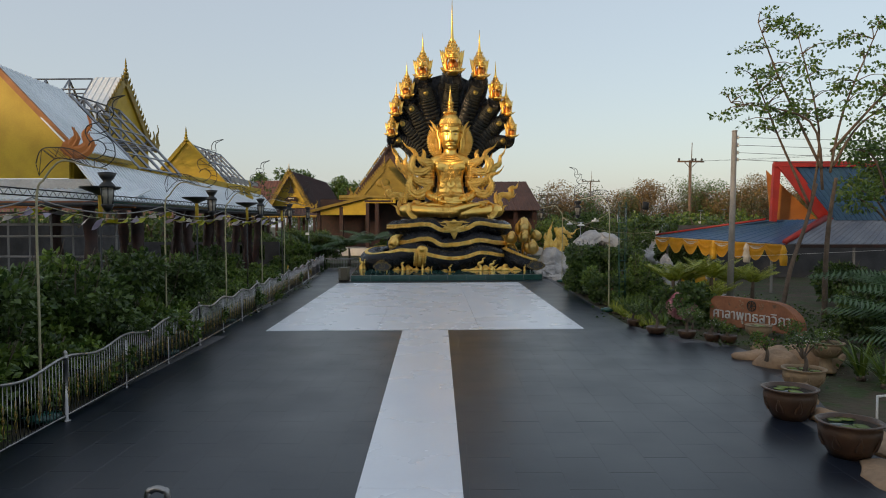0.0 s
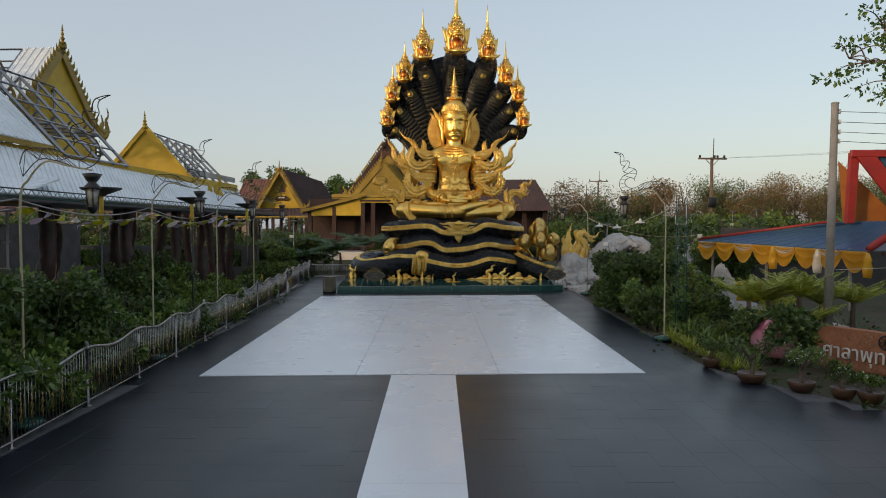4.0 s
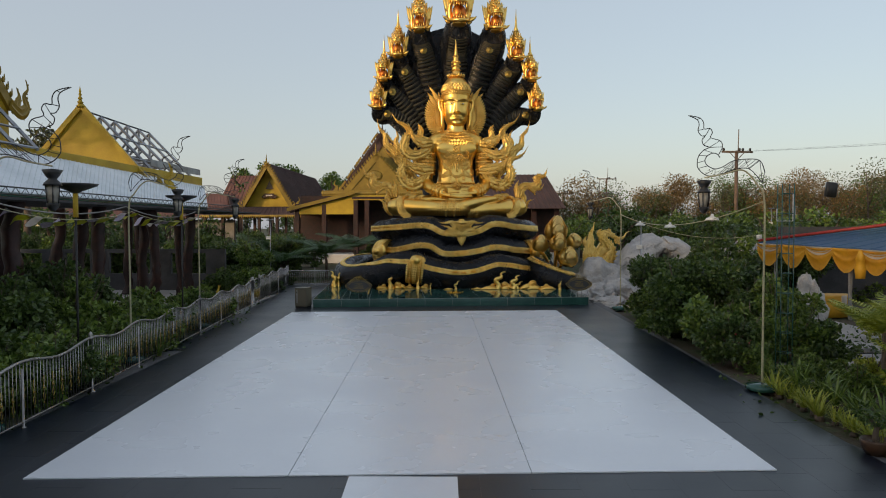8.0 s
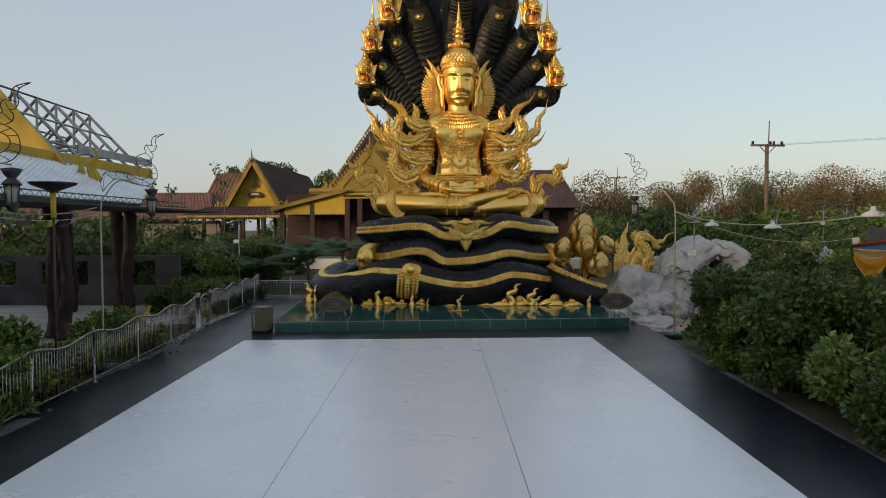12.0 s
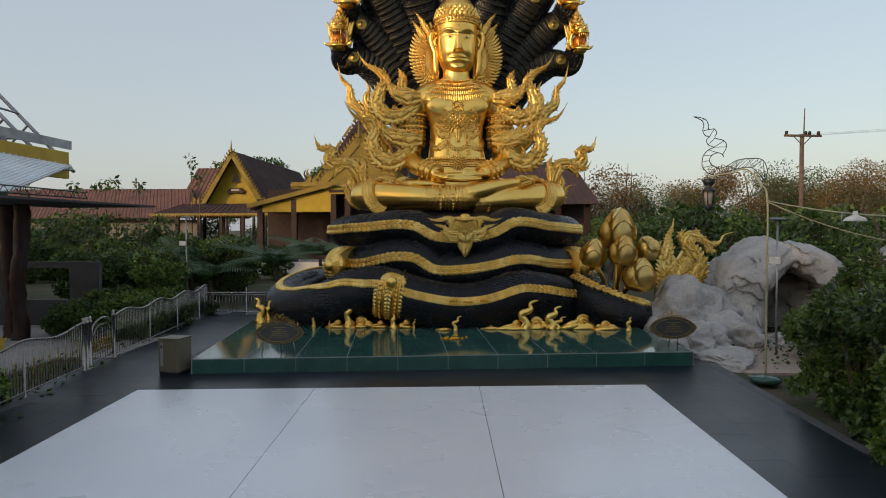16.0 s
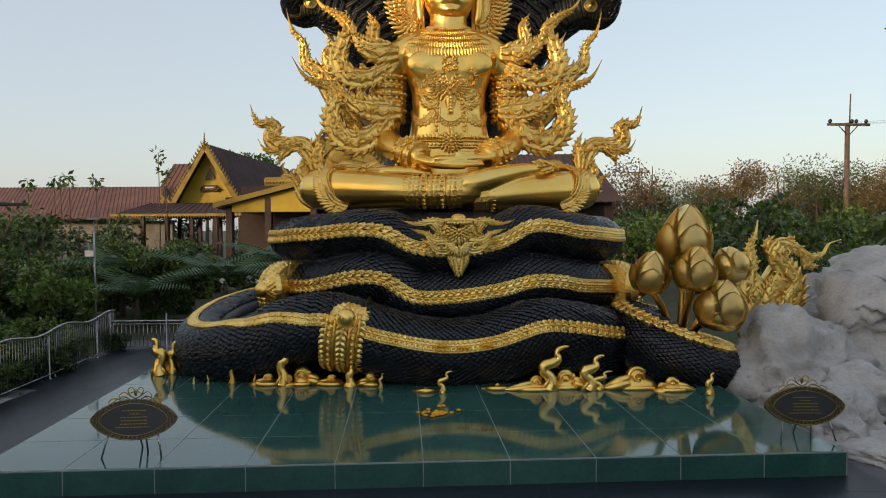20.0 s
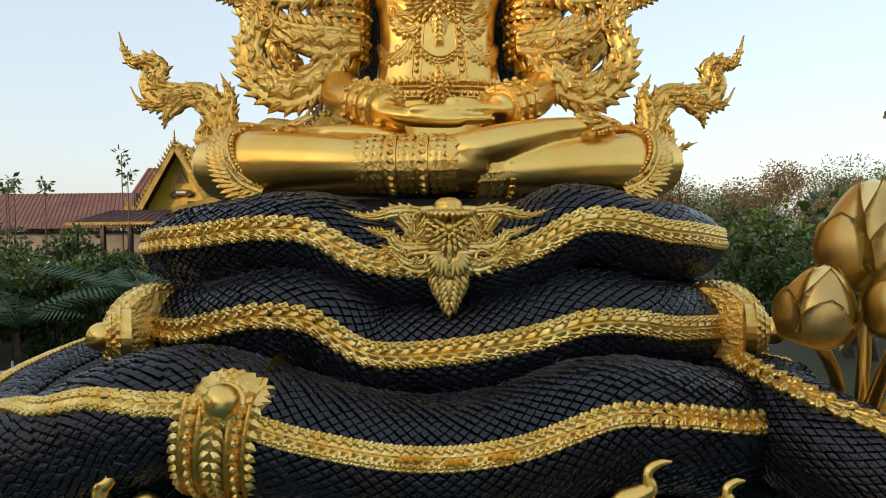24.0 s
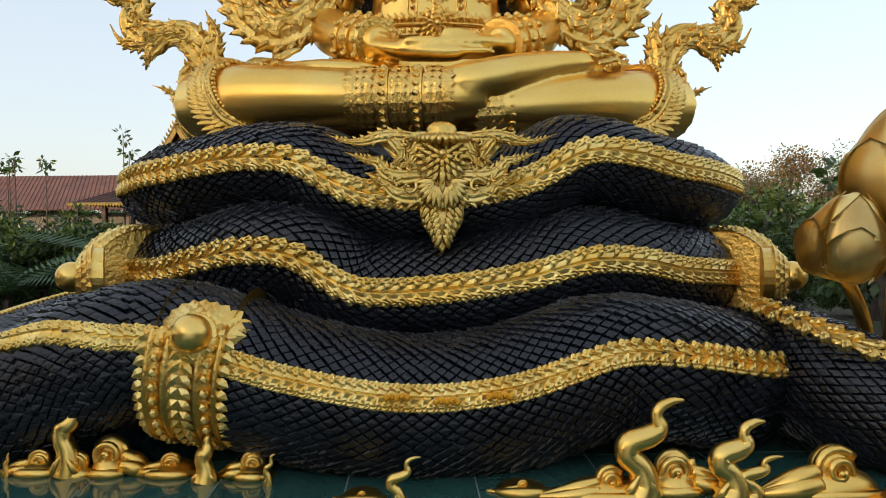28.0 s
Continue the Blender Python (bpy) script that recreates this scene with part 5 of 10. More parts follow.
# tiered crown: a band, a dome packed with leaves, a coronet and a ringed spire
CX, CY = 0.02, -0.12
lathe(o, [(0.70, 10.08), (0.76, 10.1), (0.77, 10.16), (0.73, 10.18), (0.74, 10.28), (0.78, 10.3), (0.77, 10.36), (0.71, 10.4), (0.70, 10.55), (0.62, 10.78), (0.5, 10.96), (0.36, 11.06), (0.34, 11.1), (0.44, 11.13), (0.45, 11.18), (0.3, 11.22), (0.24, 11.3), (0.2, 11.42), (0.24, 11.46), (0.19, 11.52), (0.2, 11.62), (0.24, 11.68), (0.17, 11.74), (0.17, 11.8), (0.22, 11.84), (0.21, 11.9), (0.14, 11.95), (0.13, 12.15), (0.15, 12.2), (0.1, 12.26), (0.08, 12.5), (0.04, 12.8), (0.005, 13.1)], 40, pose(CX, CY, 0))
for z, r, n, ln in ((10.34, 0.76, 30, 0.24), (10.46, 0.72, 28, 0.22), (10.58, 0.68, 26, 0.2), (10.7, 0.63, 24, 0.2), (10.81, 0.56, 22, 0.18), (10.91, 0.48, 18, 0.17), (11.0, 0.4, 15, 0.15), (11.16, 0.44, 20, 0.16), (11.88, 0.2, 10, 0.13), (12.2, 0.13, 8, 0.1)):
    for k in range(n):
        a = 2 * math.pi * (k + 0.5 * (int(z * 100) % 2)) / n
        d = Vector((math.cos(a), math.sin(a), 0))
        lean_in = 0.1 if z < 10.6 or z > 11.1 else -0.5
        blade(o, Vector((CX, CY, z - 0.06)) + d * r, (d * lean_in + Vector((0, 0, 1))).normalized(), d, ln, ln * 0.62, 0.045)
for z, r, n in ((10.12, 0.775, 60), (10.33, 0.785, 60), (11.1, 0.44, 30), (11.46, 0.25, 16), (11.68, 0.25, 16), (11.84, 0.225, 14)):
    for k in range(n):
        a = 2 * math.pi * k / n
        ball(o, CX + r * math.cos(a), CY + r * math.sin(a), z, 0.028, sub=1)
for k in range(21):    # lozenges of the brow band
    a = math.pi * (1 + (k + 0.5) / 21)
    d = Vector((math.cos(a), math.sin(a), 0))
    blade(o, Vector((CX, CY, 10.18)) + d * 0.745, Vector((0, 0, 1)), d, 0.1, 0.09, 0.03)
curl(o, CX, CY - 0.8, 10.26, 0.07, 0.1, 1, 0)
curl(o, CX, CY - 0.74, 9.98, 0.045, 0.1, 1, 0)
FRONT = Vector((0, -1, 0))
# side pieces behind the ears: a tall serrated panel hung with strings of beads, and an upswept flame
for s in (-1, 1):
    edge_line = [(0.62, 10.1), (0.95, 10.12), (1.25, 10.0), (1.42, 9.75), (1.53, 9.4), (1.56, 9.1), (1.5, 8.75), (1.38, 8.45), (1.2, 8.2), (0.9, 8.08), (0.6, 8.15)]
    relief(o, [(CX + s * x, z) for x, z in edge_line][::-s], 0.22, 0.07, 0.03)
    rim = even([(x, 0, z) for x, z in edge_line[1:-1]], 0.115)
    for k, q in enumerate(rim):
        n = Vector((q.x - 0.75, 0, (q.z - 9.1) * 0.55)).normalized()
        d = Vector((s * n.x, 0, n.z + 0.25)).normalized()
        horn(flow, Vector((CX + s * (q.x - 0.1), 0.16, q.z)), d, Vector((0, 0, 1)), FRONT, 0.22, 0.07, 0.05, 0.25)
        for inset in (0.17, 0.3, 0.43):
            p = Vector((CX + s * (q.x - inset * n.x), 0.12 - 0.06 * inset, q.z - inset * n.z))
            if abs(p.x - CX) > 0.62:
                horn(flow, p, d, Vector((0, 0, 1)), FRONT, 0.19, 0.065, 0.06, 0.2)
                ball(o, p.x, p.y - 0.04, p.z, 0.03, sub=1)
    for x in (0.98, 1.08, 1.2):
        for k in range(13):
            z = 9.75 - 0.105 * k
            ball(o, CX + s * (x + 0.12 * math.sin((9.8 - z) * 1.6)), 0.0, z, 0.036, sub=1)
    kranok(flow, [(s * 0.85, 0.0, 9.8), (s * 1.0, 0.0, 10.05), (s * 1.12, 0.0, 10.25), (s * 1.22, 0.0, 10.42), (s * 1.45, 0.0, 10.68)], 0.1, 0.08, s, gap=0.07)
    kranok(flow, [(s * 1.05, 0.05, 9.75), (s * 1.2, 0.05, 9.95), (s * 1.3, 0.05, 10.1), (s * 1.52, 0.05, 10.35)], 0.09, 0.08, s, gap=0.07)
# collar: bead strings and long pendant leaves over the shoulders
for row, (z, ru, rv, n, ln) in enumerate(((8.26, 0.55, 0.5, 40, 0.17), (8.12, 0.75, 0.57, 44, 0.18), (7.98, 0.98, 0.62, 48, 0.2), (7.86, 1.16, 0.63, 48, 0.28))):
    for k in range(n):
        a = -math.pi * (0.0 + 1.0 * k / (n - 1))
        drop = 0.14 * max(-math.sin(a), 0) ** 2
        x, y = ru * math.cos(a), -0.13 + rv * math.sin(a)
        od = Vector((math.cos(a) * 0.5, math.sin(a), 0.35)).normalized()
        blade(o, Vector((x, y - 0.02, z - drop)), Vector((math.cos(a) * 0.35, math.sin(a) * 0.3, -1)).normalized(), od, ln, 0.11, 0.05)
        ball(o, x, y - 0.035, z + 0.03 - drop, 0.03, sub=1)


def chest(x, z):
    """How far forward the trunk reaches at x and z."""
    for (h0, z0, d0), (h1, z1, d1) in zip(prof, prof[1:]):
        if z0 <= z <= z1:
            f = (z - z0) / (z1 - z0)
            hw, d = h0 + (h1 - h0) * f, d0 + (d1 - d0) * f
            return -0.15 - d * max(1 - min(abs(x) / hw, 1) ** 2.5, 0) ** 0.4 - 0.005
    return -0.8


def on(x, z, lift=0.0):
    return Vector((x, chest(x, z) - lift, z))


def spray(o, x, z, n, rad, squeeze, ln, wide, a0=0.0, a1=2 * math.pi, lift=0.02):
    for k in range(n):
        a = a0 + (a1 - a0) * k / n
        d = Vector((math.cos(a), 0, math.sin(a) * squeeze))
        q = on(x + d.x * rad, z + d.z * rad, lift)
        blade(o, q, d.normalized(), FRONT, ln, wide, 0.035)


for row, (n, rad, ln) in enumerate(((22, 0.36, 0.17), (18, 0.24, 0.16), (12, 0.12, 0.13))):
    spray(o, 0, 6.68, n, rad, 0.5, ln, 0.09, lift=0.01 + 0.025 * row)
ball(o, 0, chest(0, 6.68) - 0.1, 6.68, 0.06, sub=2)
relief(o, [(0.0, 6.04), (0.1, 6.25), (0.16, 6.42), (0.1, 6.56), (-0.1, 6.56), (-0.16, 6.42), (-0.1, 6.25)], 0, 0.025, 0.03, chest)
for k in range(5):
    for s in (-1, 1):
        blade(o, on(s * 0.01, 6.5 - 0.08 * k, 0.06), Vector((s * 0.5, 0, -1)).normalized(), FRONT, 0.13, 0.08, 0.03)
relief(o, [(0.0, 5.2), (0.2, 5.28), (0.3, 5.38), (0.2, 5.46), (0.14, 5.56), (0.0, 5.78), (-0.14, 5.56), (-0.2, 5.46), (-0.3, 5.38), (-0.2, 5.28)], 0, 0.04, 0.03, chest)
for row, (n, rad, ln) in enumerate(((18, 0.2, 0.13), (14, 0.13, 0.12), (9, 0.06, 0.1))):
    spray(o, 0, 5.4, n, rad, 0.85, ln, 0.08, lift=0.06 + 0.02 * row)
for k in range(4):
    for s in (-1, 1):
        blade(o, on(s * 0.01, 5.48 + 0.06 * k, 0.07), Vector((s * 0.5, 0, 1)).normalized(), FRONT, 0.12, 0.07, 0.03)
ball(o, 0, chest(0, 5.4) - 0.14, 5.4, 0.05, sub=2)
spray(o, 0, 7.05, 16, 0.12, 1.6, 0.12, 0.08, lift=0.02)
spray(o, 0, 7.3, 14, 0.1, 1.3, 0.12, 0.08, lift=0.02)
for k in range(13):       # the swag across the middle
    f = -1 + 2 * k / 12
    x, z = 0.38 * f, 5.84 + 0.3 * f * f
    ball(o, x, chest(x, z) - 0.02, z, 0.032, sub=1)
    blade(o, on(x, z - 0.03, 0.01), Vector((0.5 * f, 0, -1)).normalized(), FRONT, 0.08, 0.07, 0.03)
for dz in (0.05, -0.05):
    tube(o, [(*on(0.38 * f, 5.84 + dz + 0.3 * f * f, 0.015), 0.014) for f in (-1, -0.6, -0.2, 0.2, 0.6, 1)], 5, 4)
for s in (-1, 1):
    for k in range(13):    # straps of beads
        z = 6.98 - 0.108 * k
        x = s * (0.25 + 0.1 * (6.98 - z) / 1.3)
        if not 5.9 < z < 6.08:
            ball(o, x, chest(x, z) - 0.02, z, 0.043, sub=1)
    for dx in (-0.065, 0.065):
        tube(o, [(*on(s * (0.25 + 0.1 * (6.98 - z) / 1.3) + dx, z, 0.008), 0.013) for z in (7.0, 6.6, 6.2, 5.8, 5.6)], 5, 4)
    # side swags and breast scrolls
    side_out = Vector((s * 0.35, -1, 0)).normalized()
    for path, w in (([(0.33, 6.34), (0.45, 6.28), (0.6, 6.36), (0.68, 6.5), (0.75, 6.6)], 0.09), ([(0.4, 6.14), (0.5, 5.98), (0.66, 5.88), (0.8, 5.92), (0.88, 6.1), (0.92, 6.26)], 0.1), ([(0.36, 6.45), (0.46, 6.52), (0.56, 6.56), (0.7, 6.72)], 0.07)):
        scrollwork(o, [on(s * x, z, 0.0) for x, z in path], w, 0.045, s, lift=side_out, ridges=3, gap=0.09)
    for x, z, r in ((0.5, 6.96, 0.08), (0.47, 7.12, 0.06), (0.62, 6.05, 0.05), (0.56, 6.42, 0.05), (0.42, 6.2, 0.045)):
        curl(o, s * x, chest(s * x, z) - 0.03, z, r, 0.1, s, x * 7)
    spray(o, s * 0.5, 6.98, 11, 0.1, 1.5, 0.11, 0.08, -2.6, 1.6)
    # bands of the upper arm
    for row, (z, r) in enumerate(((7.05, 0.47), (6.85, 0.46), (6.65, 0.46), (6.45, 0.45), (6.25, 0.44), (6.05, 0.43))):
        lathe(o, [(r - 0.05, z - 0.09), (r, z - 0.08), (r + 0.02, z - 0.02), (r - 0.01, z + 0.03), (r + 0.01, z + 0.08), (r - 0.05, z + 0.09)], 22, pose(s * 1.53, -0.07, 0))
        for k in range(18):
            a = 2 * math.pi * k / 18
            if row % 2:
                for d in (-1, 1):
                    blade(o, Vector((s * 1.53 + (r - 0.01) * math.cos(a), -0.07 + (r - 0.01) * math.sin(a), z + 0.02 * d)), Vector((-0.5 * math.sin(a), 0.5 * math.cos(a), d)).normalized(), Vector((math.cos(a), math.sin(a), 0)), 0.11, 0.12, 0.04)
                continue
            ball(o, s * 1.53 + (r + 0.01) * math.cos(a), -0.07 + (r + 0.01) * math.sin(a), z + 0.0, 0.045, sub=1)
    # cuffs
    for f in (0.0, 0.5, 1.0):
        q = Vector((s * 1.12, -1.18, 5.1)).lerp(Vector((s * 0.82, -1.55, 4.96)), f)
        m = across(q, (-s * 0.55, -0.75, -0.25))
        lathe(o, [(0.24, -0.06), (0.34, -0.05), (0.36, 0.0), (0.34, 0.05), (0.24, 0.06)], 18, m)
        for k in range(12):
            a = 2 * math.pi * k / 12
            ball(o, 0.36 * math.cos(a), 0.36 * math.sin(a), 0, 0.05, sub=1, m=m)
    # knee guards: a leafy arch over the knee, and flames behind it
    arch = []
    for q in even([(s * 2.42, 0, 3.78), (s * 2.72, 0, 3.92), (s * 2.9, 0, 4.2), (s * 2.95, 0, 4.5), (s * 2.85, 0, 4.68), (s * 2.6, 0, 4.74), (s * 2.3, 0, 4.72), (s * 2.0, 0, 4.64)], 0.06):
        close = shell[(abs(shell[:, 0] - q.x) < 0.04) & (abs(shell[:, 2] - q.z) < 0.04)]
        arch.append(Vector((q.x, min(float(close[:, 1].min()), -0.9) if len(close) else -1.15, q.z)))
    for k, q in enumerate(arch):
        t = (arch[min(k + 1, len(arch) - 1)] - arch[max(k - 1, 0)]).normalized()
        away_dir = Vector((s * 0.5, -1.0, 0.25)).normalized() if k < len(arch) * 0.6 else Vector((s * 0.2, -0.8, 0.7)).normalized()
        c = t.cross(away_dir).normalized() * s
        for lane, ln in ((0.14, 0.2), (0.03, 0.15), (-0.08, 0.13)):
            horn(flow, q + c * lane * 0.8 + away_dir * 0.03, (t * 0.7 + c * 0.6 * (1 if lane > 0 else -0.4)).normalized(), c, away_dir, ln, 0.06, 0.06, 0.2)
        ball(o, *(q - c * 0.14 + away_dir * 0.02), 0.032, sub=1)
    tube(o, [(*(q + Vector((0, 0.04, 0))), 0.1) for q in arch[::5]], 8, 3)
    for path, w, sd in (
        ([(s * 3.3, -0.5, 4.75), (s * 3.42, -0.5, 5.15), (s * 3.62, -0.5, 5.36), (s * 3.92, -0.5, 5.36), (s * 4.2, -0.5, 5.22), (s * 4.42, -0.5, 5.2), (s * 4.56, -0.5, 5.3), (s * 4.68, -0.48, 5.5)], 0.19, -1),
        ([(s * 3.75, -0.48, 5.42), (s * 4.05, -0.48, 5.36), (s * 4.3, -0.48, 5.42), (s * 4.36, -0.48, 5.6), (s * 4.26, -0.48, 5.78), (s * 4.42, -0.48, 5.88), (s * 4.64, -0.46, 5.86), (s * 4.76, -0.45, 6.02), (s * 4.86, -0.42, 6.34)], 0.19, 1),
        ([(s * 3.9, -0.5, 5.3), (s * 4.1, -0.5, 5.12), (s * 4.18, -0.5, 4.85)], 0.13, 1),
        ([(s * 3.2, -0.6, 4.75), (s * 3.22, -0.6, 5.1), (s * 3.17, -0.6, 5.35), (s * 3.3, -0.58, 5.68)], 0.15, 1),
        ([(s * 3.3, -0.35, 3.85), (s * 3.6, -0.35, 4.1), (s * 3.76, -0.35, 4.4), (s * 3.86, -0.35, 4.55), (s * 4.14, -0.35, 4.66)], 0.14, 1),
        ([(s * 3.5, -0.4, 4.4), (s * 3.62, -0.4, 4.75), (s * 3.55, -0.4, 5.0), (s * 3.72, -0.4, 5.2)], 0.14, 1),
    ):
        kranok(flow, path, w, 0.13, -s * sd, gap=0.11)
    for x, z, r in ((3.62, 5.3, 0.1), (4.3, 5.62, 0.11), (4.1, 5.3, 0.08), (3.3, 4.9, 0.1)):
        curl(o, s * x, -0.62, z, r, 0.2, s, x * 4)
    # scrolls that spring from the shoulder and the elbow, each a ring that runs out into a rising tongue
    for path, w, sd in (
        ([(s * 1.42, -0.4, 7.3), (s * 1.95, -0.46, 7.0), (s * 2.45, -0.46, 7.02), (s * 2.72, -0.42, 7.4), (s * 2.6, -0.4, 7.88), (s * 2.42, -0.4, 8.22), (s * 2.72, -0.38, 8.55), (s * 3.05, -0.36, 8.72), (s * 3.22, -0.34, 8.9), (s * 3.4, -0.3, 9.2)], 0.25, -1),
        ([(s * 1.25, -0.42, 7.62), (s * 1.75, -0.5, 7.62), (s * 2.1, -0.5, 7.76), (s * 2.3, -0.48, 8.0), (s * 2.42, -0.46, 8.3)], 0.27, 1),
        ([(s * 1.9, -0.46, 7.85), (s * 1.86, -0.44, 8.12), (s * 1.84, -0.42, 8.34), (s * 2.02, -0.4, 8.64)], 0.15, -1),
        ([(s * 2.05, -0.4, 7.08), (s * 2.15, -0.42, 7.25), (s * 2.1, -0.42, 7.42)], 0.09, 1),
        ([(s * 1.45, -0.5, 6.1), (s * 1.85, -0.56, 5.58), (s * 2.35, -0.56, 5.4), (s * 2.76, -0.52, 5.68), (s * 2.88, -0.5, 6.12), (s * 2.72, -0.48, 6.52), (s * 2.92, -0.46, 6.8), (s * 3.3, -0.44, 6.9), (s * 3.6, -0.42, 7.1), (s * 3.84, -0.4, 7.5)], 0.27, -1),
        ([(s * 1.2, -0.5, 6.16), (s * 1.75, -0.58, 6.18), (s * 2.2, -0.58, 6.28), (s * 2.5, -0.55, 6.5), (s * 2.78, -0.5, 6.98)], 0.27, 1),
        ([(s * 2.12, -0.5, 6.35), (s * 2.15, -0.5, 6.55), (s * 2.24, -0.48, 6.76)], 0.12, -1),
        ([(s * 2.1, -0.5, 5.5), (s * 2.3, -0.52, 5.75), (s * 2.22, -0.5, 6.0)], 0.1, 1),
    ):
        kranok(flow, path, w, 0.17, -s * sd, gap=0.12)
    for x, z, r in ((2.45, 7.15, 0.11), (2.38, 8.1, 0.12), (2.62, 6.4, 0.13), (2.7, 5.75, 0.1), (1.85, 7.55, 0.12), (1.85, 6.1, 0.12), (2.55, 8.5, 0.08)):
        curl(o, s * x, -0.64, z, r, 0.2, s, x * 3)
    for path, w in (([(s * 2.3, 0.8, 5.9), (s * 2.85, 0.8, 6.6), (s * 3.3, 0.8, 7.35), (s * 3.68, 0.8, 7.66), (s * 3.74, 0.8, 8.15), (s * 4.02, 0.8, 8.5), (s * 4.16, 0.78, 9.05)], 0.24), ([(s * 2.7, 0.8, 7.0), (s * 3.0, 0.8, 7.44), (s * 3.16, 0.8, 7.82), (s * 3.04, 0.8, 8.13), (s * 3.2, 0.78, 8.5)], 0.17)):
        kranok(flow, path, w, 0.14, -s, gap=0.15)
# belt and ankle bands
for k in range(41):
    x = -0.95 + 1.9 * k / 40
    q = on(x, 5.36, 0.03)
    if k % 2 == 0:
        ball(o, q.x, q.y, 5.33, 0.042, sub=1)
    blade(o, on(x, 5.45, 0.03), Vector((0.25 * (1 if k % 2 else -1), 0, 1)).normalized(), FRONT, 0.15, 0.1, 0.04)
for z in (5.42, 5.26):
    tube(o, [(*on(-0.98 + 0.14 * k, z, 0.02), 0.025) for k in range(15)], 6, 3)
for x0, tilt, wid in ((-0.88, 0.0, 5), (0.5, 0.06, 3)):
    for k in range(wid):
        x = x0 + 0.2 * k
        m = across((x, -2.19 - 0.015 * k, 4.13), (1, -0.1, tilt)) @ Matrix.Diagonal((0.8, 0.8, 1, 1)) if x0 < 0 else across((x + 0.1, -2.12 + 0.03 * k, 4.0 + 0.012 * k), (1, 0.16, tilt)) @ Matrix.Diagonal((0.72, 0.72, 1, 1))
        lathe(o, [(0.38, -0.08), (0.47, -0.07), (0.46, 0.0), (0.47, 0.07), (0.38, 0.08)], 24, m, 1, 1)
        for j in range(20):
            a = 2 * math.pi * j / 20
            if k % 2:
                ball(o, 0.46 * math.cos(a), 0.46 * math.sin(a), 0, 0.055, sub=1, m=m)
            else:
                for e in (-1, 1):
                    blade(o, m @ Vector((0.478 * math.cos(a), 0.478 * math.sin(a), 0.0)), (m.to_3x3() @ Vector((0, 0, e))).normalized(), (m.to_3x3() @ Vector((math.cos(a), math.sin(a), 0))).normalized(), 0.11, 0.13, 0.015)
                if k in (0, wid - 1):
                    blade(o, m @ Vector((0.455 * math.cos(a), 0.455 * math.sin(a), -0.07 if k == 0 else 0.07)), (m.to_3x3() @ Vector((0, 0, -1 if k == 0 else 1))).normalized(), (m.to_3x3() @ Vector((math.cos(a), math.sin(a), 0))).normalized(), 0.2, 0.15, 0.012)
worked = finish(o, "worked", M_GOLD_ORN, False)
figure.from_mesh(worked)
figure.from_mesh(finish(flow, "flow", M_GOLD_ORN))
figure.faces.ensure_lookup_table()
for f in figure.faces[count:]:
    f.material_index = 1
statue = part("seated_statue", figure, [M_GOLD, M_GOLD_ORN, M_PLASTIC_W, M_BLACK], smooth=False)
statue.matrix_basis = TURN @ pose(0.06, 0, 0)
tagged(statue, "golden seated statue with tall crown and flame ornaments", "statue")


# ---- the steel fence and its gate ----
def rail_top(y):
    return 1.02 + 0.06 * math.cos(2 * math.pi * (y - 12.0) / 2.44) + (0.0 if y < 41.4 else 0.05)


picket_mesh = finish(lathe(bmesh.new(), [(0.008, 0.0), (0.008, 1.0)], 6), "picket", M_STEEL)
scroll = bmesh.new()
for sgn in (-1, 1):
    tube(scroll, [(0, 0, 0.22, 0.007), (0, sgn * 0.035, 0.30, 0.008), (0, -sgn * 0.03, 0.40, 0.008), (0, sgn * 0.03, 0.50, 0.008), (0, 0, 0.58, 0.007)], 5, 4)
ball(scroll, 0, 0, 0.40, 0.02, sub=1)
ball(scroll, 0, 0, 0.20, 0.016, sub=1)
scroll_mesh = finish(scroll, "scroll", M_BRASS)
post_mesh = finish(lathe(bmesh.new(), [(0.075, 0.0), (0.075, 0.02), (0.036, 0.025), (0.036, 1.05), (0.05, 1.06), (0.05, 1.08), (0.03, 1.1), (0.045, 1.14), (0.03, 1.18), (0.005, 1.2)], 14), "post", M_STEEL)
thin_mesh = finish(lathe(bmesh.new(), [(0.045, 0.0), (0.045, 0.012), (0.02, 0.016), (0.02, 0.96)], 10), "post", M_STEEL)


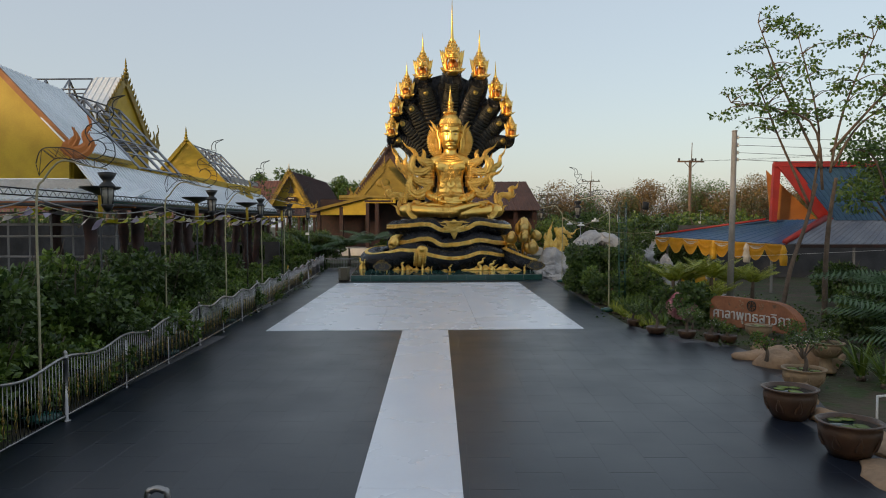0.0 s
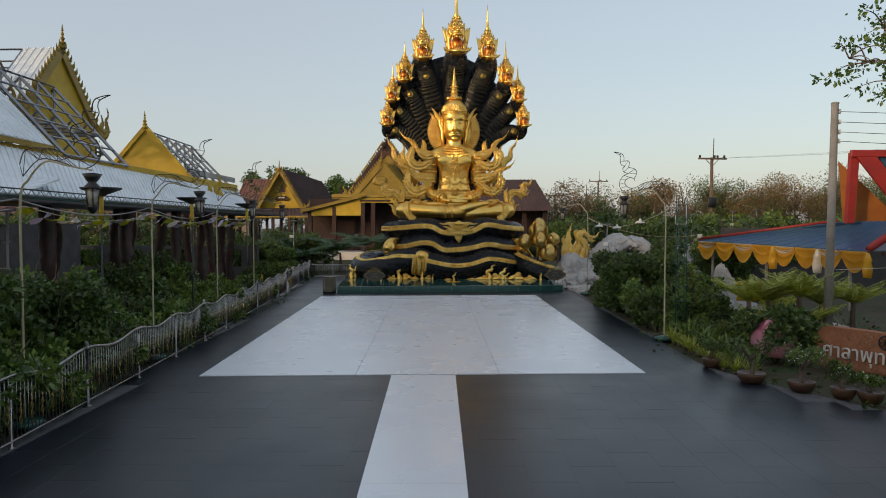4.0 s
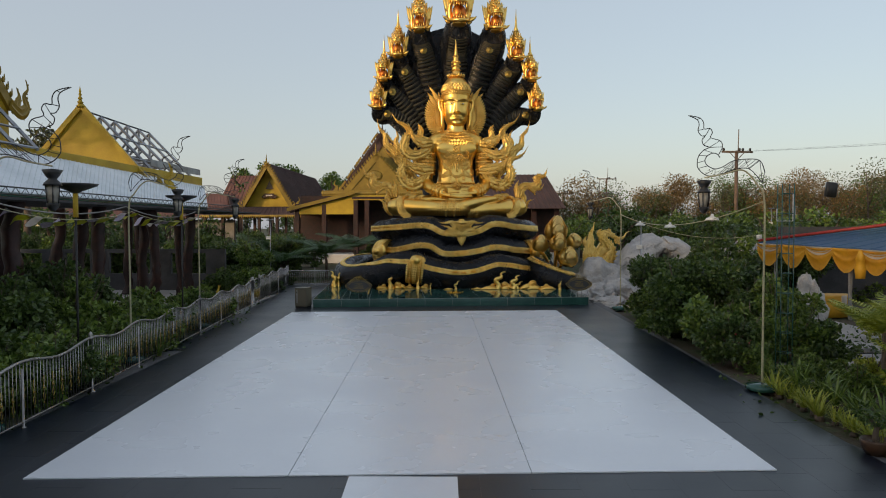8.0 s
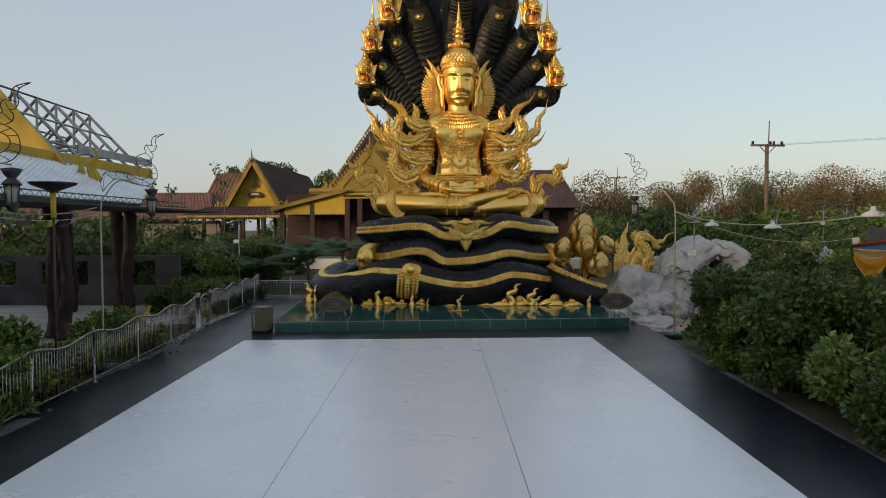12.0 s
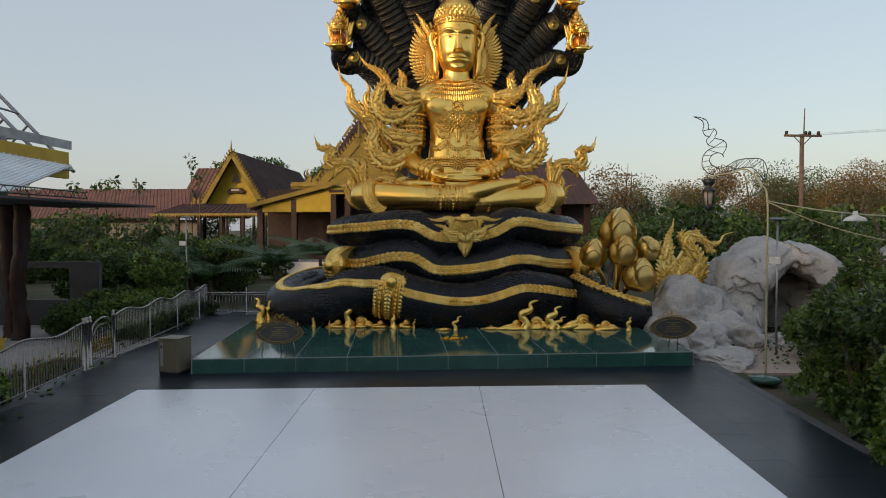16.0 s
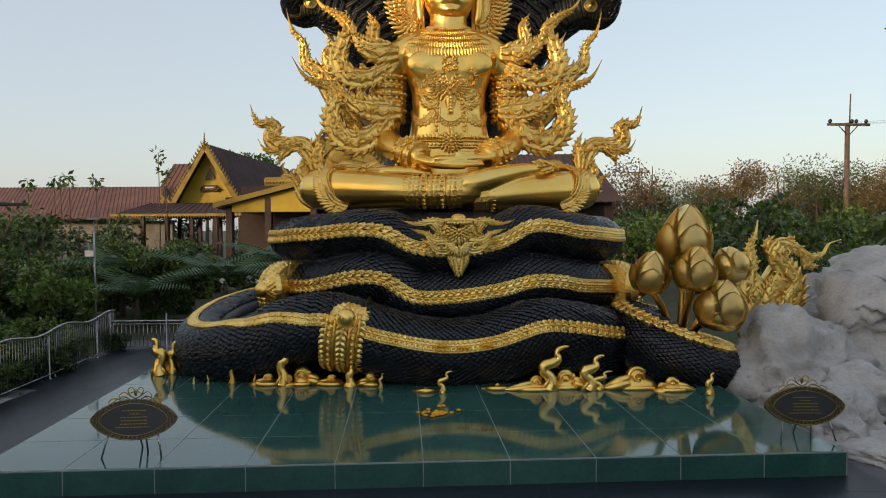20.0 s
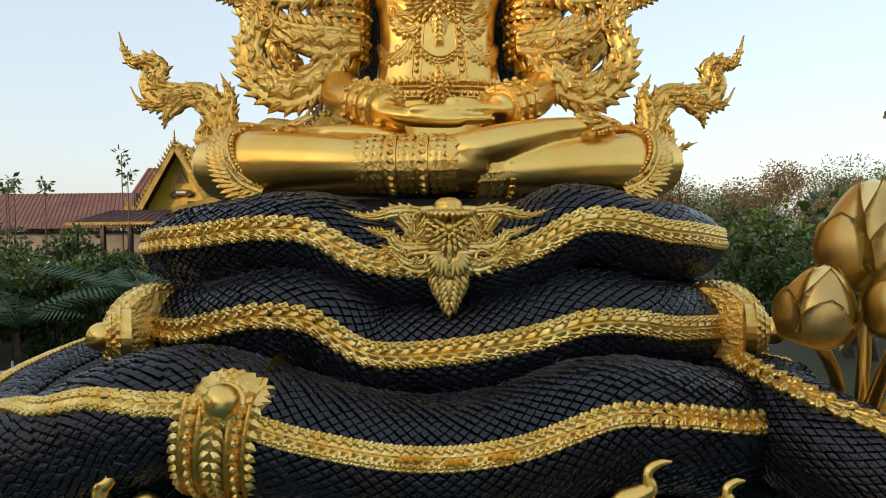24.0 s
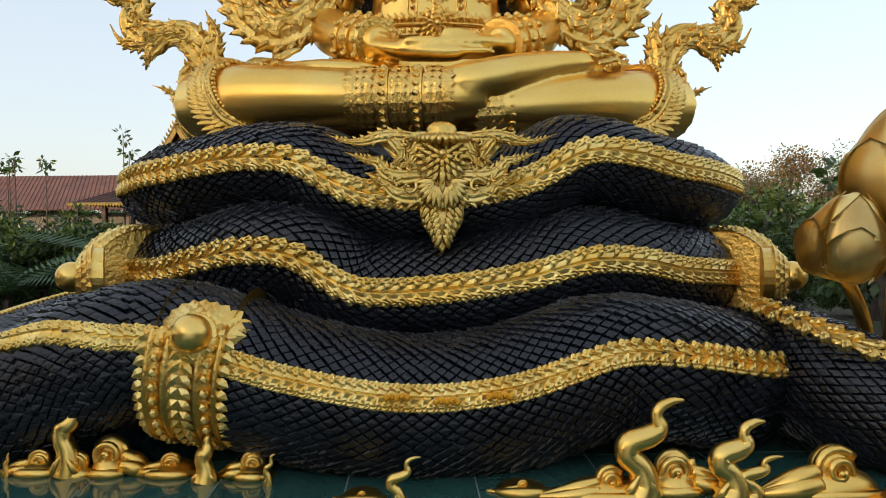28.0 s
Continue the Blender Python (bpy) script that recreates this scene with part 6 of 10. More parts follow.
def fence_run(y0, y1, label, far=False):
    f = thing("fence", label, "fence")
    n = max(int((y1 - y0) / 0.6), 2)
    for name, low in (("top_rail", None), ("bottom_rail", 0.10)):
        steps = int((y1 - y0) / 0.16)
        rows = [(fence_x(y), y, (rail_top(y) if low is None else low), 0.024 if low is None else 0.016) for y in (y0 + (y1 - y0) * k / steps for k in range(steps + 1))]
        part(name, tube(bmesh.new(), rows, 7, 1), M_STEEL, f)
    rest = bmesh.new()
    k, y = 0, y0 + 0.08
    while y < y1 - 0.04:
        top = rail_top(y)
        if far:
            bar(rest, (fence_x(y), y, 0.1), (fence_x(y), y, top), 0.008, 4)
        else:
            part("picket", picket_mesh, None, f, m=pose(fence_x(y), y, 0.1) @ Matrix.Diagonal((1, 1, top - 0.1, 1)))
        if k % 3 == 1 and not far:
            part("scroll", scroll_mesh, None, f, m=pose(fence_x(y), y, 0.0) @ Matrix.Diagonal((0.9, 0.9, 1.25, 1)))
        k, y = k + 1, y + 0.105
    if far:
        part("picket", rest, M_STEEL, f)["kind"] = "stuff"
    else:
        rest.free()
    y = y0
    while y < y1 + 0.01:
        part("post", post_mesh if abs(((y - 12.0) / 7.32) - round((y - 12.0) / 7.32)) < 0.02 else thin_mesh, None, f, m=pose(fence_x(y), y, 0))
        y += 2.44
    return f


fence_run(4.68, 19.32, "stainless steel fence with wavy top rail and brass scrolls")
fence_run(19.32, 33.96, "stainless steel fence with wavy top rail and brass scrolls")
fence_run(33.96, 41.28, "stainless steel fence with wavy top rail and brass scrolls")
fence_run(42.95, 51.4, "stainless steel fence rising towards the back of the terrace", True)
gate = thing("gate", "arched stainless steel gate leaf with scrolls, standing closed", "gate")
for y in (41.45, 41.62, 42.9):
    part("post", post_mesh, None, gate, m=pose(fence_x(y), y, 0))
GX = fence_x(42.2)
part("frame", tube(bmesh.new(), [(GX + 0.03, 41.7, 0.12, 0.025), (GX + 0.03, 41.7, 0.8, 0.025), (GX, 41.95, 1.0, 0.025), (GX, 42.3, 1.08, 0.025), (GX - 0.03, 42.65, 1.0, 0.025), (GX - 0.04, 42.82, 0.8, 0.025), (GX - 0.04, 42.82, 0.12, 0.025)], 8, 5), M_STEEL, gate)
part("frame", tube(bmesh.new(), [(GX + 0.03, 41.76, 0.7, 0.014), (GX, 42.0, 0.88, 0.014), (GX, 42.3, 0.93, 0.014), (GX - 0.03, 42.6, 0.88, 0.014), (GX - 0.04, 42.78, 0.7, 0.014)], 6, 5), M_STEEL, gate)
for z in (0.12, 0.28):
    part("rail", bar(bmesh.new(), (GX + 0.03, 41.7, z), (GX - 0.04, 42.82, z), 0.015), M_STEEL, gate)
for k in range(9):
    y = 41.8 + 0.115 * k
    part("picket", picket_mesh, None, gate, m=pose(GX, y, 0.12) @ Matrix.Diagonal((1, 1, 0.72, 1)))
    part("scroll", scroll_mesh, None, gate, m=pose(GX, y, 0.06))
back = thing("rail", "straight stainless steel railing across the end of the passage", "railing")
for z, r in ((0.82, 0.028), (0.74, 0.014), (0.12, 0.016)):
    part("rail", bar(bmesh.new(), (-9.05, 51.3, z), (-6.0, 51.45, z), r, 8), M_STEEL, back)
for k in range(26):
    part("picket", picket_mesh, None, back, m=pose(-8.95 + 0.116 * k, 51.3 + 0.006 * k, 0.12) @ Matrix.Diagonal((1, 1, 0.65, 1)))
for x in (-9.05, -7.5, -6.0):
    part("post", thin_mesh, None, back, m=pose(x, 51.35, 0) @ Matrix.Diagonal((1, 1, 1.07, 1)))


# ---- arches with lanterns beside the terrace ----
def serpent_wire(bm):
    """A serpent drawn in bent wire over the arm of the post: two rails with rungs, a coil and a pointed tail."""
    top = [(0.0, 4.3), (0.1, 4.53), (0.39, 4.56), (0.63, 4.52), (0.82, 4.41), (0.97, 4.37), (1.11, 4.43), (1.17, 4.53), (1.12, 4.63), (1.01, 4.68), (0.92, 4.65), (0.88, 4.59)]
    low = [(0.05, 4.1), (0.31, 4.37), (0.62, 4.35), (0.97, 4.23), (1.17, 4.26), (1.3, 4.38), (1.32, 4.49), (1.29, 4.63), (1.19, 4.74), (1.09, 4.79), (1.2, 4.84), (1.23, 4.94), (1.17, 5.01), (1.25, 5.02), (1.31, 5.12), (1.29, 5.23), (1.33, 5.33), (1.5, 5.41)]
    tail = [(0.91, 4.64), (0.83, 4.8), (0.88, 4.92), (1.06, 4.98), (1.03, 5.08), (1.08, 5.16), (1.19, 5.15), (1.2, 5.26), (1.27, 5.36), (1.47, 5.41)]
    for line in (top, low, tail):
        tube(bm, [(x, 0, z, 0.009) for x, z in line], 5, 4)
    for a, b in ((0, 0), (1, 0), (2, 1), (3, 2), (4, 2), (5, 3), (5, 4), (6, 5), (7, 6), (8, 7), (9, 8)):
        bar(bm, (top[a][0], 0, top[a][1]), (low[b][0], 0, low[b][1]), 0.006, 4)
    for k in range(10):
        f = 0.2 + k / 9 * 0.5
        q = spline([Vector((x, 0, z)) for x, z in top[1:4]], 8)[min(int(k * 1.7), 15)]
        r = spline([Vector((x, 0, z)) for x, z in low[1:4]], 8)[min(int(k * 1.7), 15)]
        bar(bm, q, r, 0.005, 4)
    for a, b in ((1, 9), (2, 9), (3, 10), (5, 12), (6, 14), (8, 16)):
        bar(bm, (tail[a][0], 0, tail[a][1]), (low[b][0], 0, low[b][1]), 0.006, 4)
    return bm


def arch_lamp(x, y, sgn, label):
    """A thin post that bends over towards the terrace, with a wire serpent on it and a hanging lantern; sgn 1 bends to +x."""
    a = thing("arch_lamp", label, "lamp", "arched lantern posts", pose(x, y, 0) @ Matrix.Diagonal((sgn, 1, 1, 1)))
    part("base", lathe(bmesh.new(), [(0.26, 0.0), (0.32, 0.06), (0.3, 0.12), (0.1, 0.15), (0.05, 0.16)], 20), M_GREEN, a)
    part("post", tube(bmesh.new(), [(0, 0, 0.05, 0.024), (0, 0, 2.0, 0.022), (0, 0, 3.7, 0.02), (0.14, 0, 4.05, 0.018), (0.42, 0, 4.34, 0.016), (0.8, 0, 4.27, 0.014), (1.18, 0, 4.2, 0.013)], 8, 6), M_PALE_PAINT, a)
    part("wire_serpent", serpent_wire(bmesh.new()), M_BLACK, a, "black wire serpent outline")
    lan = part("lantern", lathe(bmesh.new(), [(0.02, 4.16), (0.15, 4.14), (0.1, 4.05), (0.06, 4.0), (0.12, 3.94), (0.14, 3.9), (0.06, 3.9)], 12, pose(1.18, 0, 0)), M_BLACK, a, "black carriage lantern")
    part("glass", lathe(bmesh.new(), [(0.075, 3.62), (0.1, 3.9)], 8, pose(1.18, 0, 0)), M_GLASS, lan)
    bm = bmesh.new()
    for k in range(6):
        c, s = math.cos(k * math.pi / 3), math.sin(k * math.pi / 3)
        bar(bm, (1.18 + 0.085 * c, 0.085 * s, 3.6), (1.18 + 0.115 * c, 0.115 * s, 3.91), 0.01, 4)
    lathe(bm, [(0.03, 3.5), (0.07, 3.55), (0.1, 3.6), (0.09, 3.63)], 10, pose(1.18, 0, 0))
    part("cage", bm, M_BLACK, lan)["kind"] = "stuff"
    return a


for y in (12.0, 18.0, 23.8, 29.7, 35.4):
    arch_lamp(fence_x(y) - 0.42, y, 1, "cream arched post with wire serpent and black lantern behind the fence")
arch_lamp(6.17, 26.85, -1, "cream arched post with wire serpent and black lantern beside shrubs")
arch_lamp(6.55, 40.2, -1, "cream arched post with wire serpent and black lantern beside the rockery")
for y in (15.8, 21.7, 27.0, 32.5):
    d = thing("dish_lamp", "slim post with yellow sleeve and black dish on top", "lamp", "dish lamps", pose(-7.5, y, 0))
    part("post", lathe(bmesh.new(), [(0.022, 0), (0.022, 3.6)], 8), M_BLACK, d)
    part("sleeve", lathe(bmesh.new(), [(0.05, 3.45), (0.05, 3.95)], 10), M_YELLOW, d, "yellow painted sleeve")
    part("dish", lathe(bmesh.new(), [(0.05, 3.93), (0.12, 3.97), (0.4, 4.08), (0.43, 4.12), (0.40, 4.12), (0.1, 4.02), (0.02, 4.01)], 22), M_BLACK, d)


# ---- string with paper flags, and the wire truss ----
def sag(a, b, drop, n=16):
    return [Vector(a).lerp(Vector(b), k / n) - Vector((0, 0, drop * 4 * (k / n) * (1 - k / n))) for k in range(n + 1)]


flag_meshes = {}
for tone, mat in (("lime", M_FLAG), ("lilac", M_LILAC), ("white", M_CLOTH_W)):
    for v in range(3):
        bm = bmesh.new()
        cols = []
        for i in range(6):
            f = i / 5
            bend = 0.05 * math.sin(f * 3 + v) + 0.10 * f * (v - 1)
            cols.append([bm.verts.new((c * 0.08 * (1 + 0.1 * v * f) + bend, 0.05 * math.sin(f * 4 + v * 2 + c), -0.34 * f)) for c in (-1, 1)])
        for p, q in zip(cols, cols[1:]):
            bm.faces.new((p[0], p[1], q[1], q[0]))
        bmesh.ops.solidify(bm, geom=bm.faces[:], thickness=0.003)
        flag_meshes[tone, v] = finish(bm, "flag", mat)
rng = random.Random(4)
points = [(fence_x(y) - 0.35, y, 3.62) for y in (9.0, 12.0, 18.0, 23.8, 29.7, 35.4)]
for a, b in zip(points, points[1:]):
    line = sag(a, b, 0.22)
    s = thing("flag_string", "cord hung with small yellow and lilac paper flags", "bunting", "flag strings")
    part("cord", tube(bmesh.new(), [(*p, 0.008) for p in line], 5, 1), M_PALE_PAINT, s)
    part("cord", tube(bmesh.new(), [(*(p + Vector((-0.15, 0, 0.12))), 0.014) for p in line], 5, 1), M_CONCRETE, s)
    n = int((b[1] - a[1]) / 0.52)
    for k in range(n):
        f = (k + 0.5) / n * (len(line) - 1)
        q = line[int(f)].lerp(line[int(f) + 1], f % 1)
        tone = ("lime", "lilac", "lime", "white", "lilac", "lime")[k % 6]
        part("flag", flag_meshes[tone, rng.randrange(3)], None, s, m=pose(q.x, q.y, q.z, rng.uniform(-78, -52), rng.uniform(-15, 15), -60 + rng.uniform(-22, 22)))
truss = bmesh.new()
for z in (3.98, 4.14):
    bar(truss, (-9.75, 9, z), (-9.75, 44, z), 0.018, 5)
for k in range(100):
    y = 9 + 0.35 * k
    bar(truss, (-9.75, y, 3.98), (-9.75, y + 0.175, 4.14), 0.01, 4)
    bar(truss, (-9.75, y + 0.175, 4.14), (-9.75, y + 0.35, 3.98), 0.01, 4)
# ---- the hall under construction ----
hall = thing("hall", "unfinished hall with pale metal roofs, yellow gables and bare steel trusses", "building")
part("eave_truss", truss, M_BLACK, hall)


def ribbed(bm, a, b, c, d, pitch=0.3, rib=0.035, thick=0.05):
    """A roof sheet a-b-c-d (a-b the ridge side), folded into ribs that run down the slope."""
    a, b, c, d = (Vector(q) for q in (a, b, c, d))
    n = max(int((b - a).length / pitch), 1)
    up = (b - a).cross(d - a).normalized()
    if up.z < 0:
        up = -up
    w = min(rib * 1.1 / pitch, 0.2)
    prof = []
    for k in range(n):
        prof += [(k, 0.0), (k + 0.5 - w, 0.0), (k + 0.5 - w * 0.5, rib), (k + 0.5 + w * 0.5, rib), (k + 0.5 + w, 0.0)]
    prof.append((n, 0.0))
    rings = []
    for f, h in prof:
        p, q = a.lerp(b, f / n), d.lerp(c, f / n)
        rings.append([bm.verts.new(v) for v in (p + up * h, q + up * h, q - up * thick, p - up * thick)])
    for r, s in zip(rings, rings[1:]):
        for i in range(4):
            bm.faces.new((r[i], r[(i + 1) % 4], s[(i + 1) % 4], s[i]))
    bm.faces.new(rings[0])
    bm.faces.new(rings[-1][::-1])
    bmesh.ops.recalc_face_normals(bm, faces=bm.faces[:])
    return bm


def gable(parent, apex, half, drop, y, wall, board, teeth=True, face=1.0, side="y", finial=0.7, wide=0.32, base=0.0, hooks=True, deep=0.12):
    """A gable wall with serrated bargeboards, a spire at its apex and curling ends; it looks to -y, or with side x to +x."""
    turn = Matrix.Identity(4) if side == "y" else pose(0, 0, 0, 0, 0, 90)
    m = pose(apex[0], apex[1], apex[2]) @ turn
    bm = bmesh.new()
    low = [(-half, deep, -drop - base), (half, deep, -drop - base)] if base else []
    sheet(bm, [m @ Vector(c) for c in (*low, (half, deep, -drop), (0, deep, 0), (-half, deep, -drop))], 0.1)
    w = part("gable_wall", bm, wall, parent, smooth=False)
    for s in (-1, 1):
        bm = bmesh.new()
        length = math.hypot(half, drop)
        a = Vector((0, 0, 0.12))
        b = Vector((s * half * 1.06, 0, -drop * 1.06 + 0.12))
        t = (b - a).normalized()
        nrm = Vector((s * abs(t.z), 0, abs(t.x)))
        q = [a + nrm * 0.08, b + nrm * 0.08, b - nrm * wide, a - nrm * wide]
        q = q if s < 0 else q[::-1]
        sheet(bm, [m @ v for v in q], 0.14)
        n = int(length / 0.3)
        for k in range(n if teeth else 0):
            c = a + t * (length * (k + 0.5) / n) + nrm * 0.1
            flame(bm, [m @ (c - t * 0.08), m @ (c + nrm * 0.09 - t * 0.03), m @ (c + nrm * 0.24 - t * 0.16)], 0.12, 0.05, lift=m.to_3x3() @ Vector((0, -1, 0)))
        brd = part("bargeboard", bm, board, parent, smooth=False)
        if hooks:
            bm = bmesh.new()
            e = b
            for path, w2, k in (([e + Vector((-s * 0.3, -0.06, 0.05)), e + Vector((s * 0.25, -0.06, -0.2)), e + Vector((s * 0.65, -0.06, 0.05)), e + Vector((s * 0.5, -0.06, 0.45)), e + Vector((s * 0.72, -0.06, 0.75)), e + Vector((s * 0.6, -0.06, 1.1))], 0.28, 6), ([e + Vector((s * 0.0, -0.06, 0.0)), e + Vector((s * 0.2, -0.06, 0.35)), e + Vector((s * 0.05, -0.06, 0.7))], 0.2, 3)):
                flame(bm, [m @ p for p in path], w2, 0.07, k, s, lift=m.to_3x3() @ Vector((0, -1, 0)))
            part("hook", bm, board, brd, smooth=False)
    bm = bmesh.new()
    for k in range(4):
        z = finial * k / 4
        r = 0.17 * (1 - k / 5)
        lathe(bm, [(r * 0.6, z), (r, z + finial * 0.08), (r * 0.5, z + finial * 0.2), (r * 0.4, z + finial * 0.26)], 8, m)
    lathe(bm, [(0.05, finial), (0.04, finial * 1.1), (0.004, finial * 1.4)], 8, m)
    part("finial", bm, board, parent)
    return w


# front block with its covered upper roof
part("upper_roof", ribbed(bmesh.new(), (-16.3, 25.2, 9.15), (-16.3, 30.0, 9.0), (-13.2, 29.6, 5.95), (-13.2, 24.9, 6.05)), M_ROOF_WHITE, hall, smooth=False)
part("upper_roof", ribbed(bmesh.new(), (-16.3, 30.0, 9.0), (-16.3, 25.2, 9.15), (-19.4, 24.9, 6.05), (-19.4, 29.6, 5.95)), M_ROOF_WHITE, hall, smooth=False)
part("eave_board", box(-13.25, 27.3, 5.88, 0.08, 4.8, 0.16, 0.01), M_MUSTARD, hall, smooth=False)
gable(hall, (-16.3, 25.0, 9.2), 2.95, 3.1, 25.0, M_YELLOW, M_ORANGE, teeth=False, finial=0.8, wide=0.1, base=1.15)
part("fascia", box(-15.6, 25.2, 4.72, 6.0, 0.16, 0.4, 0.01), M_WHITEWALL, hall, smooth=False)
part("porch_roof", ribbed(bmesh.new(), (-20, 25.1, 4.6), (-10.4, 25.1, 4.55), (-10.4, 23.4, 4.12), (-20, 23.4, 4.15), 0.25), M_ROOF_WHITE, hall, smooth=False)
part("beam", box(-15, 23.5, 3.95, 9.5, 0.12, 0.22, 0.01), M_ORANGE, hall, smooth=False)
# long lower roof
part("lower_roof", ribbed(bmesh.new(), (-13.3, 25.2, 5.7), (-13.3, 49.5, 5.35), (-10.2, 41.5, 4.05), (-10.25, 21.5, 4.08), 0.28), M_ROOF_WHITE, hall, smooth=False)
part("eave_edge", box(-10.24, 31.5, 4.0, 0.06, 20.0, 0.09, 0.01), M_GREEN, hall, smooth=False)
part("upper_wall", box(-13.5, 37.5, 5.35, 0.2, 24.0, 0.9, 0.01), M_YELLOW, hall, smooth=False)
# the soffit's colour carries some of the shade below the roof
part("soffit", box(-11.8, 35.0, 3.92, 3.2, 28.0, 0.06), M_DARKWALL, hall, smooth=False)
# the tall cross gable with its partly covered ridge
gable(hall, (-16.3, 35.75, 10.65), 2.7, 2.9, 0, M_YELLOW, M_MUSTARD, side="x", finial=0.75, wide=0.3, base=1.8)
for s in (-1, 1):
    part("gable_roof", ribbed(bmesh.new(), *[(-16.35, 35.75, 10.72), (-17.9, 35.75, 10.72), (-17.9, 35.75 + s * 2.9, 7.6), (-16.35, 35.75 + s * 2.9, 7.6)][::1 if s > 0 else -1] if s > 0 else ((-17.9, 35.75, 10.72), (-16.35, 35.75, 10.72), (-16.35, 32.85, 7.6), (-17.9, 32.85, 7.6)), 0.3), M_ROOF_WHITE, hall, smooth=False)


def roof_frame(x0, y0, z0, dx, dy, half_vec, drop, n, rows=5):
    """Bare rafters in pairs along a ridge from x0, y0, with purlins."""
    bm = []
    for k in range(n):
        f = k / (n - 1)
        a = Vector((x0 + dx * f, y0 + dy * f, z0))
        for s in (-1, 1):
            b = a + Vector(half_vec) * s - Vector((0, 0, drop))
            add_bar(bm, a, b, 0.05)
            add_bar(bm, a.lerp(b, 0.45), Vector((a.x, a.y, z0 - drop * 0.9)), 0.035)
        add_bar(bm, a - Vector(half_vec) * 0.6 - Vector((0, 0, drop * 0.6)), a + Vector(half_vec) * 0.6 - Vector((0, 0, drop * 0.6)), 0.045)
        add_bar(bm, a, a - Vector((0, 0, drop)), 0.045)
    for s in (-1, 1):
        for r in range(rows + 1):
            g = r / rows
            a = Vector((x0, y0, z0)) + Vector(half_vec) * s * g - Vector((0, 0, drop * g - 0.05))
            add_bar(bm, a, a + Vector((dx, dy, 0)), 0.03)
    return bm


def add_bar(bm, a, b, r):
    """A square steel section from a to b, kept for its frame."""
    bm.append(tube(bmesh.new(), [(*a, r * 1.3), (*b, r * 1.3)], 4, 1))


def frame_of(name, bars, mat, label=""):
    """A frame of separate bars under the hall."""
    f = new(name)
    f.parent = hall
    if label:
        f["label"] = label
    for b in bars:
        part("bar", b, mat, f, smooth=False)


frame_of("truss", roof_frame(-18.0, 35.75, 10.6, -6, 0, (0, 2.9, 0), 3.1, 6), M_STEEL_DULL, "bare galvanised roof truss")
frame_of("truss", roof_frame(-16.3, 30.6, 8.9, 0, 4.5, (3.0, 0, 0), 3.2, 5), M_STEEL_DULL, "bare galvanised roof truss")
# rear gable with skeleton behind
gable(hall, (-15.8, 42.2, 8.25), 2.95, 3.35, 0, M_YELLOW, M_YELLOW, teeth=False, finial=0.65, wide=0.12)
frame_of("truss", roof_frame(-15.9, 42.8, 8.15, -0.4, 7.0, (2.9, 0, 0), 3.0, 6, 3), M_STEEL_DULL, "bare galvanised roof truss")
part("eave_board", box(-13.9, 47.5, 6.15, 0.05, 6.0, 0.3), M_STEEL_DULL, hall, smooth=False)
# dark side roof behind, over the hall's far half
frame_of("roof_frame", roof_frame(-21.0, 24.0, 10.3, 0, 8, (3.0, 0, 0), 2.6, 6, 6), M_BLACK)
# twisted timber columns
rng = random.Random(8)
for x, y in ((-11.2, 22.5), (-11.6, 26.5), (-11.2, 30.5), (-11.9, 31.2), (-11.3, 35.0), (-12.1, 35.4), (-11.6, 39.5), (-12.2, 40.0), (-12.6, 45.5), (-13.2, 45.9), (-15.5, 28), (-15.8, 34), (-15.6, 40), (-15.3, 46.3), (-15.9, 46.4)):
    b = [(x + rng.uniform(-0.1, 0.1), y + rng.uniform(-0.1, 0.1), z, r * rng.uniform(0.85, 1.15)) for z, r in ((-0.05, 0.27), (0.5, 0.22), (1.3, 0.2), (2.1, 0.19), (3.0, 0.2), (4.0, 0.21))]
    bm = tube(bmesh.new(), b, 12, 5)
    for v in bm.verts:
        v.co += Vector((1, 1, 0)) * 0.05 * noise.noise(v.co * 4)
    part("column", bm, M_DARKRED, hall, "dark red natural timber column")
# low grey wall with openings
def wall_pieces(x0, x1, z1, holes):
    """Piers, parapets and lintels of a wall with openings: name, centre x and z, width and height."""
    xs = [x0] + [v for h in holes for v in h] + [x1]
    out = [("pier", (xs[i] + xs[i + 1]) / 2, z1 / 2, xs[i + 1] - xs[i], z1) for i in range(0, len(xs), 2)]
    for a, b in holes:
        out += [("parapet", (a + b) / 2, 0.42, b - a, 0.84), ("lintel", (a + b) / 2, z1 - 0.1, b - a, 0.2)]
    return out


# these walls too have the interior shade in their colour
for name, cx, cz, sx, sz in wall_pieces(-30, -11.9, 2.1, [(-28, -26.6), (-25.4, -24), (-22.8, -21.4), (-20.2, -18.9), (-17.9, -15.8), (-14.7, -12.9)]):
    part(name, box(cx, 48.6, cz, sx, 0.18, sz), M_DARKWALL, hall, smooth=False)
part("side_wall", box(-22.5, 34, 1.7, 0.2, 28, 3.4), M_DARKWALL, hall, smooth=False)
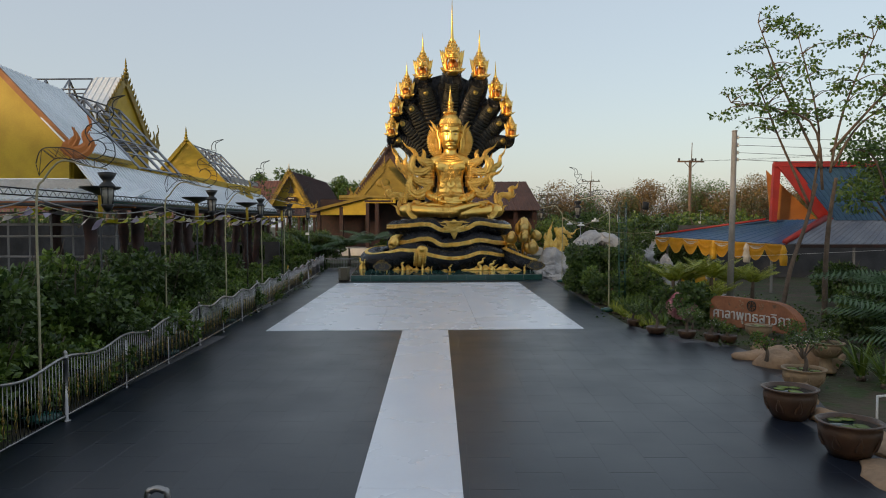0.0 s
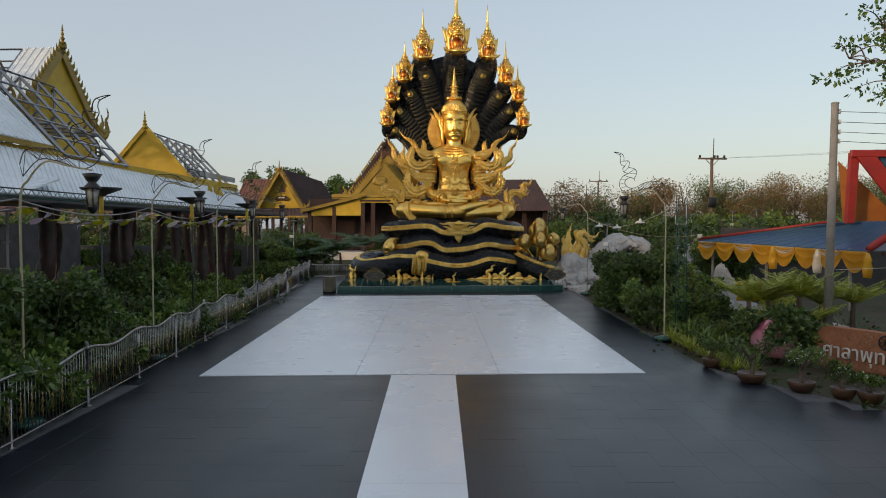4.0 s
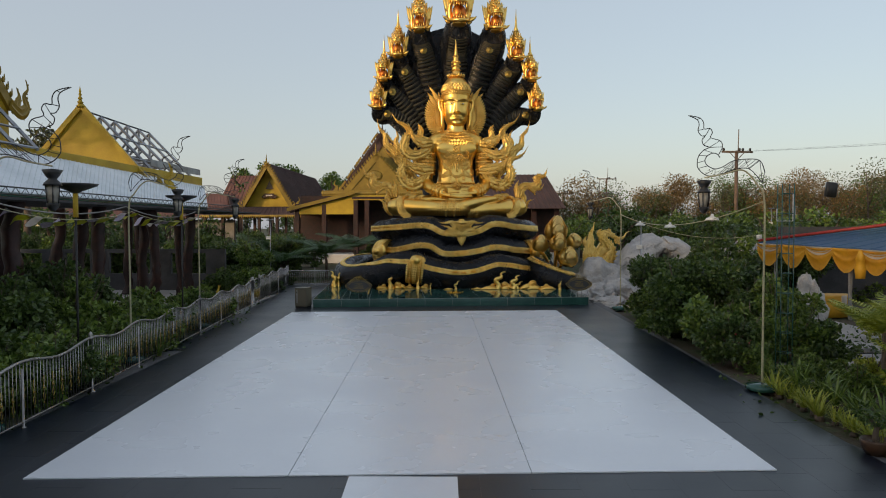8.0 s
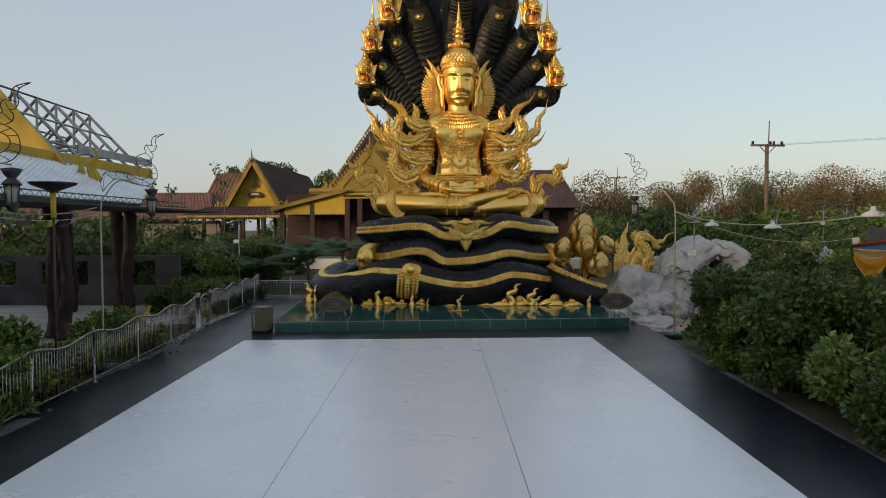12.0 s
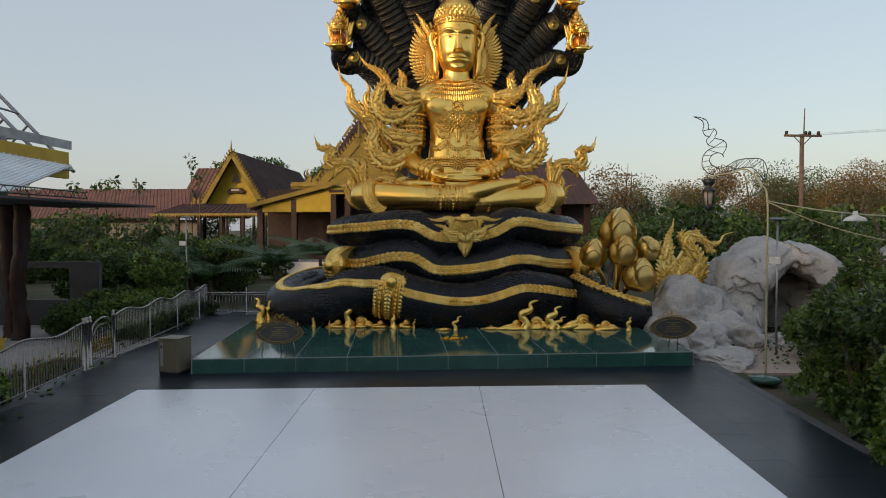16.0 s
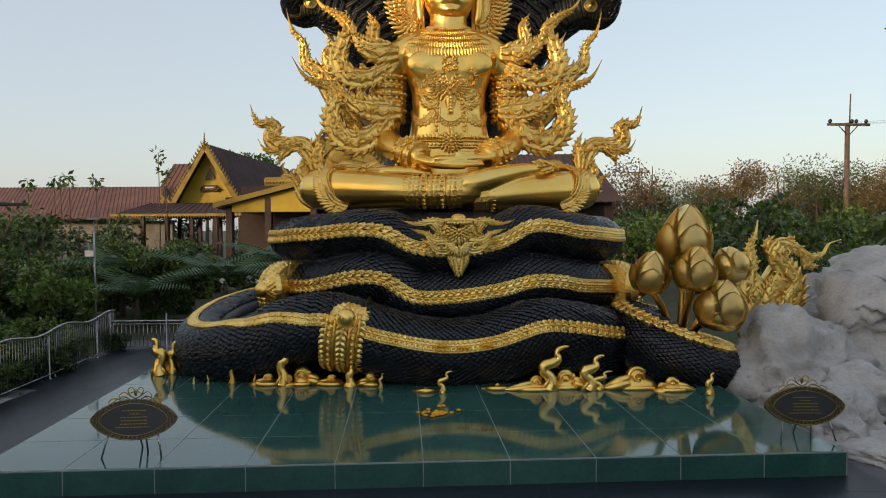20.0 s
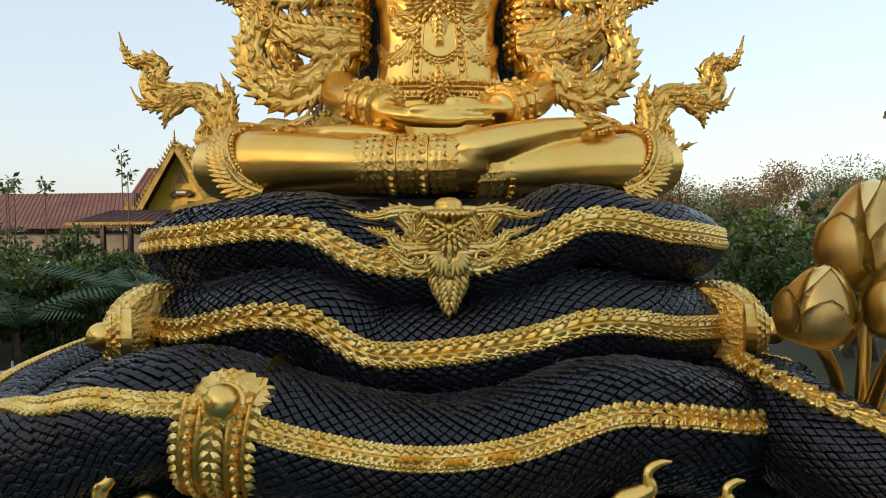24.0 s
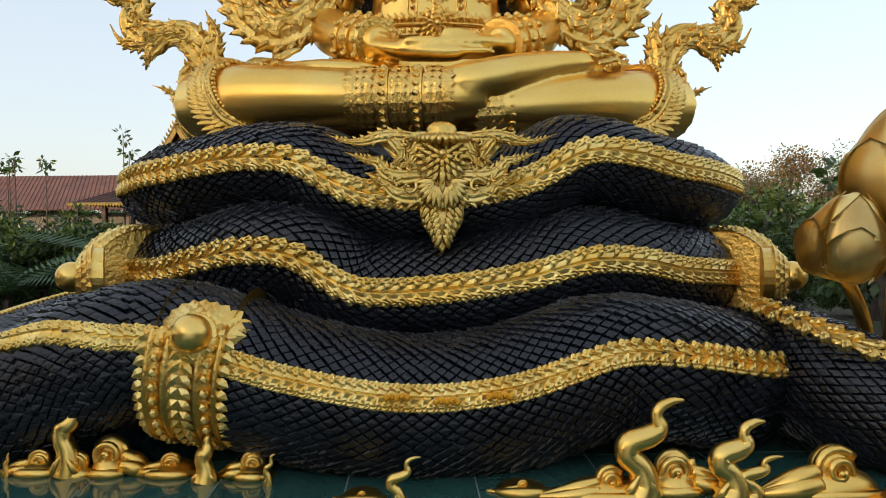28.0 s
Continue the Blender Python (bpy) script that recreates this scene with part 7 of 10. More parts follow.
# pale metal window grid at the front corner
bm = []
for k in range(8):
    add_bar(bm, (-16.5 + 0.75 * k, 24.2, 0), (-16.5 + 0.75 * k, 24.2, 3.7), 0.03)
for z in (0.6, 1.4, 2.2, 2.9, 3.3, 3.7):
    add_bar(bm, (-16.5, 24.2, z), (-11.2, 24.2, z), 0.03)
frame_of("window_grid", bm, M_CONCRETE, "pale steel window grid")
hall_floor = tagged(part("pavement", box(-19.6, 28, -0.04, 19.2, 46, 0.08), M_PAVING, smooth=False), "pale paved floor of the unfinished hall", "pavement", kind="structure")
tagged(part("path", box(-9.3, 44.5, -0.03, 2.0, 3.2, 0.07), M_PAVING, smooth=False), "pale paved path beyond the gate", "path", kind="structure")
# wooden bench tables under the roof
for x, y in ((-12.8, 27.5), (-13.0, 33.5)):
    b = thing("bench", "low timber bench table on the paving", "bench", "benches", pose(x, y, 0, 0, 0, 12))
    part("top", box(0, 0, 0.55, 2.2, 0.8, 0.07, 0.02), M_WOOD, b)
    for i in (-0.9, 0.9):
        for j in (-0.28, 0.28):
            part("leg", box(i, j, 0.25, 0.08, 0.08, 0.55, 0.01), M_WOOD, b)
naga_boat = thing("ornament", "flat yellow serrated flame ornament leaning by the fence", "ornament", m=pose(-9.2, 38.9, 0.02, 0, 0, 70))
bm = bmesh.new()
flame(bm, [(-0.9, 0, 0.15), (-0.3, 0, 0.35), (0.3, 0, 0.45), (0.8, 0, 0.75), (0.85, 0, 1.0)], 0.3, 0.05, 9, 1)
add_box(bm, 0, 0, 0.07, 1.4, 0.3, 0.14, 0.02)
part("board", bm, M_YELLOW, naga_boat, smooth=False)


# ---- buildings behind ----
def pavilion(name, label, x, y, half, zb, zt, y2, roof, wall, board, finial=1.0):
    """A gabled pavilion: yellow gable to the front, ridge running back."""
    p = thing(name, label, "building")
    gable(p, (x, y, zt), half, zt - zb, 0, wall, board, finial=finial, wide=0.3, hooks=True, deep=1.2)
    for s in (-1, 1):
        c = [(x, y, zt + 0.15), (x, y2, zt + 0.15), (x + s * (half + 0.4), y2, zb - 0.2), (x + s * (half + 0.4), y, zb - 0.2)]
        part("roof", ribbed(bmesh.new(), *(c if s < 0 else [c[1], c[0], c[3], c[2]]), 0.45, 0.05), roof, p, smooth=False)
    return p


sala = pavilion("pavilion", "open pavilion with brown roof and yellow carved gable", -20.3, 86.3, 2.6, 5.35, 9.75, 111, M_BROWN_ROOF, M_YELLOW, M_MUSTARD, 0.8)
bm = ribbed(bmesh.new(), (-24.4, 85.6, 5.25), (-16.2, 85.6, 5.25), (-14.6, 83.6, 4.35), (-26.4, 83.6, 4.35), 0.35, 0.05)
ribbed(bm, (-24.4, 110, 5.25), (-24.4, 85.6, 5.25), (-26.4, 83.6, 4.35), (-26.4, 110, 4.35), 0.6, 0.05)
part("porch_roof", bm, M_BROWN_ROOF, sala, smooth=False)
drop_mesh = finish(flame(bmesh.new(), [(0, 0.05, 0.17), (0, 0, 0), (0, 0.05, -0.17)], 0.13, 0.03), "valance_leaf", M_MUSTARD, False)
for k in range(60):
    part("valance_leaf", drop_mesh, None, sala, m=pose(-26.3 + 0.2 * k, 83.5, 4.25))
for k in range(7):
    part("column", box(-26.0 + 1.85 * k, 84.0, 2.2, 0.3, 0.3, 4.4, 0.02), M_DARKRED, sala, smooth=False)
    part("column", box(-26.0 + 1.85 * k, 95.0, 2.2, 0.3, 0.3, 4.4, 0.02), M_DARKRED, sala, smooth=False)
bm = bmesh.new()
flame(bm, [(-21.3, 87.33, 6.6), (-20.9, 87.28, 6.3), (-20.3, 87.28, 6.25)], 0.3, 0.08, 3)
flame(bm, [(-19.3, 87.33, 6.6), (-19.7, 87.28, 6.3), (-20.3, 87.28, 6.25)], 0.3, 0.08, 3, -1)
add_box(bm, -20.3, 87.33, 6.65, 1.5, 0.1, 0.55, 0.03)
bmesh.ops.scale(bm, vec=(0.7, 1, 0.7), verts=bm.verts, space=Matrix.Translation((20.3, 0, -6.3)))
part("plaque", bm, M_CLAY, sala, "carved brown plaque with an unreadable line", smooth=False)
part("writing", box(-20.3, 87.24, 6.54, 0.7, 0.04, 0.12), M_WHITEWALL, sala, smooth=False)
part("carving", sheet(bmesh.new(), [(-20.7, 87.38, 7.2), (-19.9, 87.38, 7.2), (-20.3, 87.38, 8.1)], 0.06), M_CLAY, sala, smooth=False)
bm = ribbed(bmesh.new(), (-27.8, 98, 9.4), (-20.5, 98, 9.4), (-20.5, 93.5, 5.0), (-28.4, 93.5, 5.0), 0.4, 0.06)
part("cross_roof", bm, M_RED_ROOF, sala, smooth=False)

temple = thing("temple_hall", "temple hall with yellow gable, striped tiered roof and dark red columns", "building")
gable(temple, (-7.4, 75.0, 9.5), 2.8, 3.2, 0, M_MUSTARD, M_MUSTARD, finial=0.8, wide=0.45)
gable(temple, (-7.0, 76.6, 11.7), 3.7, 5.2, 0, M_MUSTARD, M_BROWN_ROOF, finial=0.6, wide=0.75, teeth=True)
for s in (-1, 1):
    for zt, zb, y0, y1, h in ((11.9, 6.3, 76.7, 92, 3.95), (9.6, 6.3, 75.1, 77.5, 2.95)):
        xc = -7.0 if zt > 10 else -7.4
        c = [(xc, y0, zt), (xc, y1, zt), (xc + s * h, y1, zb), (xc + s * h, y0, zb)]
        part("roof", ribbed(bmesh.new(), *(c if s < 0 else [c[1], c[0], c[3], c[2]]), 0.4, 0.05), M_BROWN_ROOF, temple, smooth=False)
    for k in range(5):
        a = Vector((-7.0 + s * (0.4 + 0.72 * k), 76.2, 11.45 - 1.06 * k))
        part("roof_band", add_box(bmesh.new(), 0, 0, 0, 0.95, 0.12, 0.16, 0.02, pose(a.x + s * 0.3, a.y, a.z - 0.3, 0, s * 55, 0)), M_MUSTARD, temple, smooth=False)
part("carving", ball(bmesh.new(), -7.6, 75.1, 7.7, 0.8, 0.1, 0.5, 2), M_MUSTARD, temple)
part("carving", sheet(bmesh.new(), [(-8.2, 75.1, 8.0), (-7.0, 75.1, 8.0), (-7.6, 75.1, 9.0)], 0.08), M_MUSTARD, temple, smooth=False)
part("lintel", box(-7.6, 75.0, 6.15, 9.2, 0.3, 0.5, 0.02), M_MUSTARD, temple, smooth=False)
part("signboard", box(-8.0, 74.8, 5.75, 3.6, 0.08, 0.42, 0.02), M_YELLOW, temple, "yellow board with unreadable dark writing", smooth=False)
part("writing", box(-8.0, 74.74, 5.75, 3.0, 0.04, 0.2), M_DARKRED, temple, smooth=False)
for k in range(46):
    part("valance_leaf", drop_mesh, None, temple, m=pose(-12.1 + 0.2 * k, 74.78, 6.12))
c = [(-9.3, 74.6, 6.2), (-9.3, 79.0, 6.2), (-16.0, 79.0, 4.55), (-15.0, 74.4, 4.55)]
part("wing_roof", ribbed(bmesh.new(), c[0], c[1], c[2], c[3], 0.4, 0.05), M_BROWN_ROOF, temple, smooth=False)
part("wing_fascia", sheet(bmesh.new(), [(-15.2, 74.3, 4.55), (-9.2, 74.3, 6.05), (-9.2, 74.3, 6.35), (-15.2, 74.3, 4.85)], 0.1), M_MUSTARD, temple, smooth=False)
part("wing_wall", sheet(bmesh.new(), [(-14.6, 74.8, 4.3), (-9.2, 74.8, 4.3), (-9.2, 74.8, 6.0), (-14.6, 74.8, 4.65)], 0.1), M_YELLOW, temple, smooth=False)
for x in (-14.4, -12.0, -9.2, -8.2, -4.0, -2.6, 0.5, 3.5, 6.5, 8.5):
    part("column", box(x, 75.0, 3.0, 0.42, 0.42, 6.0 if x > -9.5 and x < -2 else 4.4, 0.03), M_DARKRED, temple, smooth=False)
# added dark sheet: hides the sky and gives the gloom between the columns
part("back_wall", box(-3.0, 79.0, 3.05, 24, 0.3, 6.1), M_DARKRED, temple, smooth=False)
part("floor_plinth", box(-3.0, 77.0, 0.4, 24.5, 6, 0.8, 0.03), M_WHITEWALL, temple, smooth=False)
bm = ribbed(bmesh.new(), (-3, 78.5, 8.0), (7.8, 78.5, 8.0), (9.0, 73.6, 4.75), (-3, 73.6, 4.75), 0.4, 0.05)
part("wing_roof", bm, M_BROWN_ROOF, temple, smooth=False)
part("gable_end", sheet(bmesh.new(), [(7.8, 78.5, 8.0), (9.0, 84, 4.75), (9.0, 73.6, 4.75)], 0.1), M_BROWN_ROOF, temple, smooth=False)

far_house = thing("house", "long low building with a red tile roof and pale walls", "house")
part("roof", ribbed(bmesh.new(), (-70, 97, 7.3), (-27.5, 95, 7.1), (-25.5, 90.5, 4.2), (-70, 91.5, 4.2), 0.35, 0.04), M_RED_ROOF, far_house, smooth=False)
part("roof", sheet(bmesh.new(), [(-27.5, 95, 7.1), (-25.2, 99.5, 4.2), (-25.2, 90.5, 4.2)], 0.1), M_BROWN_ROOF, far_house, smooth=False)
part("wall", box(-48, 93.5, 2.0, 44, 0.3, 4.0), M_CONCRETE, far_house, smooth=False)
for k in range(8):
    part("window", box(-66 + 5.0 * k, 93.3, 2.1, 1.6, 0.12, 1.3, 0.02), M_BLACK, far_house, smooth=False)


# ---- things on the terrace and the platform ----
box_thing = thing("equipment_box", "olive grey steel box on castors beside the platform", "cabinet", m=pose(-5.95, 41.08, 0, 0, 0, -14) @ Matrix.Diagonal((0.86, 0.8, 1, 1)))
part("body", box(0, 0, 0.42, 0.58, 0.62, 0.72, 0.02), M_BOX, box_thing, smooth=False)
part("lid", box(0, 0, 0.79, 0.6, 0.64, 0.03, 0.008), M_BOX, box_thing, smooth=False)
part("plate", box(-0.18, -0.315, 0.45, 0.07, 0.012, 0.52), M_CONCRETE, box_thing, "pale metal strip", smooth=False)
part("lock", box(-0.18, -0.325, 0.62, 0.04, 0.012, 0.06), M_BLACK, box_thing, smooth=False)
part("plinth", box(0, 0, 0.03, 0.54, 0.58, 0.06), M_BLACK, box_thing, smooth=False)


def plaque(u, v, rz):
    """An almond-shaped black plaque with gold edging on a splayed steel stand."""
    p = thing("plaque_stand", "black almond-shaped plaque with gold scroll edge on steel legs", "sign", "plaques", TURN @ pose(u, v, PZ, 0, 0, rz))
    tilt = pose(0, 0, 0.47, -14, 0, 0)
    bm = bmesh.new()
    rim = [(0.56 * math.cos(a), 0.0, 0.27 * math.sin(a) * abs(math.sin(a)) ** 0.35) for a in (2 * math.pi * k / 40 for k in range(40))]
    front, rear = [bm.verts.new(tilt @ Vector((x, -0.02, z))) for x, y, z in rim], [bm.verts.new(tilt @ Vector((x, 0.02, z))) for x, y, z in rim]
    bm.faces.new(front[::-1])
    bm.faces.new(rear)
    for i in range(40):
        j = (i + 1) % 40
        bm.faces.new((front[i], front[j], rear[j], rear[i]))
    board = part("board", bm, M_BLACK, p, smooth=False)
    bm = bmesh.new()
    for f in (0.985, 0.79):
        tube(bm, [(*(tilt @ Vector((x * f, -0.023, z * (f - 0.02)))), 0.006) for x, y, z in rim + rim[:1]], 5, 1)
    for k in range(56):
        a = 2 * math.pi * k / 56
        x, z = 0.56 * math.cos(a), 0.27 * math.sin(a) * abs(math.sin(a)) ** 0.35
        for f, q in ((0.93, 0.016), (0.85, 0.012)):
            c = tilt @ Vector((x * f, -0.022, z * (f - 0.02)))
            curl(bm, c.x, c.y, c.z, q, 0.01, 1 if k % 2 else -1, a + f * 9)
    part("edging", bm, M_BRASS, board, "gold scroll edging")
    bm = bmesh.new()
    for sgn in (-1, 1):
        for path in ([(0.0, 0.27), (0.07, 0.31), (0.15, 0.36), (0.21, 0.31), (0.17, 0.27), (0.13, 0.3)], [(0.05, 0.29), (0.1, 0.38), (0.06, 0.42), (0.02, 0.38), (0.05, 0.35)],
                     [(0.19, 0.25), (0.27, 0.28), (0.34, 0.24), (0.31, 0.2), (0.27, 0.22)], [(0.08, 0.27), (0.16, 0.3), (0.25, 0.25), (0.33, 0.2), (0.42, 0.16)]):
            tube(bm, [(*(tilt @ Vector((sgn * x, 0, z))), 0.009 * (1 - 0.1 * k)) for k, (x, z) in enumerate(path)], 5, 5)
        ball(bm, *(tilt @ Vector((sgn * 0.13, 0, 0.3))), 0.014, sub=1)
        ball(bm, *(tilt @ Vector((sgn * 0.05, 0, 0.35))), 0.013, sub=1)
    ball(bm, *(tilt @ Vector((0, 0, 0.35))), 0.022, 0.012, 0.05, 2)
    part("crest", bm, M_BRASS, board, "gold scroll crest")
    strokes = random.Random(31)
    for k, w in enumerate((0.3, 0.12, 0.34, 0.32, 0.34, 0.46)):
        bm = bmesh.new()
        x = -w / 2
        while x < w / 2:
            n = strokes.uniform(0.018, 0.05)
            add_box(bm, x + n / 2, -0.022, 0.115 - 0.043 * k, n, 0.004, 0.011, 0, tilt)
            x += n + 0.012
        part("writing", bm, M_MUSTARD, board, smooth=False)
    for a, b in (((-0.3, -0.02, 0.36), (-0.38, -0.12, 0.0)), ((0.3, -0.02, 0.36), (0.38, -0.12, 0.0)), ((0.0, 0.05, 0.45), (0.0, 0.32, 0.0)), ((0.12, 0.05, 0.4), (0.14, 0.1, 0.0))):
        part("leg", bar(bmesh.new(), a, b, 0.012, 7), M_STEEL, p)
    return p


plaque(-4.7, -8.4, 2)
plaque(4.5, -8.4, -4)


# golden waves and little figures at the foot of the serpent
def snail(bm, x, y, z, r, turn, start):
    """A rolled scroll: a thick spiral that bulges forward to its eye, on a round back."""
    pts = []
    for k in range(17):
        f = k / 16
        a = start + turn * f * 4.1 * math.pi
        q = r * (0.86 - 0.78 * f)
        pts.append((x + q * math.cos(a), y - r * 0.55 * f, z + q * math.sin(a), r * (0.2 - 0.07 * f)))
    tube(bm, pts, 7, 2)
    ball(bm, x, y + r * 0.2, z, r * 0.95, r * 0.5, r * 0.95, 2)
    return ball(bm, x, y - r * 0.5, z, r * 0.16, sub=1)


def gold_wave(u, v, w, h, turn, extra):
    """A rolled wave with a drawn-out foot; extra adds a smaller roll beside it."""
    bm = bmesh.new()
    r = h * 0.52
    snail(bm, u, v, PZ + h - r, r, turn, 0.6)
    ball(bm, u, v + 0.05, PZ, w * 0.42, 0.22, h * 0.55, 3)
    for g, q in ((0.0, 1.0), (0.05, 0.55)):
        tube(bm, [(u - turn * r * 0.7, v - 0.02 - g, PZ + (h - r) * q, r * 0.3), (u - turn * (r + w * 0.12), v - 0.03 - g, PZ + h * 0.34 * q, r * 0.42), (u - turn * (r + w * 0.3), v - g, PZ + h * 0.16 * q, r * 0.32), (u - turn * (r + w * 0.5), v, PZ + 0.01, 0.012)], 9, 5)
    tube(bm, [(u - w * 0.5, v, PZ + 0.01, 0.02), (u - w * 0.2, v - 0.12, PZ + 0.025, 0.05), (u + w * 0.2, v - 0.13, PZ + 0.025, 0.05), (u + w * 0.5, v, PZ + 0.01, 0.02)], 8, 4)
    if extra:
        e = r * 0.62
        snail(bm, u + turn * (r + e * 0.8), v - 0.05, PZ + e, e, -turn, 2.4)
        ball(bm, u + turn * (r + e), v, PZ, e * 1.6, 0.16, e * 0.8, 2)
    ob = tagged(part("wave_ornament", bm, M_GOLD), "moulded gold wave scrolls on green tiles", "ornament", "gold waves")
    ob.matrix_basis = TURN
    return ob


for u, v, w, h, turn, extra in ((-3.72, -4.3, 0.5, 0.22, 1, False), (-3.06, -4.35, 0.42, 0.36, -1, True), (-2.5, -4.4, 0.55, 0.2, 1, False), (-1.74, -4.5, 0.4, 0.24, 1, False), (-0.72, -5.1, 0.4, 0.07, 1, False),
                                (0.62, -5.0, 0.5, 0.1, 1, False), (1.32, -5.15, 0.95, 0.27, 1, False), (1.9, -5.05, 0.6, 0.36, -1, True), (3.18, -5.2, 0.95, 0.42, 1, False), (3.78, -5.4, 0.6, 0.26, -1, True)):
    gold_wave(u, v, w, h, turn, extra)


def wisp(u, v, h, bend=1.0, fat=1.0, beside=0.0):
    """A flame-like gold splash: a swelling foot, two bends and a hooked tip; beside adds a short one."""
    bm = bmesh.new()
    shape = ((0.0, 0.0, 0.2), (0.05, 0.14, 0.17), (0.0, 0.3, 0.14), (-0.12, 0.42, 0.13), (-0.1, 0.54, 0.13), (0.08, 0.6, 0.125), (0.2, 0.68, 0.1), (0.17, 0.79, 0.07), (0.2, 0.88, 0.06), (0.32, 0.94, 0.045), (0.44, 0.95, 0.015))
    tube(bm, [(bend * x * h, 0.0, z * h, r * h * fat) for x, z, r in shape], 12, 5)
    for sgn in (-1, 1):
        tube(bm, [(sgn * 0.16 * h * fat, -0.02, 0.0, 0.06 * h * fat), (sgn * 0.12 * h * fat, -0.1 * h, 0.12 * h, 0.055 * h * fat), (sgn * 0.02 * h * fat, -0.1 * h, 0.27 * h, 0.012 * h)], 8, 4)
    if beside:
        tube(bm, [((0.25 + x * 0.9) * beside * h, -0.03, z * 0.55 * h, r * 0.6 * h) for x, z, r in shape], 10, 4)
    ob = tagged(part("splash_ornament", bm, M_GOLD), "small gold flame-like splash at the foot of the serpent", "ornament", "gold splashes")
    ob.matrix_basis = TURN @ pose(u, v, PZ)
    return ob


for u, v, h, bend, fat, beside in ((-6.1, -3.25, 0.78, -0.5, 1.1, 0.0), (-5.93, -3.05, 0.68, 0.35, 1.0, 0.0), (-5.18, -4.1, 0.14, 0.3, 0.8, 0.0), (-4.88, -4.2, 0.18, -0.3, 0.7, 0.0), (-4.42, -4.2, 0.44, 0.3, 0.75, 0.0),
                                   (-3.96, -4.4, 0.22, 0.3, 0.7, 0.0), (-3.42, -4.4, 0.78, 0.4, 0.85, 0.0), (-2.13, -4.62, 0.42, 0.3, 1.3, 0.0), (-1.55, -4.75, 0.28, 0.5, 0.7, 0.0), (-0.42, -5.3, 0.42, 1.0, 0.75, 0.0),
                                   (1.55, -5.2, 0.84, 1.0, 0.9, 0.0), (2.28, -5.25, 0.66, 1.0, 1.1, 1.0), (4.32, -5.75, 0.4, 0.5, 1.0, 0.0)):
    wisp(u, v, h, bend, fat, beside)

garland = thing("garland", "loose marigold garlands lying on the green tiles", "flowers", m=TURN)
rng = random.Random(3)
for k in range(26):
    x, y = (rng.gauss(-0.6, 0.13), rng.gauss(-6.7, 0.08)) if k < 20 else (rng.uniform(-1.0, -0.2), rng.uniform(-6.8, -6.2))
    part("marigold", ball(bmesh.new(), x, y, PZ + 0.02, 0.042, 0.05, 0.022, 1), M_MARIGOLD, garland)
for u, v, z in ((-0.52, -4.95, 1.12), (-0.1, -4.95, 1.08), (0.35, -4.95, 1.12)):
    bm = bmesh.new()
    for k in range(5):
        ball(bm, u + 0.045 * k, v, z + 0.012 * (k % 2), 0.035, sub=1)
    part("marigold", bm, M_MARIGOLD, garland)
spot = thing("floodlight", "small black floodlight lying on the rockery step", "lamp", m=TURN @ pose(5.75, -7.5, 0.3, 25, 0, 20))
part("housing", box(0, 0, 0.06, 0.22, 0.09, 0.14, 0.015), M_BLACK, spot)
part("bracket", tube(bmesh.new(), [(-0.13, 0, 0.06, 0.01), (-0.13, 0.05, -0.03, 0.01), (0.13, 0.05, -0.03, 0.01), (0.13, 0, 0.06, 0.01)], 5, 1), M_BLACK, spot)


# ---- rockery ----
def boulder(name, x, y, z, rx, ry, rz, seed, mat, label, rough=0.5, sub=5, turn=0.0):
    bm = bmesh.new()
    bmesh.ops.create_icosphere(bm, subdivisions=sub, radius=1)
    off = Vector((seed * 7.3, seed * 3.1, seed))
    for v in bm.verts:
        d = v.co.normalized()
        crag = 0.5 - abs(noise.noise(d * 2.4 + off * 1.7))
        k = 1 + rough * noise.noise(d * 1.3 + off) + rough * 0.7 * crag + rough * 0.35 * (0.4 - abs(noise.noise(d * 5.5 + off))) + rough * 0.14 * noise.noise(d * 13 + off)
        v.co = Vector((d.x * rx, d.y * ry, max(d.z, -0.5) * rz)) * k
    ob = tagged(part(name, bm, mat), label, "rock")
    ob.matrix_basis = pose(x, y, z, 0, 0, turn)
    return ob


boulder("rock", 6.75, 46.8, 0.2, 1.15, 1.3, 1.1, 3, M_ROCK, "pale grey moulded rock behind the platform")
boulder("rock", 6.2, 44.4, 0.05, 0.75, 1.3, 0.55, 5, M_ROCK, "low pale grey rock beside the platform")
boulder("rock", 7.5, 45.4, 0.05, 0.7, 0.8, 0.6, 8, M_ROCK, "pale grey moulded rock beside the platform")
boulder("rock", 6.5, 42.9, 0.0, 0.6, 0.9, 0.22, 9, M_ROCK, "flat grey rock at the corner of the terrace")
boulder("rock", 8.9, 45.0, 0.0, 0.5, 0.4, 0.3, 10, M_ROCK, "low grey rock before the cave")
tagged(part("path", box(9.2, 44.2, -0.035, 5.2, 6.0, 0.06), M_SAND, smooth=False), "pinkish sandy path to the cave", "path", kind="structure")
tagged(part("path", box(10.4, 33.2, -0.035, 5.4, 9.0, 0.06), M_PAVING, smooth=False), "pale paved garden path by the awning", "path", kind="structure")
for x, y in ((8.3, 30.2), (8.9, 31.6), (9.6, 30.6), (8.2, 32.8), (9.9, 32.4), (10.6, 31.2)):
    tagged(part("stepping_slab", box(x, y, 0.01, 0.9, 0.62, 0.035, 0.006), M_SLATE, smooth=False), "dark slate stepping slab laid in pale paving", "paving slab", "stepping slabs")
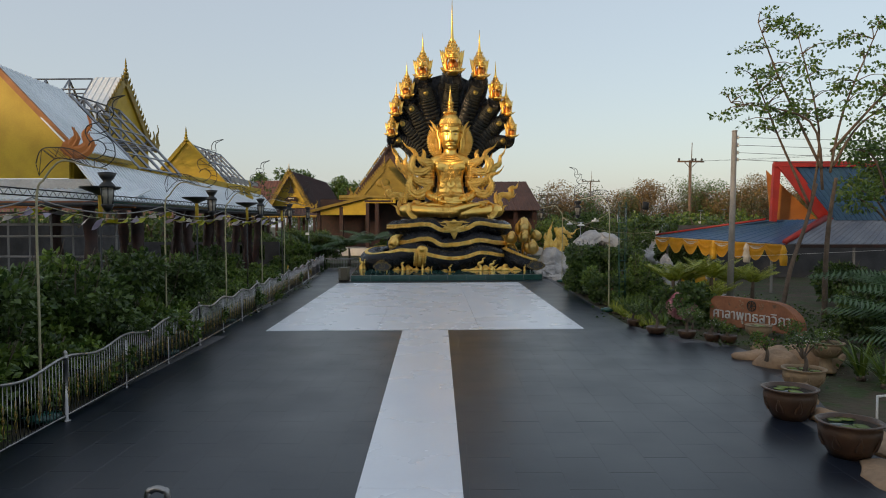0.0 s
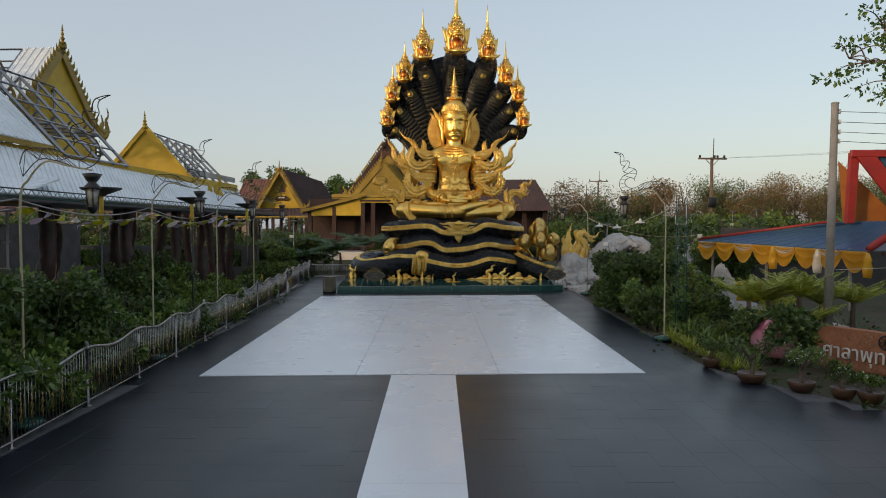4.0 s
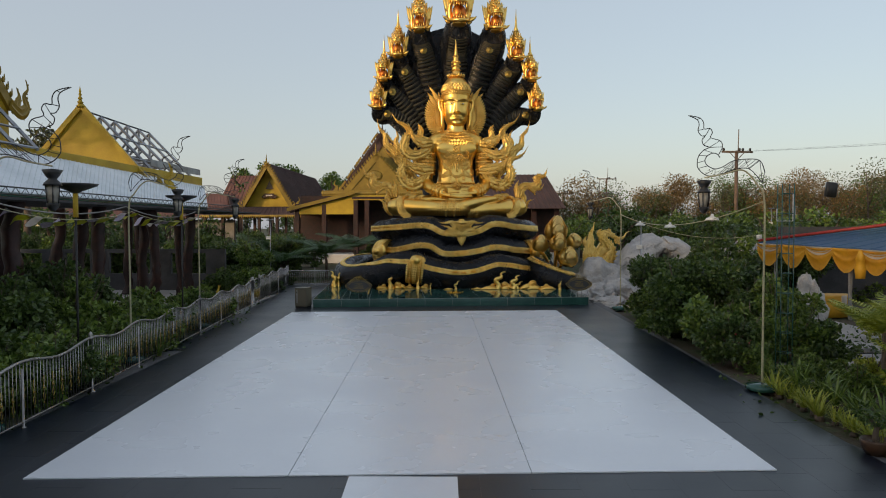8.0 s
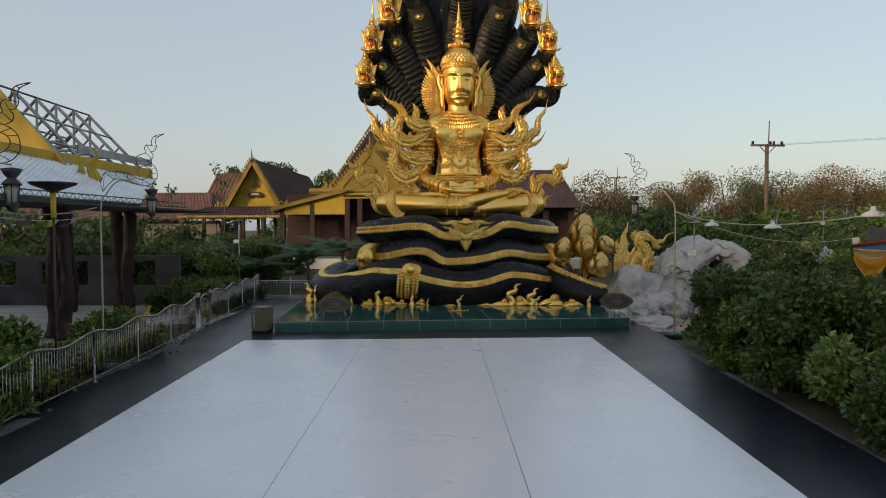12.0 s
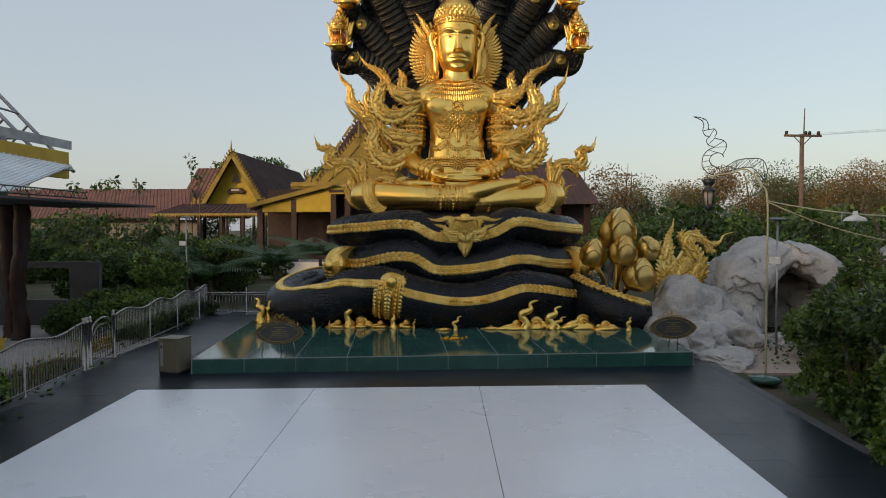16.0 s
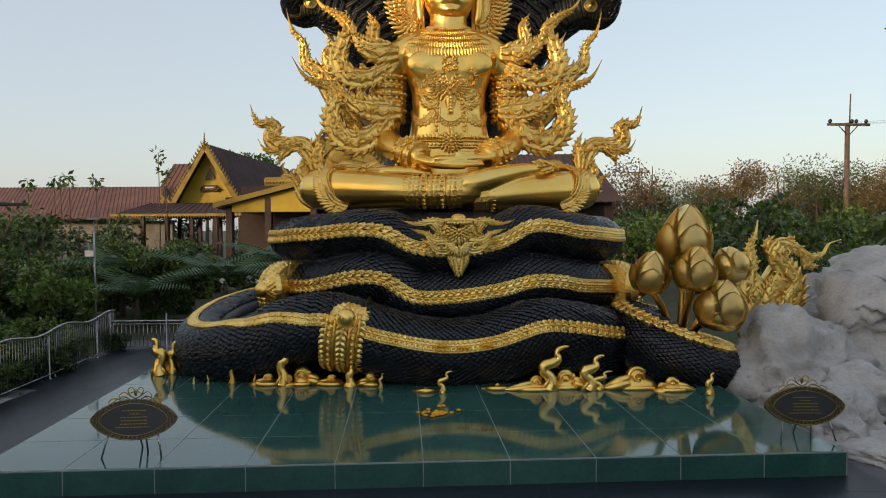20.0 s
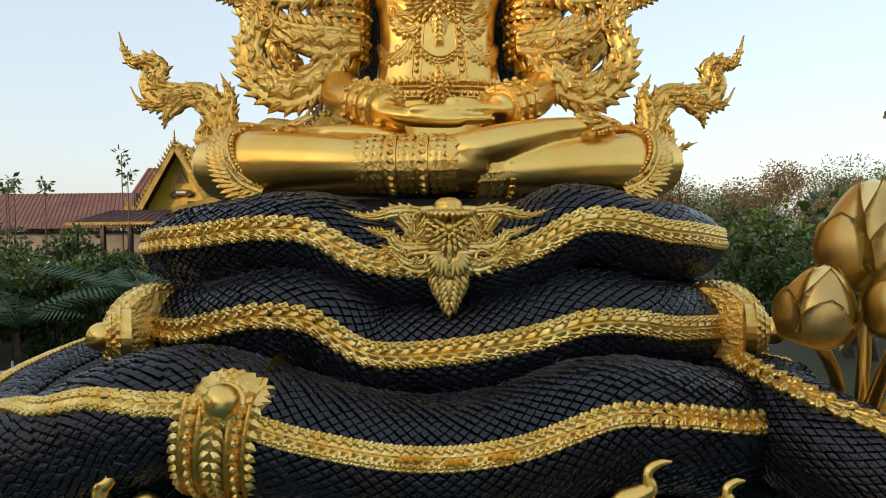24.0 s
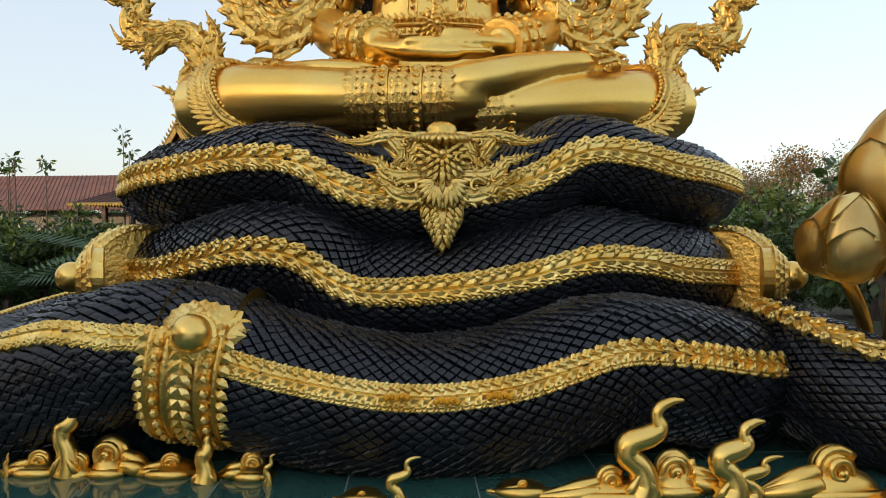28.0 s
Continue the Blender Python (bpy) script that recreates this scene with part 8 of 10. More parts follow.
# the cave: a thick arch of rock
bm = bmesh.new()
tube(bm, [(8.1, 46.7, -0.2, 0.85), (8.2, 46.8, 0.7, 0.72), (8.5, 46.9, 1.4, 0.6), (9.2, 47.1, 1.98, 0.46), (10.2, 47.2, 2.12, 0.42), (11.1, 47.1, 1.6, 0.5), (11.6, 47.0, 0.8, 0.6), (11.8, 46.9, -0.2, 0.75)], 44, 14)
for v in bm.verts:
    q = v.co.copy()
    v.co += Vector((0.6, 1, 1)) * (0.45 * noise.noise(q * 0.9) + 0.3 * (0.45 - abs(noise.noise((q.x * 2.0, q.y * 2.0, q.z * 3.2)))) + 0.14 * (0.4 - abs(noise.noise(q * 5.5))) + 0.05 * noise.noise(q * 14))
    if v.co.y > 47:
        v.co.y += (v.co.y - 47) * 3
cave = tagged(part("cave_rock", bm, M_ROCK), "grey artificial rock arch with a dark cave mouth", "rock")
boulder("rock", 9.9, 50.6, 0.6, 1.9, 1.4, 1.3, 11, M_ROCK, "grey rock closing the back of the cave")
boulder("rock", 12.6, 49.5, 0.4, 1.8, 1.3, 1.35, 14, M_ROCK, "large grey moulded rock behind shrubs")
boulder("rock", 15.3, 51.5, 0.5, 1.7, 1.4, 1.45, 17, M_ROCK, "large grey moulded rock behind shrubs")
boulder("rock", 11.4, 45.6, 0.1, 0.9, 0.8, 0.8, 19, M_ROCK, "grey moulded rock among shrubs")
boulder("rock", 10.2, 33.6, 0.4, 0.45, 0.4, 1.05, 22, M_ROCK, "upright grey rock by the awning")

# ---- awning with swagged cloth, and the red-gabled building ----
house = thing("awning_house", "open-sided building with blue sheet roof and red gable frame", "building")
A, B, C, D = Vector((11.7, 40.6, 2.62)), Vector((15.7, 33.6, 2.35)), Vector((18.4, 35.2, 3.5)), Vector((16.0, 36.4, 3.46))
part("awning_roof", ribbed(bmesh.new(), D, C, B, A, 0.22, 0.025), M_BLUE_ROOF, house, "deep blue ribbed sheet roof", smooth=False)
part("awning_roof", ribbed(bmesh.new(), C, (30, 35.2, 3.5), (30, 33.2, 2.3), B, 0.25, 0.025), M_GREY_ROOF, house, "weathered grey-blue sheet roof", smooth=False)
part("ridge_cap", tube(bmesh.new(), [(*(A + Vector((0, 0, 0.06))), 0.06), (*(D + Vector((0, 0, 0.06))), 0.06)], 6, 1), M_RED, house)
part("hip_cap", tube(bmesh.new(), [(*(B + Vector((0, 0, 0.07))), 0.14), (*(C + Vector((0, 0, 0.07))), 0.16)], 6, 1), M_RED, house)
part("gable_panel", sheet(bmesh.new(), [(16.3, 36.5, 3.4), (18.5, 36.2, 3.5), (16.1, 36.6, 6.0)], 0.08), M_ORANGE, house, "orange plank gable panel", smooth=False)
part("gable_frame", sheet(bmesh.new(), [(15.85, 35.4, 3.4), (16.12, 35.4, 3.4), (16.3, 35.4, 6.15), (15.97, 35.4, 6.25)], 0.25), M_RED, house, smooth=False)
part("gable_frame", sheet(bmesh.new(), [(18.2, 35.3, 3.45), (18.9, 35.3, 3.5), (16.9, 35.3, 6.1), (16.1, 35.3, 6.1)], 0.12), M_RED, house, smooth=False)
part("ridge_board", box(23.0, 35.35, 6.2, 14.2, 0.14, 0.28, 0.02), M_RED, house, smooth=False)
part("main_roof", ribbed(bmesh.new(), (16.9, 35.5, 6.1), (30, 35.5, 6.1), (30, 34.9, 3.45), (18.7, 34.9, 3.45), 0.28, 0.035), M_BLUE_ROOF, house, "faded blue ribbed sheet roof", smooth=False)
part("gutter", box(23, 33.2, 2.25, 14, 0.16, 0.14, 0.02), M_DARKRED, house, smooth=False)
# dark sheet that stands in for the dim greenery beyond the awning
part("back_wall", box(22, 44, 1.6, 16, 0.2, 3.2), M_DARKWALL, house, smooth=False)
for x, y in ((12.2, 40.2), (13.6, 37.6), (15.4, 34.3), (19, 33.8), (24, 33.8)):
    part("post", box(x, y, 1.2, 0.1, 0.1, 2.45, 0.01), M_CONCRETE, house, smooth=False)
# cloth swags along the awning's edge
n = 8
for k in range(n):
    a, b = A.lerp(B, k / n), A.lerp(B, (k + 1) / n)
    for tone, mat, lo, hi in (("yellow", M_CLOTH_Y, 0.28, 0.85), ("white", M_CLOTH_W, 0.06, 0.3)):
        if tone == "white" and k % 2:
            continue
        bm = bmesh.new()
        grid = []
        for i in range(13):
            f = i / 12
            dip = 4 * f * (1 - f)
            q = a.lerp(b, f)
            grid.append([bm.verts.new(q + Vector((-0.05 - 0.05 * math.sin(j * 2.2), -0.03, -0.04 - (lo + (hi - lo) * dip) * j / 7 + 0.0))) for j in range(8)])
        for p, q in zip(grid, grid[1:]):
            for j in range(7):
                bm.faces.new((p[j], q[j], q[j + 1], p[j + 1]))
        bmesh.ops.solidify(bm, geom=bm.faces[:], thickness=0.01)
        part("swag", bm, mat, house, tone + " satin swag")
    if k in (3, 5, 7):
        bm = bmesh.new()
        lathe(bm, [(0.05, 0.0), (0.09, -0.1), (0.16, -0.3), (0.12, -0.34), (0.18, -0.6), (0.14, -0.95)], 12, pose(b.x - 0.06, b.y - 0.03, b.z - 0.08), wob=0.15)
        part("tassel", bm, M_CLOTH_Y if k != 5 else M_CLOTH_W, house, "bunched hanging cloth")
table = thing("table", "table covered with gathered yellow cloth under the awning", "table", m=pose(13.4, 38.6, 0, 0, 0, 20))
part("cloth", lathe(bmesh.new(), [(0.9, 0.0), (0.82, 0.4), (0.78, 0.74), (0.76, 0.77), (0.02, 0.78)], 28, sx=1.2, sy=0.6, wob=0.03), M_CLOTH_Y, table)
part("runner", box(0.2, -0.46, 0.42, 0.25, 0.05, 0.7, 0.02), M_CLOTH_W, table)
lampbox = thing("floodlight", "small white floodlight on the awning's corner", "lamp", m=pose(A.x + 0.25, A.y - 0.2, A.z + 0.08))
part("housing", box(0, 0, 0.1, 0.2, 0.1, 0.2, 0.02), M_PLASTIC_W, lampbox)
stand = thing("signboard", "small white notice board leaning by the awning", "sign", m=pose(9.4, 34.2, 0.1, 0, 0, -15))
part("board", add_box(bmesh.new(), 0, 0, 0.55, 0.55, 0.03, 0.8, 0.01, pose(0, 0, 0, 0, 14, 0)), M_PLASTIC_W, stand, smooth=False)
for k in range(4):
    part("writing", add_box(bmesh.new(), 0, -0.02, 0.35 + 0.14 * k, 0.36, 0.008, 0.05, 0, pose(0, 0, 0, 0, 14, 0)), M_CONCRETE, stand, smooth=False)

# ---- poles and wires ----
p = thing("utility_pole", "concrete utility pole with insulators beside palms", "pole")
part("pole", tube(bmesh.new(), [(10.3, 26.1, -0.1, 0.13), (10.4, 26.1, 6.6, 0.095)], 8, 1), M_CONCRETE, p)
part("cap", box(10.4, 26.1, 6.62, 0.16, 0.16, 0.06, 0.01), M_CONCRETE, p)
for k, z in enumerate((6.4, 6.12, 5.85, 5.6)):
    part("insulator", lathe(bmesh.new(), [(0.035, 0), (0.05, 0.04), (0.03, 0.08), (0.045, 0.12)], 8, pose(10.52, 26.1, z - 0.06)), M_PLASTIC_W, p)
    part("wire", tube(bmesh.new(), [(*q, 0.008) for q in sag((10.52, 26.1, z), (32, 27.5, z - 0.1 - 0.15 * k), 0.12, 10)], 4, 1), M_BLACK, p)
part("service_wire", tube(bmesh.new(), [(*q, 0.007) for q in sag((10.45, 26.0, 2.1), (30, 28, 3.1), 0.1, 10)], 4, 1), M_PLASTIC_W, p)


def far_pole(x, y, h, label, arm=1.7):
    p = thing("utility_pole", label, "pole", m=pose(x, y, 0, 0, 0, 8))
    part("pole", lathe(bmesh.new(), [(0.22, -0.5), (0.17, h - 2.2)], 10), M_WOOD, p)
    part("mast", lathe(bmesh.new(), [(0.06, h - 2.6), (0.05, h)], 6, pose(-0.12, 0, 0, 0, 1.5, 0)), M_WOOD, p)
    part("crossarm", box(0, -0.15, h - 2.35, 2 * arm, 0.14, 0.2, 0.02), M_WOOD, p)
    for s in (-1, 1):
        part("brace", bar(bmesh.new(), (s * 0.8, -0.1, h - 2.4), (0, -0.1, h - 3.2), 0.04), M_WOOD, p)
    for x2 in (-arm + 0.2, 0.25, 0.6, arm - 0.3):
        part("insulator", lathe(bmesh.new(), [(0.09, 0), (0.13, 0.1), (0.13, 0.22), (0.07, 0.3)], 8, pose(x2, -0.15, h - 2.25)), M_BLACK, p)
    return p


far_pole(28.8, 87.3, 13.25, "timber utility pole with crossarm rising from woodland")
far_pole(31.2, 165, 15.6, "distant timber utility pole with crossarm", 2.2)
far_pole(15.5, 120, 10.5, "distant timber utility pole with crossarm", 1.6)
w = thing("power_line", "thin power lines running from the timber pole", "wire")
for z, o in ((10.95, -1.4), (10.95, 0.3), (10.95, 1.3)):
    part("wire", tube(bmesh.new(), [(*q, 0.007) for q in sag((28.8 + o, 87.3, z), (70 + o, 40, 12.0), 1.0, 12)], 4, 1), M_BLACK, w)

# cable with enamel lamp shades along the terrace, solar lamps
line = thing("lamp_cable", "pale cable strung between arched posts with white shades", "lamp")
for a, b in (((6.15, 27.0, 3.75), (6.28, 40.2, 3.7)), ((6.28, 40.3, 3.7), (12.0, 41.0, 2.9))):
    part("cable", tube(bmesh.new(), [(*q, 0.012) for q in sag(a, b, 0.45, 14)], 5, 1), M_PALE_PAINT, line)
for y, z in ((30.0, 3.42), (33.4, 3.24), (36.8, 3.3)):
    sh = part("shade", lathe(bmesh.new(), [(0.03, 0.12), (0.04, 0.06), (0.13, 0.02), (0.17, -0.03), (0.165, -0.035), (0.11, 0.0), (0.03, 0.03)], 18, pose(6.17, y, z)), M_PLASTIC_W, line, "white enamel lamp shade")
    part("bulb", ball(bmesh.new(), 6.17, y, z - 0.03, 0.04, sub=2), M_GLASS, sh)
lat = thing("light_mast", "thin lattice mast with a black floodlight", "lamp", m=pose(6.75, 27.2, 0))
bm = bmesh.new()
for i, j in ((-0.12, -0.1), (0.12, -0.1), (0.12, 0.1), (-0.12, 0.1)):
    bar(bm, (i, j, 0), (i, j, 4.1), 0.011, 5)
for k in range(10):
    z = 0.3 + 0.4 * k
    for q in (((-0.12, -0.1, z), (0.12, -0.1, z)), ((0.12, -0.1, z), (0.12, 0.1, z)), ((-0.12, 0.1, z), (0.12, 0.1, z))):
        bar(bm, *q, 0.007, 4)
part("lattice", bm, M_GREEN, lat)
part("bracket", tube(bmesh.new(), [(-0.2, -0.05, 3.6, 0.012), (-0.2, -0.05, 3.35, 0.012), (0.12, -0.05, 3.35, 0.012), (0.12, -0.05, 3.9, 0.012)], 5, 1), M_PLASTIC_W, lat)
part("floodlight", add_box(bmesh.new(), 0.28, -0.1, 4.05, 0.22, 0.1, 0.3, 0.02, pose(0, 0, 0, 0, 8, 0)), M_BLACK, lat)
for x, y, z in ((7.9, 43.5, 2.35), (-10.8, 53.0, 2.6), (21.5, 62.0, 3.4), (25.0, 66, 3.6), (17.0, 58.0, 3.1)):
    s = thing("solar_lamp", "slim solar lamp with a small white panel", "lamp", "solar lamps", pose(x, y, 0))
    part("post", lathe(bmesh.new(), [(0.03, 0), (0.025, z + 1.0)], 8), M_STEEL_DULL, s)
    part("panel", add_box(bmesh.new(), 0, 0, 0, 0.4, 0.25, 0.03, 0.005, pose(0, 0, z + 1.02, 12, 0, 0)), M_BLACK, s, smooth=False)
    part("lamp_head", box(-0.1, -0.1, z, 0.26, 0.06, 0.18, 0.01), M_PLASTIC_W, s, smooth=False)

# ---- carved stone sign, pots, lotus ----
sign = thing("stone_sign", "carved red sandstone slab sign with white lettering and wheel emblem", "sign", m=pose(9.45, 21.7, 0, 0, 0, -62))
bm = bmesh.new()
outline = [(-1.55, 0.05), (-1.6, 0.5), (-1.52, 0.95), (-0.9, 1.0), (-0.1, 1.0), (0.7, 0.98), (1.15, 0.85), (1.5, 0.55), (1.6, 0.1)]
pts = [(p.x, p.y) for p in spline([Vector((*q, 0)) for q in outline], 4)]
fr2, re2 = [], []
for x, z in pts:
    fr2.append(bm.verts.new((x, -0.17 + 0.02 * noise.noise((x * 3, z * 3, 0)), z)))
    re2.append(bm.verts.new((x * 0.98, 0.2, z * 0.98)))
bm.faces.new(fr2[::-1])
bm.faces.new(re2)
for i in range(len(pts)):
    j = (i + 1) % len(pts)
    bm.faces.new((fr2[i], fr2[j], re2[j], re2[i]))
bmesh.ops.bevel(bm, geom=[e for e in bm.edges if all(v in fr2 for v in e.verts)], offset=0.04, segments=2, affect="EDGES")
slab = part("slab", bm, M_ORANGE_ROCK, sign, smooth=False)
text = bpy.data.curves.new("lettering", "FONT")
text.body, text.size, text.extrude, text.align_x, text.align_y = "ศาลาพุทธสาวิกา", 0.44, 0.014, "CENTER", "CENTER"
lett = new("lettering", text)
lett.parent, lett.matrix_basis = sign, pose(-0.05, -0.2, 0.46, 90, 0, 0)
text.materials.append(M_PLASTIC_W)
wheel = bmesh.new()
tube(wheel, [(0.15 * math.cos(a), -0.2, 0.8 + 0.15 * math.sin(a), 0.018) for a in (2 * math.pi * k / 20 for k in range(21))], 5, 1)
for k in range(8):
    a = k * math.pi / 4
    bar(wheel, (0, -0.2, 0.8), (0.15 * math.cos(a), -0.2, 0.8 + 0.15 * math.sin(a)), 0.012, 4)
part("wheel_emblem", wheel, M_BLACK, sign)
for s in (-1, 1):
    wv = bmesh.new()
    for k in range(4):
        curl(wv, s * (0.32 + 0.08 * (k % 2)), -0.2, 0.72 + 0.06 * k, 0.05, 0.02, s, k)
    part("emblem_leaf", wv, M_TAN_ROCK, sign)

pink = thing("pink_lotus", "large pink painted lotus bud among shrubs", "sculpture")
lotus(7.9, 23.75, 0.62, 0.5, 1.0, (4, -3), pink, "bud", M_PINK)


def bowl(x, y, r, h, mat, label, foot=False, plants=6, seed=0):
    """A wide glazed bowl with a wavy rim, filled with water and floating leaves."""
    b = thing("water_bowl", label, "pot", "water bowls", pose(x, y, 0.0, 0, 0, seed * 40))
    z0 = 0.0
    if foot:
        part("foot", lathe(bmesh.new(), [(r * 0.6, 0), (r * 0.62, 0.05), (r * 0.38, 0.12), (r * 0.36, 0.3), (r * 0.5, 0.36)], 22), mat, b)
        z0 = 0.34
    prof = [(r * 0.6, z0), (r * 0.78, z0 + h * 0.25), (r * 0.95, z0 + h * 0.6), (r * 0.97, z0 + h * 0.8), (r * 0.92, z0 + h * 0.88), (r * 1.04, z0 + h * 0.96), (r * 1.05, z0 + h), (r * 0.92, z0 + h), (r * 0.88, z0 + h * 0.9), (r * 0.85, z0 + h * 0.82)]
    part("bowl", lathe(bmesh.new(), prof, 36, wob=0.012 if not foot else 0.0), mat, b)
    part("water", lathe(bmesh.new(), [(r * 0.9, z0 + h * 0.86), (r * 0.9, z0 + h * 0.88)], 30), M_WATER, b)
    rr = random.Random(seed)
    for k in range(plants):
        a, d = rr.uniform(0, 6.28), r * rr.uniform(0.15, 0.7)
        part("pad", lathe(bmesh.new(), [(0.09 * rr.uniform(0.7, 1.2), 0), (0.1, 0.008), (0.02, 0.012)], 10, pose(d * math.cos(a), d * math.sin(a), z0 + h * 0.885)), L_MID, b)
    bm = bmesh.new()
    for k in range(8):
        a = k * math.pi / 4
        flame(bm, [(0.80 * r * math.cos(a), 0.80 * r * math.sin(a), z0 + h * 0.28), (0.93 * r * math.cos(a), 0.93 * r * math.sin(a), z0 + h * 0.5), (0.98 * r * math.cos(a), 0.98 * r * math.sin(a), z0 + h * 0.7)], r * 0.14, 0.02, lift=(math.cos(a), math.sin(a), 0))
    part("relief", bm, mat, b)
    return b


bowl(5.92, 12.25, 0.43, 0.52, M_CLAY, "wide brown glazed bowl of water with floating pads", seed=1)
bowl(5.82, 10.3, 0.42, 0.5, M_CLAY, "wide brown glazed bowl of water with floating pads", seed=2)
bowl(7.2, 14.33, 0.4, 0.42, M_TAN_CLAY, "tan stoneware bowl of water with trailing plant", seed=3)
bowl(8.51, 15.95, 0.36, 0.32, M_TAN_CLAY, "tan pedestal bowl filled with water plants", True, seed=4)
bowl(8.24, 18.75, 0.33, 0.3, M_TAN_CLAY, "tan pedestal bowl filled with water plants", True, seed=5)
for i, (x, y, z, rx, ry, rz) in enumerate(((7.9, 17.5, 0.02, 0.75, 0.35, 0.2), (7.75, 16.6, 0.05, 0.45, 0.4, 0.3), (6.6, 13.4, 0.05, 0.3, 0.35, 0.3), (6.45, 12.1, 0.03, 0.25, 0.25, 0.14), (6.0, 9.2, 0.02, 0.5, 0.7, 0.1), (6.5, 11.0, 0.02, 0.4, 0.9, 0.1), (8.6, 17.0, 0.1, 0.8, 0.6, 0.35))):
    boulder("stone", x, y, z, rx, ry, rz, 30 + i, M_TAN_ROCK, "tan flat stone at the edge of the terrace", 0.3, 3)
rail = thing("handrail", "white painted tube handrail beside the bowls", "railing")
part("rail", tube(bmesh.new(), [(6.75, 11.2, 0.02, 0.022), (6.75, 11.2, 0.62, 0.022), (7.9, 11.4, 0.68, 0.022), (7.9, 11.4, 0.02, 0.022)], 8, 1), M_PLASTIC_W, rail)
part("rail", bar(bmesh.new(), (7.4, 11.3, 0.36), (7.9, 11.4, 0.38), 0.018), M_PLASTIC_W, rail)
pl = thing("planter", "square dark planter with a small shrub", "pot", m=pose(6.15, 9.2, 0))
part("pot", lathe(bmesh.new(), [(0.2, 0), (0.28, 0.4), (0.3, 0.42), (0.26, 0.42), (0.25, 0.36)], 4), M_BLACK, pl, smooth=False)
hoop = thing("hoop", "polished steel handle standing at the terrace's edge", "handle", m=pose(-2.37, 6.43, -0.05))
part("hoop", tube(bmesh.new(), [(-0.1, 0, 0.0, 0.03), (-0.1, 0, 0.9, 0.03), (-0.06, 0, 1.02, 0.03), (0.04, 0, 1.02, 0.03), (0.08, 0, 0.9, 0.03), (0.08, 0, 0.0, 0.03)], 10, 5), M_STEEL, hoop)
for i, (x, y, r) in enumerate(((6.35, 21.4, 0.28), (7.0, 20.6, 0.25), (7.52, 20.05, 0.22), (7.85, 19.73, 0.22), (6.1, 23.0, 0.2))):
    pt = thing("plant_pot", "round brown clay pot at the terrace's edge", "pot", "plant pots", pose(x, y, 0))
    part("pot", lathe(bmesh.new(), [(r * 0.7, 0), (r, 0.12), (r * 1.05, 0.2), (r * 1.0, 0.22), (r * 0.85, 0.18)], 18), M_CLAY, pt)

# the garden's buildings stand a little turned from the terrace
SITE = pose(0.343, 22.438, 0, 0, 0, -0.75) @ pose(-0.338, -22.459, 0)
for ob in list(scene.objects):
    if ob.parent is None and ob.name.split(".")[0] in ("hall", "pavement", "bench", "pavilion", "temple_hall", "house", "awning_house", "table", "signboard", "utility_pole", "power_line", "rock", "cave_rock", "solar_lamp", "lamp_cable"):
        ob.matrix_basis = SITE @ ob.matrix_basis


# ---- plants ----
def leaf_cloud(centres, n, size, seed, long=1.6, droop=0.3, shell=0.55, tight=None):
    """Leaves, each a folded pointed blade, spread through ellipsoids (x, y, z, rx, ry, rz), thickest near their outsides."""
    r = np.random.default_rng(seed)
    c = np.array(centres, float)
    weight = (c[:, 3] * c[:, 4] * c[:, 5]) ** 0.67
    which = r.choice(len(c), n, p=weight / weight.sum())
    d = r.normal(size=(n, 3))
    d /= np.linalg.norm(d, axis=1)[:, None]
    rad = shell + (1 - shell) * r.random(n) ** 0.6
    rad *= 1 + 0.18 * np.sin(d[:, 0] * 5 + which) * np.cos(d[:, 1] * 4 + which * 2)
    p = c[which, :3] + d * c[which, 3:6] * rad[:, None]
    t = d + r.normal(size=(n, 3)) * 0.7
    t[:, 2] -= droop
    t /= np.linalg.norm(t, axis=1)[:, None]
    s = np.cross(t, r.normal(size=(n, 3)))
    s /= np.linalg.norm(s, axis=1)[:, None] + 1e-9
    up = np.cross(s, t)
    k = (size * r.uniform(0.6, 1.3, n))[:, None]
    v = np.stack([p, p + t * k * long * 0.5 + s * k * 0.5 + up * k * 0.12, p + t * k * long, p + t * k * long * 0.5 - s * k * 0.5 + up * k * 0.12], 1).reshape(-1, 3)
    b = np.arange(n) * 4
    f = np.concatenate([np.stack([b, b + 1, b + 2], 1), np.stack([b, b + 2, b + 3], 1)])
    return v, f


def leaf_mesh_of(name, mat, centres, n, size, seed, **kw):
    v, f = leaf_cloud(centres, n, size, seed, **kw)
    me = bpy.data.meshes.new(name)
    me.from_pydata(v.tolist(), [], f.tolist())
    me.materials.append(mat)
    return me


def blobs(n, spread, height, size, seed, low=0.15):
    r = random.Random(seed)
    out = []
    for k in range(n):
        a, d = r.uniform(0, 6.28), spread * r.random() ** 0.5
        z = low + (height - low) * r.random() ** 0.8 * (1 - 0.35 * d / max(spread, 0.01))
        s = size * r.uniform(0.6, 1.2)
        out.append((d * math.cos(a), d * math.sin(a), z, s, s, s * 0.8))
    return out


def twigs(bm, height, spread, n, seed, r0=0.02):
    r = random.Random(seed)
    for k in range(n):
        a = r.uniform(0, 6.28)
        q = Vector((math.cos(a), math.sin(a), 0)) * spread * r.uniform(0.3, 0.9)
        tube(bm, [(0.04 * math.cos(a), 0.04 * math.sin(a), -0.05, r0), (q.x * 0.4, q.y * 0.4, height * 0.45, r0 * 0.7), (q.x, q.y, height * r.uniform(0.75, 1.0), r0 * 0.3)], 5, 3)
    return bm


